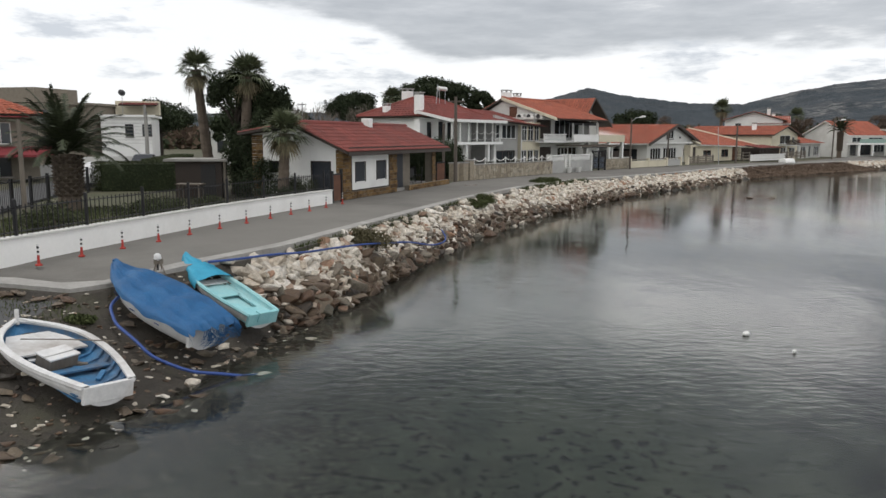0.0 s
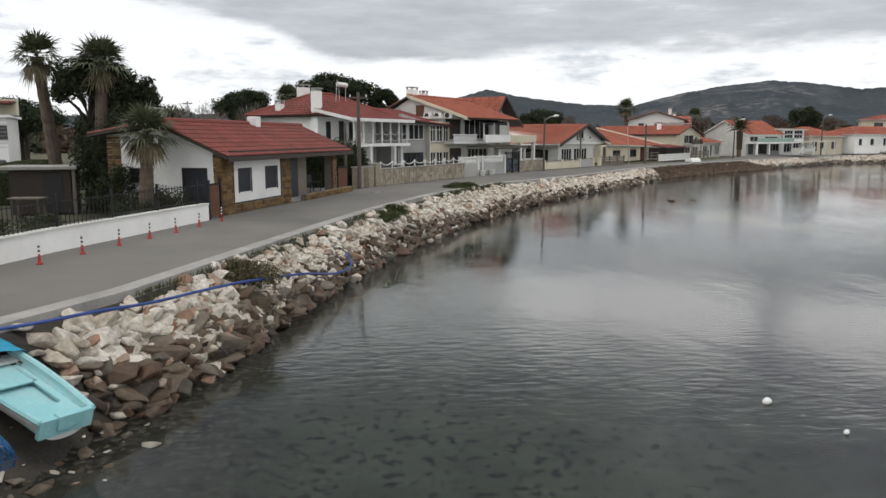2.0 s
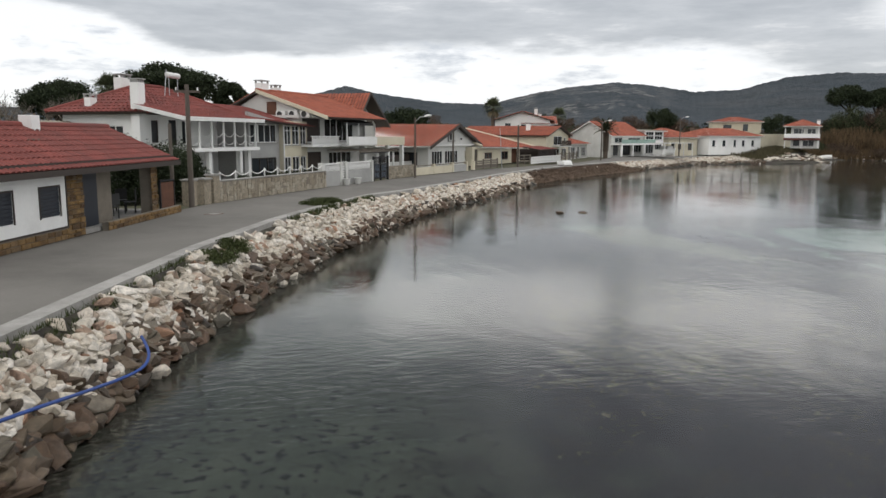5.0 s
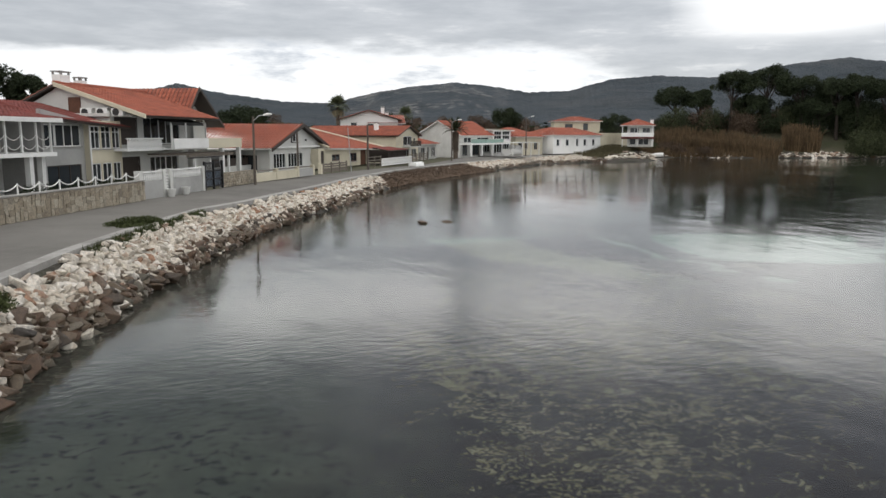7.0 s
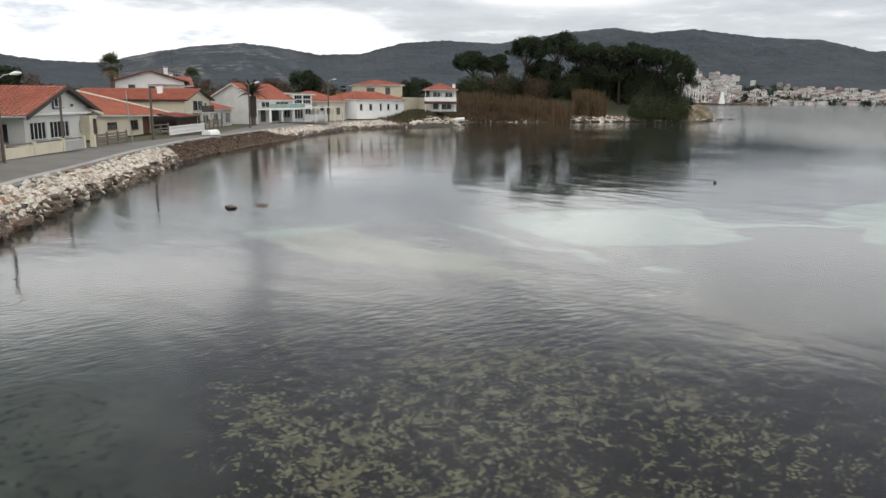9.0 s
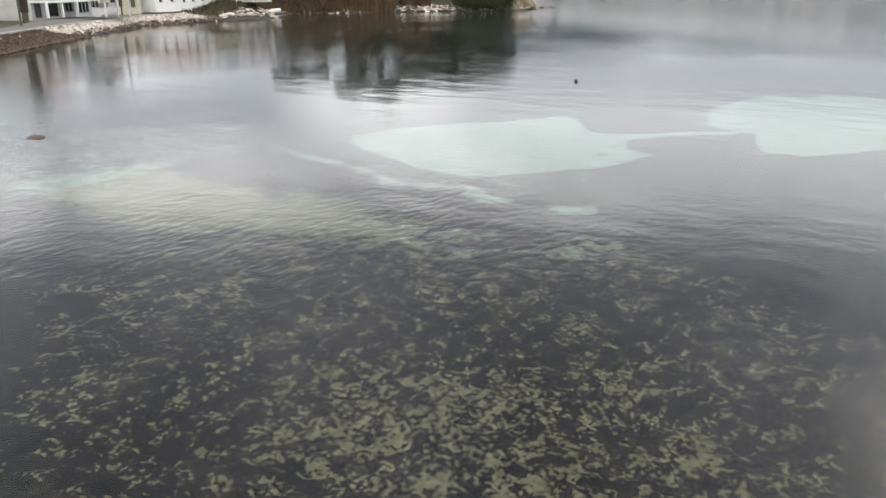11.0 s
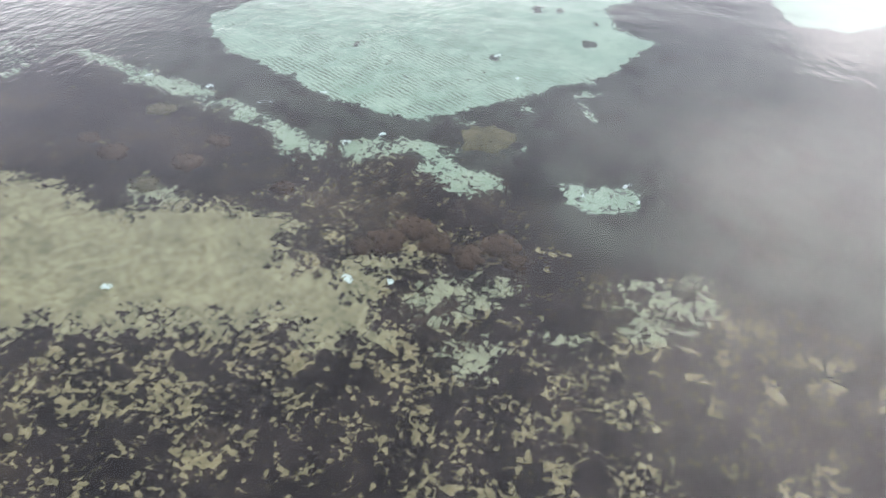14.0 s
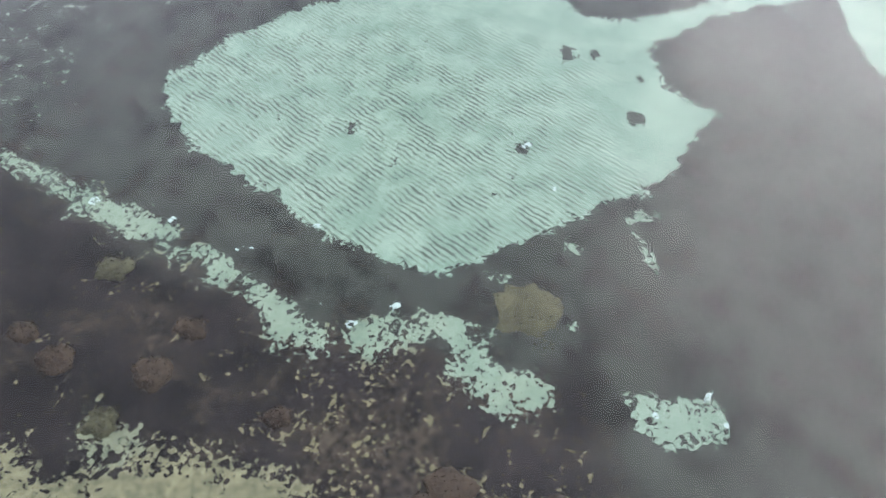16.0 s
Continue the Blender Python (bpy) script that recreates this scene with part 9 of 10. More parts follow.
def turquoise_boat():
    L = 2.9
    t = thing("rowing_boat", between((-3.35, 17.02, 0.36), (-5.5, 18.5, 1.14), 3), "small white boat with turquoise inside and cloth on its bow", "boat")
    half, sheer, keel = hull_parts(t, L, 0.98, 0.36, 0.82, 0.1, M_BOATWHITE, M_CYAN, M_CYAN)
    part("floor", Shape().prism([(0.1, -0.34), (0.1, 0.34), (2.0, 0.38), (2.0, -0.38)], 0.13, 0.16), M_CYAN, t)
    part("floor_board", Shape().prism([(1.2, -0.36), (1.2, 0.36), (2.35, 0.24), (2.35, -0.24)], 0.225, 0.25), M_CYAN, t)
    part("stern_seat", Shape().box(0.05, -0.37, 0.24, 0.5, 0.37, 0.28), M_CYAN, t, bevel=0.01)
    part("thwart", Shape().box(1.75, -0.42, 0.28, 1.98, 0.42, 0.32), M_BOATWHITE, t, bevel=0.008)
    part("side_bench", Shape().box(0.5, -0.4, 0.22, 1.75, -0.29, 0.25).box(0.5, 0.29, 0.22, 1.75, 0.4, 0.25), M_CYAN, t)
    part("motor_pad", Shape().box(-0.06, -0.16, 0.2, 0.08, 0.16, 0.42), M_CYAN, t, bevel=0.01)
    n, k = 20, 13
    sh = Shape()
    for i in range(n):
        s = 0.60 + 0.42 * i / (n - 1)
        b, z = half(min(1, s)) + 0.05, sheer(min(1, s))
        for j in range(k):
            a = 2 * j / (k - 1) - 1
            edge = max(0.0, abs(a) - 0.8) / 0.2
            f = (float(vnoise(s * 9, a * 2, 2.0, 3, 6.0)) - 0.5) * 0.10
            sh.v.append((s * L, b * max(-1, min(1, a / 0.8)), z + 0.06 + 0.10 * (1 - abs(a)) + f - 0.18 * edge))
    for i in range(n - 1):
        for j in range(k - 1):
            q = i * k + j
            sh.f.append((q, q + 1, q + k + 1, q + k))
    part("bow_cloth", sh, M_CYANCLOTH, t, "crumpled bright blue cloth", smooth=True)


turquoise_boat()


def outboard():
    t = thing("outboard_motor", pose(-5.75, 17.55, 1.42, 0, 0, 40) @ Matrix.Scale(0.5, 4), "pale outboard motor clamped on a small wooden stand", "outboard motor")
    for sg in (-1, 1):
        part("stand_leg", Shape().tube([(sg * 0.25, 0.2, -0.1), (sg * 0.08, 0, 0.62)], 0.025, 6), M_WOOD, t)
        part("stand_leg", Shape().tube([(sg * 0.25, -0.3, -0.1), (sg * 0.08, 0, 0.62)], 0.025, 6), M_WOOD, t)
    part("stand_board", Shape().box(-0.2, -0.03, 0.5, 0.2, 0.03, 0.72), M_WOOD, t)
    part("cowl", Shape().tube([(0, 0.08, 0.66), (0, 0.08, 0.72), (0, 0.1, 0.9), (0, 0.1, 0.97)], [0.11, 0.17, 0.15, 0.07], 10), M_BOATWHITE, t, bevel=0.0)
    part("shaft", Shape().tube([(0, 0.1, 0.66), (0, 0.12, 0.1)], [0.05, 0.035], 8), M_BLACK, t)
    part("propeller", Shape().box(-0.1, 0.2, 0.06, 0.1, 0.22, 0.1).box(-0.02, 0.2, -0.02, 0.02, 0.22, 0.18), M_BLACK, t)


outboard()


def tube_thing(name, pts, r, mat, label, cat, sub=6):
    """Smooth tube through points."""
    p = np.array(pts, float)
    s = np.r_[0, np.cumsum(np.linalg.norm(np.diff(p, axis=0), axis=1))]
    t = np.linspace(0, s[-1], len(p) * sub)
    q = np.stack([np.interp(t, s, p[:, k]) for k in range(3)], 1)
    for _ in range(6):
        q[1:-1] = (q[:-2] + 2 * q[1:-1] + q[2:]) / 4
    return lone(name, Shape().tube(q.tolist(), r, 8), mat, label, cat, smooth=True)


tube_thing("hose", [(-5.9, 16.3, 1.35), (-6.0, 15.7, 1.15), (-5.6, 15.1, 0.92), (-5.03, 14.69, 0.72), (-4.65, 14.4, 0.52), (-4.27, 14.34, 0.38), (-3.9, 14.45, 0.2), (-3.4, 14.75, 0.08), (-2.8, 15.2, -0.15)], 0.032, M_HOSE, "thick blue water hose curving over the slip into the sea", "hose")
tube_thing("hose", [(-4.9, 18.3, 1.6), (-4.3, 18.6, 1.62), (-3.75, 19.3, 1.62), (-3.1, 20.5, 1.5), (-2.62, 21.82, 1.42), (-2.04, 23.27, 1.32), (-1.5, 24.4, 1.2), (-0.85, 25.6, 1.08), (-0.5, 26.8, 0.85), (-0.2, 28.0, 0.62), (0.25, 28.6, 0.62), (0.35, 29.0, 0.75), (0.1, 29.5, 1.0)], 0.03, M_HOSE, "thick blue hose laid along the boulders", "hose")
lone("rope", Shape().tube([(-5.2, 14.2, 0.85), (-6.0, 13.9, 0.95), (-6.6, 13.7, 1.0)], 0.012, 5), M_WOOD, "thin mooring rope at the rowing boat's bow", "rope")


# ---------------------------------------------------------------- small things by the road
def bollards():
    b = thing("bollard", pose(-8.5, 17.6, 1.6), "red flexible road bollard with black and white bands", "bollard", "bollards along the garden wall")
    part("foot", Shape().tube([(0, 0, 0), (0, 0, 0.03), (0, 0, 0.05)], [0.075, 0.075, 0.045], 12), M_RED, b)
    part("post", Shape().tube([(0, 0, 0.05), (0, 0, 0.24)], [0.035, 0.026], 10), M_RED, b)
    for k in range(5):
        part("band", Shape().tube([(0, 0, 0.24 + 0.05 * k), (0, 0, 0.29 + 0.05 * k)], 0.025, 10), M_PAINT if k % 2 == 0 else M_BLACK, b)
    for x, y in ((-8.2, 18.9), (-7.8, 20.2), (-7.4, 21.5), (-7.1, 23.0), (-6.7, 24.5), (-6.3, 26.0), (-5.9, 27.5), (-5.5, 28.9), (-5.08, 30.2), (-4.72, 31.7), (-4.34, 33.4)):
        copy_thing(b, pose(x, y, 1.6, random.uniform(-2, 2), random.uniform(-2, 2), random.uniform(0, 90)))


bollards()


def pole(x, y, height, label, lamp=False, r=0.13, cross=True, mat=None, lean=(0, 0)):
    t = thing("utility_pole", pose(x, y, 1.5, lean[0], lean[1], 0), label, "pole", "poles along the road")
    part("shaft", Shape().tube([(0, 0, -0.3), (0, 0, height)], [r, r * 0.7], 10), mat or M_POLE, t)
    if cross:
        part("cross_arm", Shape().box(-0.55, -0.05, height - 0.35, 0.55, 0.05, height - 0.25), M_POLE, t)
        for k in (-0.45, 0, 0.45):
            part("insulator", Shape().tube([(k, 0, height - 0.25), (k, 0, height - 0.12)], 0.035, 6), M_PAINT, t)
    if lamp:
        part("lamp_arm", Shape().tube([(0, 0, height - 0.3), (0.35, -0.3, height + 0.05), (0.7, -0.6, height + 0.1)], 0.03, 6), M_STEEL, t)
        part("lamp_head", Shape().tube([(0.6, -0.52, height + 0.08), (0.8, -0.7, height + 0.14), (1.05, -0.9, height + 0.16)], [0.05, 0.11, 0.06], 8), M_PAINT, t)


pole(0.2, 49.8, 5.5, "dark wooden utility pole at the gate")
pole(-0.55, 49.3, 3.8, "short dark wooden pole beside the gate", r=0.10, cross=False)
pole(16.0, 72.0, 4.7, "slim grey street lamp pole by the bungalow wall", True, 0.10, False)
pole(21.4, 79.6, 3.7, "wooden pole before the gabled bungalow", r=0.10, cross=False)
pole(32.9, 92.8, 4.5, "wooden pole by the screened porch", r=0.13, cross=False)
pole(30.2, 90.6, 4.2, "thin leaning pole by the balustrade", r=0.05, cross=False, lean=(0, -4), mat=M_STEEL)
pole(53.0, 111.5, 5.4, "street lamp pole by the date palm", True, 0.11, False)
pole(78.5, 131.0, 6.6, "tall street lamp by the cream bungalow", True, 0.12, False)
pole(94.5, 139.8, 4.8, "pole before the low white house", r=0.09, cross=False)
pole(-13.6, 25.6, 3.5, "pale lamp post behind the iron fence", r=0.09, cross=False, mat=M_WOOD)
pole(-27.0, 66.0, 5.6, "pale concrete pole by the side street", r=0.14, cross=False, mat=M_KERB)
pole(-26.0, 64.0, 5.0, "pale concrete pole by the side street", r=0.10, cross=False, mat=M_KERB)
pole(-20.0, 96.0, 7.2, "steel power pylon behind the trees", r=0.10, cross=True, mat=M_STEEL)


def car(x, y, rot, body, label):
    t = thing("car", pose(x, y, 1.56, 0, 0, rot), label, "car")
    prof = [(-2.0, 0.30), (-2.05, 0.72), (-1.75, 0.92), (-1.0, 0.98), (-0.55, 1.40), (0.9, 1.42), (1.45, 0.98), (1.95, 0.9), (2.0, 0.35)]
    sh = Shape()
    n = len(prof)
    for sg in (-1, 1):
        for x0, z0 in prof:
            sh.v.append((x0, sg * (0.82 if z0 < 1.1 else 0.66), z0))
    sh.f += [tuple(range(n)), tuple(range(2 * n - 1, n - 1, -1))] + [(i, n + i, n + (i + 1) % n, (i + 1) % n) for i in range(n)]
    part("body", sh, body, t, bevel=0.05)
    for sg in (-1, 1):
        part("side_glass", Shape().add([(-0.85, sg * 0.83, 1.0), (1.25, sg * 0.83, 1.0), (0.85, sg * 0.70, 1.36), (-0.5, sg * 0.70, 1.36)], [(0, 1, 2, 3)]), M_GLASS, t)
        for xx in (-1.3, 1.3):
            w = part("wheel", Shape().tube([(xx, sg * 0.66, 0.31), (xx, sg * 0.84, 0.31)], 0.31, 14), M_BLACK, t)
            part("rim", Shape().tube([(xx, sg * 0.84, 0.31), (xx, sg * 0.855, 0.31)], 0.19, 12), M_STEEL, w)
        part("headlight", Shape().box(1.93, sg * 0.55 - 0.14, 0.62, 2.01, sg * 0.55 + 0.14, 0.78), M_PAINT, t)
    part("windscreen", Shape().add([(1.44, -0.7, 1.0), (1.44, 0.7, 1.0), (0.94, 0.6, 1.39), (0.94, -0.6, 1.39)], [(0, 1, 2, 3)]), M_GLASS, t)


car(-25.6, 62.2, 105, M_CAR, "dark parked car on the side street")
car(-20.2, 44.0, 110, M_CARWHITE, "white parked car behind the date palm")


def shed():
    t = thing("garden_shed", pose(-12.4, 38.6, 1.5, 0, 0, 10), "dark timber garden shed with flat pale roof", "shed")
    part("wall", Shape().box(-1.0, -0.9, 0, 1.2, 0.9, 1.75), M_DARKWOOD, t)
    part("roof", Shape().box(-1.5, -1.2, 1.75, 1.5, 1.2, 1.88), M_KERB, t, bevel=0.02)
    part("door", Shape().box(0.2, -0.93, 0.05, 0.9, -0.9, 1.6), M_BLACK, t)
    part("post", Shape().box(1.3, -1.1, 0, 1.42, -0.98, 1.75), M_WOOD, t)


shed()


def pedestal(x, y):
    t = thing("garden_table", pose(x, y, 1.5), "grey wooden garden table under the palm", "table")
    part("top", Shape().box(-0.6, -0.35, 0.72, 0.6, 0.35, 0.77), M_WOOD, t)
    for sx in (-0.5, 0.45):
        for sy in (-0.28, 0.23):
            part("leg", Shape().box(sx, sy, 0, sx + 0.06, sy + 0.06, 0.72), M_WOOD, t)


pedestal(-12.0, 36.2)


def porch_chair(x, y, rot, m, first=[None]):
    if first[0] is None:
        t = thing("porch_chair", m @ pose(x, y, 0.16, 0, 0, rot), "dark metal porch chair", "chair", "chairs on the porch")
        part("seat", Shape().box(-0.22, -0.22, 0.42, 0.22, 0.22, 0.46), M_BLACK, t)
        part("backrest", Shape().box(-0.22, 0.19, 0.5, 0.22, 0.23, 0.92), M_BLACK, t)
        for sx in (-0.2, 0.17):
            for sy in (-0.2, 0.17):
                part("leg", Shape().box(sx, sy, 0, sx + 0.03, sy + 0.03, 0.42), M_BLACK, t)
        first[0] = t
    else:
        copy_thing(first[0], m @ pose(x, y, 0.16, 0, 0, rot))


H1F = frame_at(-4.6, 35.2, 4.1, 12.4)
for x, y, r in ((8.4, 0.9, 200), (9.2, 0.7, 160), (9.9, 1.2, 100), (8.8, 1.9, 10), (11.2, 0.9, 200), (11.9, 1.6, 120)):
    porch_chair(x, y, r, H1F)
pt = thing("porch_table", H1F @ pose(9.0, 1.3, 0.16), "dark covered porch table", "table")
part("top", Shape().box(-0.8, -0.4, 0.7, 0.8, 0.4, 0.76), M_BLACK, pt)
for sx in (-0.7, 0.62):
    part("leg", Shape().box(sx, -0.04, 0, sx + 0.08, 0.04, 0.7), M_BLACK, pt)
tt = thing("terrace_table", F1 @ pose(7.2, 5.6, 0.15), "dark terrace table with cloth", "table")
part("top", Shape().box(-0.8, -0.45, 0.72, 0.8, 0.45, 0.77), M_IRON, tt)
for sx in (-0.7, 0.62):
    for sy in (-0.38, 0.3):
        part("leg", Shape().box(sx, sy, 0, sx + 0.08, sy + 0.08, 0.72), M_IRON, tt)


def dinghy(x, y, z, rx, ry, rz, L, label):
    t = thing("dinghy", pose(x, y, z, rx, ry, rz), label, "boat")
    hull_parts(t, L, L * 0.4, 0.5, 0.8, 0.1, M_PAINT, M_WHITE2, M_PAINT)


dinghy(126.6, 146.9, 0.35, 60, 8, 140, 3.4, "small white dinghy tipped on its side at the bay's end")
dinghy(40.6, 98.2, 1.9, 180, 0, 38, 3.0, "white dinghy lying upside down on the bank")
mb = thing("motor_boat", frame_at(69.0, 122.5, 0.88, 0.47, 1.6), "white motor boat parked by the seafront house", "boat")
hull_parts(mb, 5.5, 2.0, 1.1, 0.85, 0.2, M_PAINT, M_WHITE2, M_PAINT)
part("cabin", Shape().box(1.8, -0.7, 1.1, 3.6, 0.7, 1.7), M_PAINT, mb, bevel=0.08)
ct = thing("canopy", frame_at(68.6, 121.8, 0.88, 0.47, 1.6), "pale boat canopy on white posts", "canopy")
part("sheet", Shape().box(-0.5, -1.4, 2.1, 9, 1.6, 2.2), M_WHITE2, ct)
for x in (-0.3, 2.8, 5.9, 8.8):
    part("post", Shape().box(x, -1.3, 0, x + 0.12, -1.18, 2.1), M_PAINT, ct)


def float_thing(name, x, y, r, mat, label, cat):
    t = thing(name, pose(x, y, 0.0, 12, 8, 30), label, cat)
    part("body", Shape().tube([(-r * 1.5, 0, 0.02), (-r * 1.2, 0, 0.03), (0, 0, 0.05), (r * 1.1, 0, 0.03), (r * 1.5, 0, 0.02)], [r * 0.2, r * 0.8, r, r * 0.75, r * 0.2], 10), mat, t, smooth=True)
    part("eye", Shape().tube([(r * 1.5, 0, 0.02), (r * 1.9, 0, 0.04)], r * 0.12, 5), M_BLACK, t)


float_thing("fishing_float", 7.55, 18.35, 0.062, M_PAINT, "white fishing float drifting on the water", "float")
float_thing("fishing_float", 8.05, 16.95, 0.036, M_PAINT, "small white fishing float on the water", "float")
float_thing("mooring_buoy", 50.0, 48.1, 0.1, M_BLACK, "small dark mooring buoy", "buoy")


def manhole(x, y, rot):
    t = thing("manhole_cover", pose(x, y, 1.6, 0, 0, rot), "pale rectangular metal cover set in the road", "manhole cover")
    part("frame", Shape().box(-0.34, -0.26, 0.0, 0.34, -0.22, 0.008).box(-0.34, 0.22, 0.0, 0.34, 0.26, 0.008).box(-0.34, -0.22, 0.0, -0.3, 0.22, 0.008).box(0.3, -0.22, 0.0, 0.34, 0.22, 0.008), M_RUST, t)
    part("plate", Shape().box(-0.3, -0.22, 0.0, 0.3, 0.22, 0.005), M_KERB, t)


manhole(1.2, 46.6, 57)


# ---------------------------------------------------------------- boulders of the shore
def rock_meshes(count, seed, mat, points=15, spread=(1.0, 0.8, 0.62)):
    rng = random.Random(seed)
    out = []
    for k in range(count):
        bm = bmesh.new()
        for _ in range(points):
            v = Vector((rng.gauss(0, 1), rng.gauss(0, 1), rng.gauss(0, 1))).normalized() * rng.uniform(0.82, 1.08)
            bm.verts.new((v.x * spread[0] * rng.uniform(0.9, 1.1), v.y * spread[1], v.z * spread[2]))
        r = bmesh.ops.convex_hull(bm, input=bm.verts)
        bmesh.ops.delete(bm, geom=[g for g in r["geom_interior"] if isinstance(g, bmesh.types.BMVert)], context="VERTS")
        bmesh.ops.bevel(bm, geom=list(bm.edges), offset=0.05, segments=1, affect="EDGES", clamp_overlap=True)
        me = bpy.data.meshes.new("boulder")
        bm.to_mesh(me)
        bm.free()
        me.materials.append(mat)
        out.append(me)
    return out


def along(line, n):
    p = np.array(line, float)
    s = np.r_[0, np.cumsum(np.hypot(*np.diff(p, axis=0).T))]
    t = np.linspace(0, s[-1], n)
    return np.stack([np.interp(t, s, p[:, 0]), np.interp(t, s, p[:, 1])], 1)


def build_boulders():
    rng = random.Random(17)
    pale = rock_meshes(12, 3, M_LIMESTONE)
    wet = rock_meshes(10, 4, M_WETROCK)
    kerb = np.array(along([p for p in KERB if 14 < p[1] < 148 and p[0] > -6], 980))
    shore = np.array(WATERLINE, float)
    dense = along([tuple(p) for p in shore if 8 < p[1] < 152 and p[0] < 130], 2600)
    t = thing("rock_revetment", pose(0, 0, 0), "sloping bank of pale and brown boulders along the road", "boulders", kind="structure")
    near, far = [], {0: Shape(), 1: Shape()}
    made = []
    for k in kerb:
        d = np.hypot(*(dense - k).T)
        w = dense[d.argmin()]
        width = d.min()
        if k[1] < 19.5 and rng.random() < 0.45:
            continue
        bank = 86.5 < k[1] < 108
        rows = 21 if k[1] < 40 else (16 if k[1] < 62 else 11)
        for _ in range(rows if not bank else 1):
            a = rng.random() ** 0.9
            reach = width - 0.05
            p = k + (w - k) / max(width, 0.01) * (0.28 + a * (reach - 0.28))
            p = p + np.array([rng.uniform(-0.25, 0.25), rng.uniform(-0.25, 0.25)])
            low = a > 0.68 + rng.uniform(-0.14, 0.14) if k[1] < 45 else a > 0.80 + rng.uniform(-0.12, 0.12)
            low = low and rng.random() < 0.78
            size = rng.uniform(0.13, 0.30) * (1.25 if low else 0.95) * (1.25 if rng.random() < 0.12 else 1.0)
            q = Vector((p[0], p[1]))
            clear = True
            for (ax, ay), (bx, by), hw in (((-4.35, 12.4), (-7.3, 14.6), 0.9), ((-3.35, 14.95), (-6.39, 16.76), 0.75), ((-3.15, 16.9), (-5.5, 18.5), 0.7)):
                u, o = Vector((bx - ax, by - ay)), q - Vector((ax, ay))
                f = o.dot(u) / u.length_squared
                if -0.08 < f < 1.08 and abs(u.x * o.y - u.y * o.x) / u.length < hw:
                    clear = False
            if clear or size < 0.12:
                made.append((p[0], p[1], a, low, size, k[1]))
    made = made[:]
    zs, ds = land_height(np.array([m[0] for m in made]), np.array([m[1] for m in made]))
    order = sorted(range(len(made)), key=lambda i: (not (20.5 < made[i][1] < 31.5), -made[i][4]))
    singles = set(order[:300])
    for i, (x, y, a, low, size, ky) in enumerate(made):
        z = float(zs[i]) + size * rng.uniform(0.05, 0.38)
        if a < 0.12:
            z = min(z, 1.55 - float(dip(np.array([x]), np.array([y]))[0]) - size * 0.2)
        m = pose(x, y, z, rng.uniform(-35, 35), rng.uniform(-35, 35), rng.uniform(0, 360)) @ Matrix.Diagonal((size * rng.uniform(1.0, 1.45), size, size * rng.uniform(0.8, 1.1), 1))
        me = (wet if low else pale)[rng.randrange(10)]
        if i in singles:
            o = part("boulder", me, None, t)
            o.matrix_local = m
        else:
            sh = far[1 if low else 0]
            base = len(sh.v)
            sh.v += [tuple(m @ v.co) for v in me.vertices]
            sh.f += [tuple(base + q for q in p.vertices) for p in me.polygons]
    part("pale_boulders", far[0], M_LIMEJOIN, t)["kind"] = "stuff"
    part("wet_boulders", far[1], M_WETJOIN, t)["kind"] = "stuff"
    # boat slip: pebbles, flat stones
    peb, wetp = Shape(), Shape()
    for _ in range(1500):
        y = rng.uniform(9.5, 18.5)
        x = rng.uniform(-9.0, -2.3)
        z, d = land_height(np.array([x]), np.array([y]))
        kd = float(signed(KERB, np.array([x]), np.array([y]))[0])
        if d[0] < -0.9 or kd > -0.1:
            continue
        s = rng.uniform(0.02, 0.07) if rng.random() < 0.86 else rng.uniform(0.08, 0.2)
        pale_one = rng.random() < (0.3 if s < 0.07 else 0.12)
        me = (pale if pale_one else wet)[rng.randrange(10)]
        sh = peb if pale_one else wetp
        m = pose(x, y, float(z[0]) + s * 0.15, rng.uniform(-15, 15), rng.uniform(-15, 15), rng.uniform(0, 360)) @ Matrix.Diagonal((s * 1.3, s, s * 0.7, 1))
        base = len(sh.v)
        sh.v += [tuple(m @ v.co) for v in me.vertices]
        sh.f += [tuple(base + q for q in p.vertices) for p in me.polygons]
    lone("pale_pebbles", peb, M_LIMEJOIN, "pale pebbles and stones strewn on the boat slip", "pebbles", kind="stuff")
    lone("dark_pebbles", wetp, M_WETJOIN, "dark wet stones strewn on the boat slip", "pebbles", kind="stuff")
    # rubble on the headland's shore
    rub, rubw = Shape(), Shape()
    line = along([(98, 131.5), (109, 132), (114, 137), (119, 144), (124, 148.5), (131, 146.5), (140, 139), (150, 132), (171, 120), (184, 117.5), (195, 122), (202, 126.7)], 700)
    for k in line:
        for _ in range(2):
            x, y = k[0] + rng.gauss(0, 1.0), k[1] + abs(rng.gauss(0, 1.4))
            z, d = land_height(np.array([x]), np.array([y]))
            s = rng.uniform(0.2, 0.7)
            wetone = rng.random() < 0.45
            me = (wet if wetone else pale)[rng.randrange(10)]
            sh = rubw if wetone else rub
            m = pose(x, y, max(float(z[0]), -0.1) + s * 0.1, rng.uniform(-20, 20), rng.uniform(-20, 20), rng.uniform(0, 360)) @ Matrix.Diagonal((s * 1.6, s, s * 0.6, 1))
            base = len(sh.v)
            sh.v += [tuple(m @ v.co) for v in me.vertices]
            sh.f += [tuple(base + q for q in p.vertices) for p in me.polygons]
    lone("shore_rubble", rub, M_LIMEJOIN, "pale rubble along the headland's shore", "rocks", kind="stuff")
    lone("wet_shore_rubble", rubw, M_WETJOIN, "dark wet rocks along the headland's shore", "rocks", kind="stuff")
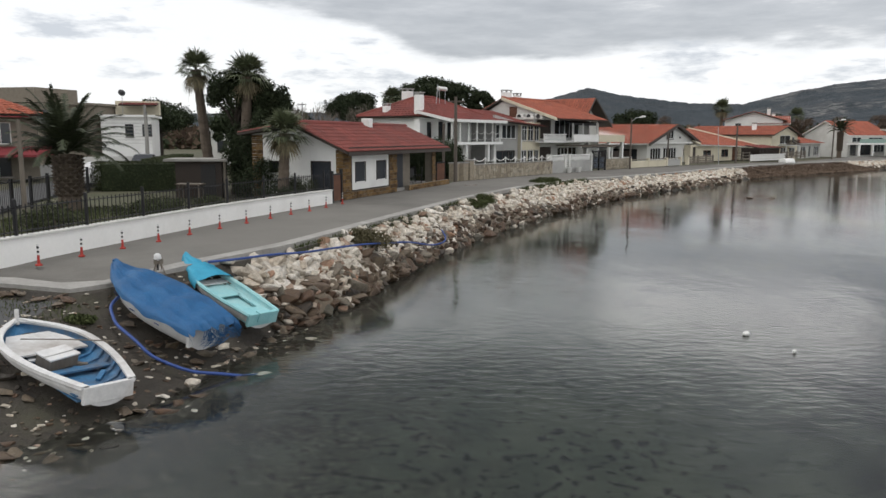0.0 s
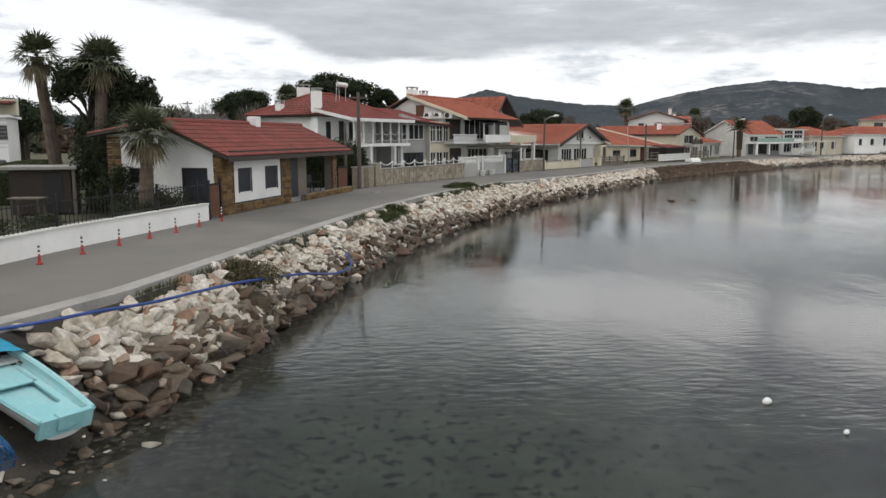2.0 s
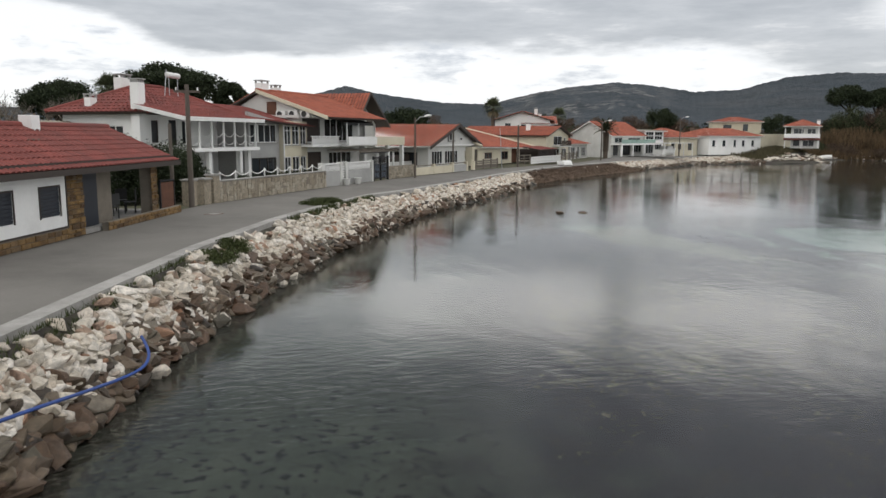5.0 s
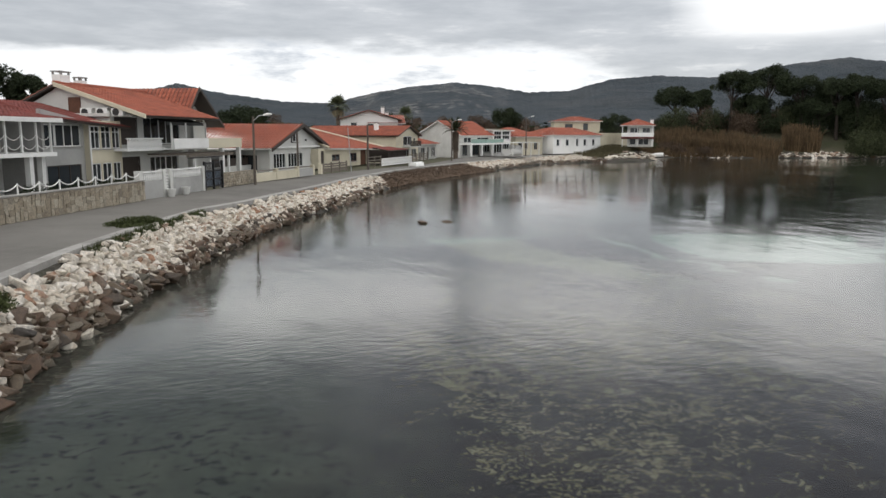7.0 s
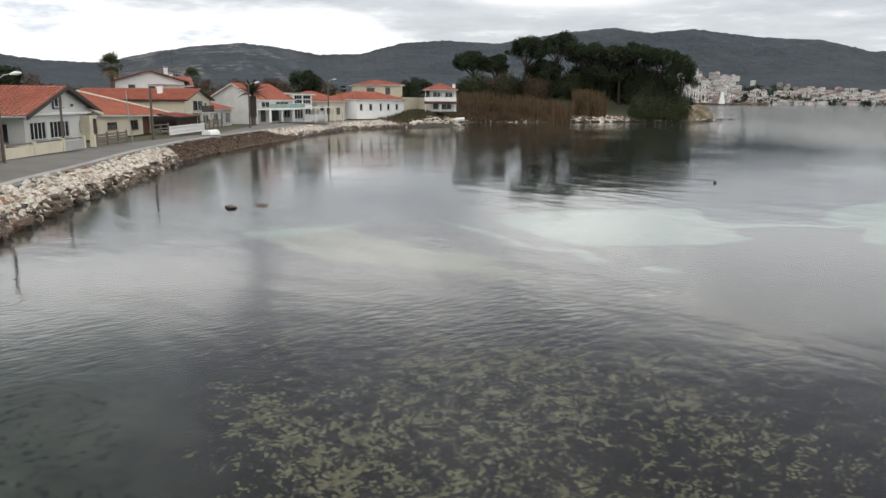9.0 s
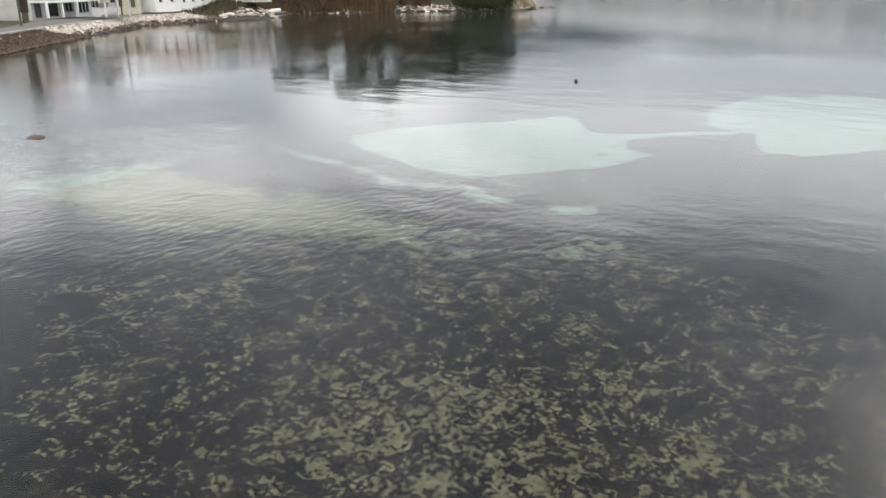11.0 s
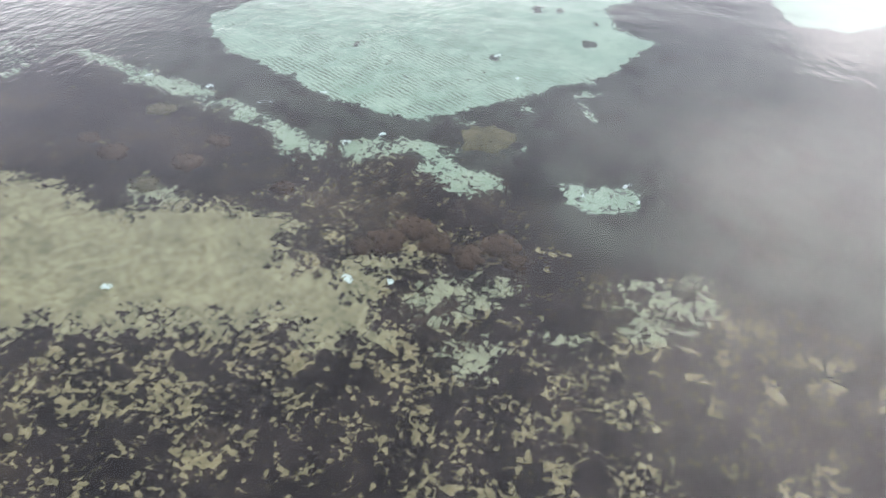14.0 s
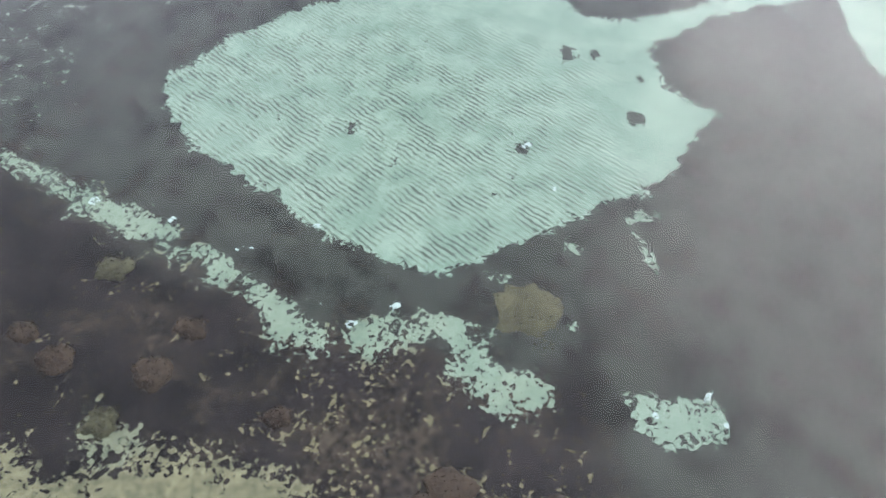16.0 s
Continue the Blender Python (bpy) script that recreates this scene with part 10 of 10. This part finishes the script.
    for (x, y, s, lab) in ((22.1, 58.1, 0.42, "dark rock breaking the water"), (23.5, 57.8, 0.32, "flat dark rock awash"), (5.9, 45.6, 0.3, "wet rock at the water's edge"), (6.6, 46.3, 0.22, "small wet rock at the water's edge"), (199, 122, 1.6, "dark rock off the headland's tip"), (205, 122.5, 1.0, "dark rock awash off the headland")):
        o = part("rock", wet[int(x) % 10].copy(), None, None)
        o.matrix_world = pose(x, y, 0.02, 4, 6, 20 * x) @ Matrix.Diagonal((s * 1.5, s, s * 0.5, 1))
        tagged(o, lab, "rock")
    sl = lone("stone_slab", Shape().box(-1.6, -0.3, -0.12, 1.6, 0.3, 0.06), M_WETJOIN, "long flat dark slab at the waterline", "rock", m=pose(17.9, 66.4, 0.03, 2, 3, 50), bevel=0.05)


build_boulders()


def seaweed_bank():
    """Brown heap of washed-up seagrass."""
    sh = Shape()
    n, k = 120, 18
    a = along([(31.6, 84.2), (37.4, 90.6), (45.6, 98.0), (52.6, 104.2), (59, 109.8)], n)
    b = along([(30.2, 85.8), (35.4, 92.2), (43.0, 99.8), (50.0, 106.2), (57, 112.2)], n)
    for i in range(n):
        e = math.sin(math.pi * min(1, i / 10) / 2) * math.sin(math.pi * min(1, (n - 1 - i) / 25) / 2)
        for j in range(k):
            s = j / (k - 1)
            x, y = a[i] * (1 - s) + b[i] * s
            h = 0.03 + (1.22 * s ** 0.6 if s < 0.75 else 1.03 + 0.1 * (1 - s)) * (0.35 + 0.65 * e)
            sh.v.append((x, y, min(1.2, h) + (float(vnoise(x, y, 1.3, 3, 2)) - 0.5) * 0.22))
    for i in range(n - 1):
        for j in range(k - 1):
            q = i * k + j
            sh.f.append((q, q + k, q + k + 1, q + 1))
    rng = np.random.RandomState(12)
    pick = np.array(sh.v)[rng.randint(0, len(sh.v), 14000)] + rng.normal(0, 0.12, (14000, 3)) * [1, 1, 0.25]
    straw = part("seaweed_strands", quads("seaweed_strands", leaf_quads(pick, 0.16, rng, 0.12), M_BROWNBUSH), None, None)
    tagged(straw, "tangled brown strands of dry seagrass on the bank", "seaweed", kind="stuff")
    lone("seaweed_bank", sh, M_BROWNBUSH, "dark brown bank of washed-up seagrass", "seaweed", kind="stuff", smooth=True)


seaweed_bank()


# ---------------------------------------------------------------- things on the sea floor
M_ALGAE = surface("brown_algae", (0.008, 0.006, 0.006), (0.075, 0.054, 0.038), 3.0, 0.9, 0.8, 0.03, 6, spec=0.1)
M_ALGAEOLIVE = surface("olive_algae", (0.012, 0.014, 0.010), (0.105, 0.100, 0.060), 3.0, 0.9, 0.8, 0.03, 6, spec=0.1)
M_SCRAP = surface("algae_stained_white_plastic", (0.20, 0.27, 0.26), (0.34, 0.42, 0.41), 4.0, 0.6, 0.2, 0.005, 5)


def floor_at(x, y):
    return float(land_height(np.array([x]), np.array([y]))[0][0])


def weed_mound(x, y, r, h, mat, label, seed):
    """Low rock overgrown with weed: a lumpy dome with tufts standing on it."""
    t = thing("weedy_rock", pose(x, y, floor_at(x, y) - 0.03), label, "rock", "weedy rocks on the sea floor")
    sh, n, k = Shape(), 22, 9
    for j in range(k):
        f = j / (k - 1)
        for i in range(n):
            a = 2 * math.pi * i / n
            lump = 0.45 + 1.1 * float(vnoise(math.cos(a) * 1.3 + seed, math.sin(a) * 1.3, 1.4, 3, seed * 0.37))
            rr = r * lump * math.cos(f * math.pi / 2) ** 0.7
            zz = h * math.sin(f * math.pi / 2) + (float(vnoise(x + rr * math.cos(a), y + rr * math.sin(a), 5.0, 2)) - 0.5) * 0.10 * math.cos(f * math.pi / 2)
            sh.v.append((rr * math.cos(a), rr * math.sin(a), zz))
    for j in range(k - 1):
        for i in range(n):
            sh.f.append((j * n + i, j * n + (i + 1) % n, (j + 1) * n + (i + 1) % n, (j + 1) * n + i))
    part("rock", sh, mat, t, smooth=True)
    rng = np.random.RandomState(seed)
    pts = np.array(sh.v)[rng.randint(0, n * (k - 1), 380)] + rng.normal(0, 0.03, (380, 3))
    part("weed", quads("weed", leaf_quads(pts, 0.028, rng, 0.5, 0.4), mat), None, t)


for k, (x, y, r) in enumerate(((24.3, 41.5, 0.17), (24.6, 41.2, 0.28), (25.05, 40.9, 0.30), (24.85, 40.45, 0.26), (24.7, 39.85, 0.24), (25.15, 39.45, 0.30), (24.85, 39.1, 0.18), (24.9, 46.9, 0.26), (25.2, 45.5, 0.30), (24.25, 45.65, 0.24), (25.2, 43.5, 0.17), (26.1, 45.4, 0.22), (26.7, 47.2, 0.26), (25.1, 47.6, 0.2))):
    weed_mound(x, y, r, 0.10 + 0.35 * r, M_ALGAEOLIVE if k in (9, 12) else M_ALGAE, "low rock on the sea floor overgrown with brown weed", 700 + k)
weed_mound(28.25, 40.75, 0.62, 0.20, M_ALGAEOLIVE, "broad olive weed-covered rock ringed by pale sand", 730)
weed_mound(27.65, 40.35, 0.27, 0.12, M_ALGAEOLIVE, "small olive weed-covered rock beside the broad one", 731)


def scrap(x, y, size, seed, slim=0.6):
    """A crumpled scrap of sheet lying on the bottom."""
    rng = random.Random(seed)
    sh, n = Shape(), 5
    for low in (0.012, 0.0):
        for j in range(n):
            for i in range(n):
                u, v = i / (n - 1) - 0.5, j / (n - 1) - 0.5
                r2 = random.Random(seed * 31 + i * 7 + j)
                sh.v.append((size * (u * (1 - 0.5 * abs(v)) + r2.uniform(-0.12, 0.12)), size * slim * (v + 0.5 * u * u + r2.uniform(-0.12, 0.12)), low + 0.05 + r2.uniform(0, 0.16) * size))
    gone = {rng.randrange((n - 1) ** 2) for _ in range(5)}
    for j in range(n - 1):
        for i in range(n - 1):
            if j * (n - 1) + i in gone:
                continue
            q = j * n + i
            sh.f += [(q, q + 1, q + n + 1, q + n), (25 + q, 25 + q + n, 25 + q + n + 1, 25 + q + 1)]
    lone("plastic_scrap", sh, M_SCRAP, "torn whitish plastic scrap lying on the sea floor", "litter", "scraps on the sea floor", m=pose(x, y, floor_at(x, y), 0, 0, rng.uniform(0, 180)))


for k, (x, y, size, slim) in enumerate(((27.85, 45.5, 0.30, 0.5), (27.75, 45.15, 0.2, 0.3), (27.7, 44.8, 0.14, 0.6), (27.35, 43.8, 0.30, 0.5), (27.5, 43.05, 0.28, 0.25), (27.6, 42.7, 0.2, 0.7), (27.05, 43.2, 0.2, 0.5), (30.1, 50.6, 0.26, 0.3), (29.6, 49.4, 0.24, 0.3), (29.4, 50.5, 0.2, 0.6),
                                         (27.9, 48.5, 0.2, 0.7), (28.0, 47.0, 0.16, 0.7), (27.05, 38.55, 0.10, 0.8), (27.2, 37.6, 0.11, 0.7), (27.6, 37.9, 0.2, 0.35), (28.5, 40.3, 0.09, 0.8), (27.7, 40.1, 0.09, 0.8), (28.75, 44.6, 0.17, 0.5), (32.1, 41.8, 0.22, 0.6), (31.1, 41.0, 0.12, 0.6), (28.9, 47.2, 0.08, 0.8), (28.1, 44.8, 0.08, 0.8), (23.5, 41.3, 0.22, 0.6), (23.7, 40.7, 0.13, 0.6), (21.8, 44.3, 0.14, 0.7))):
    scrap(x, y, size, 800 + k, slim)
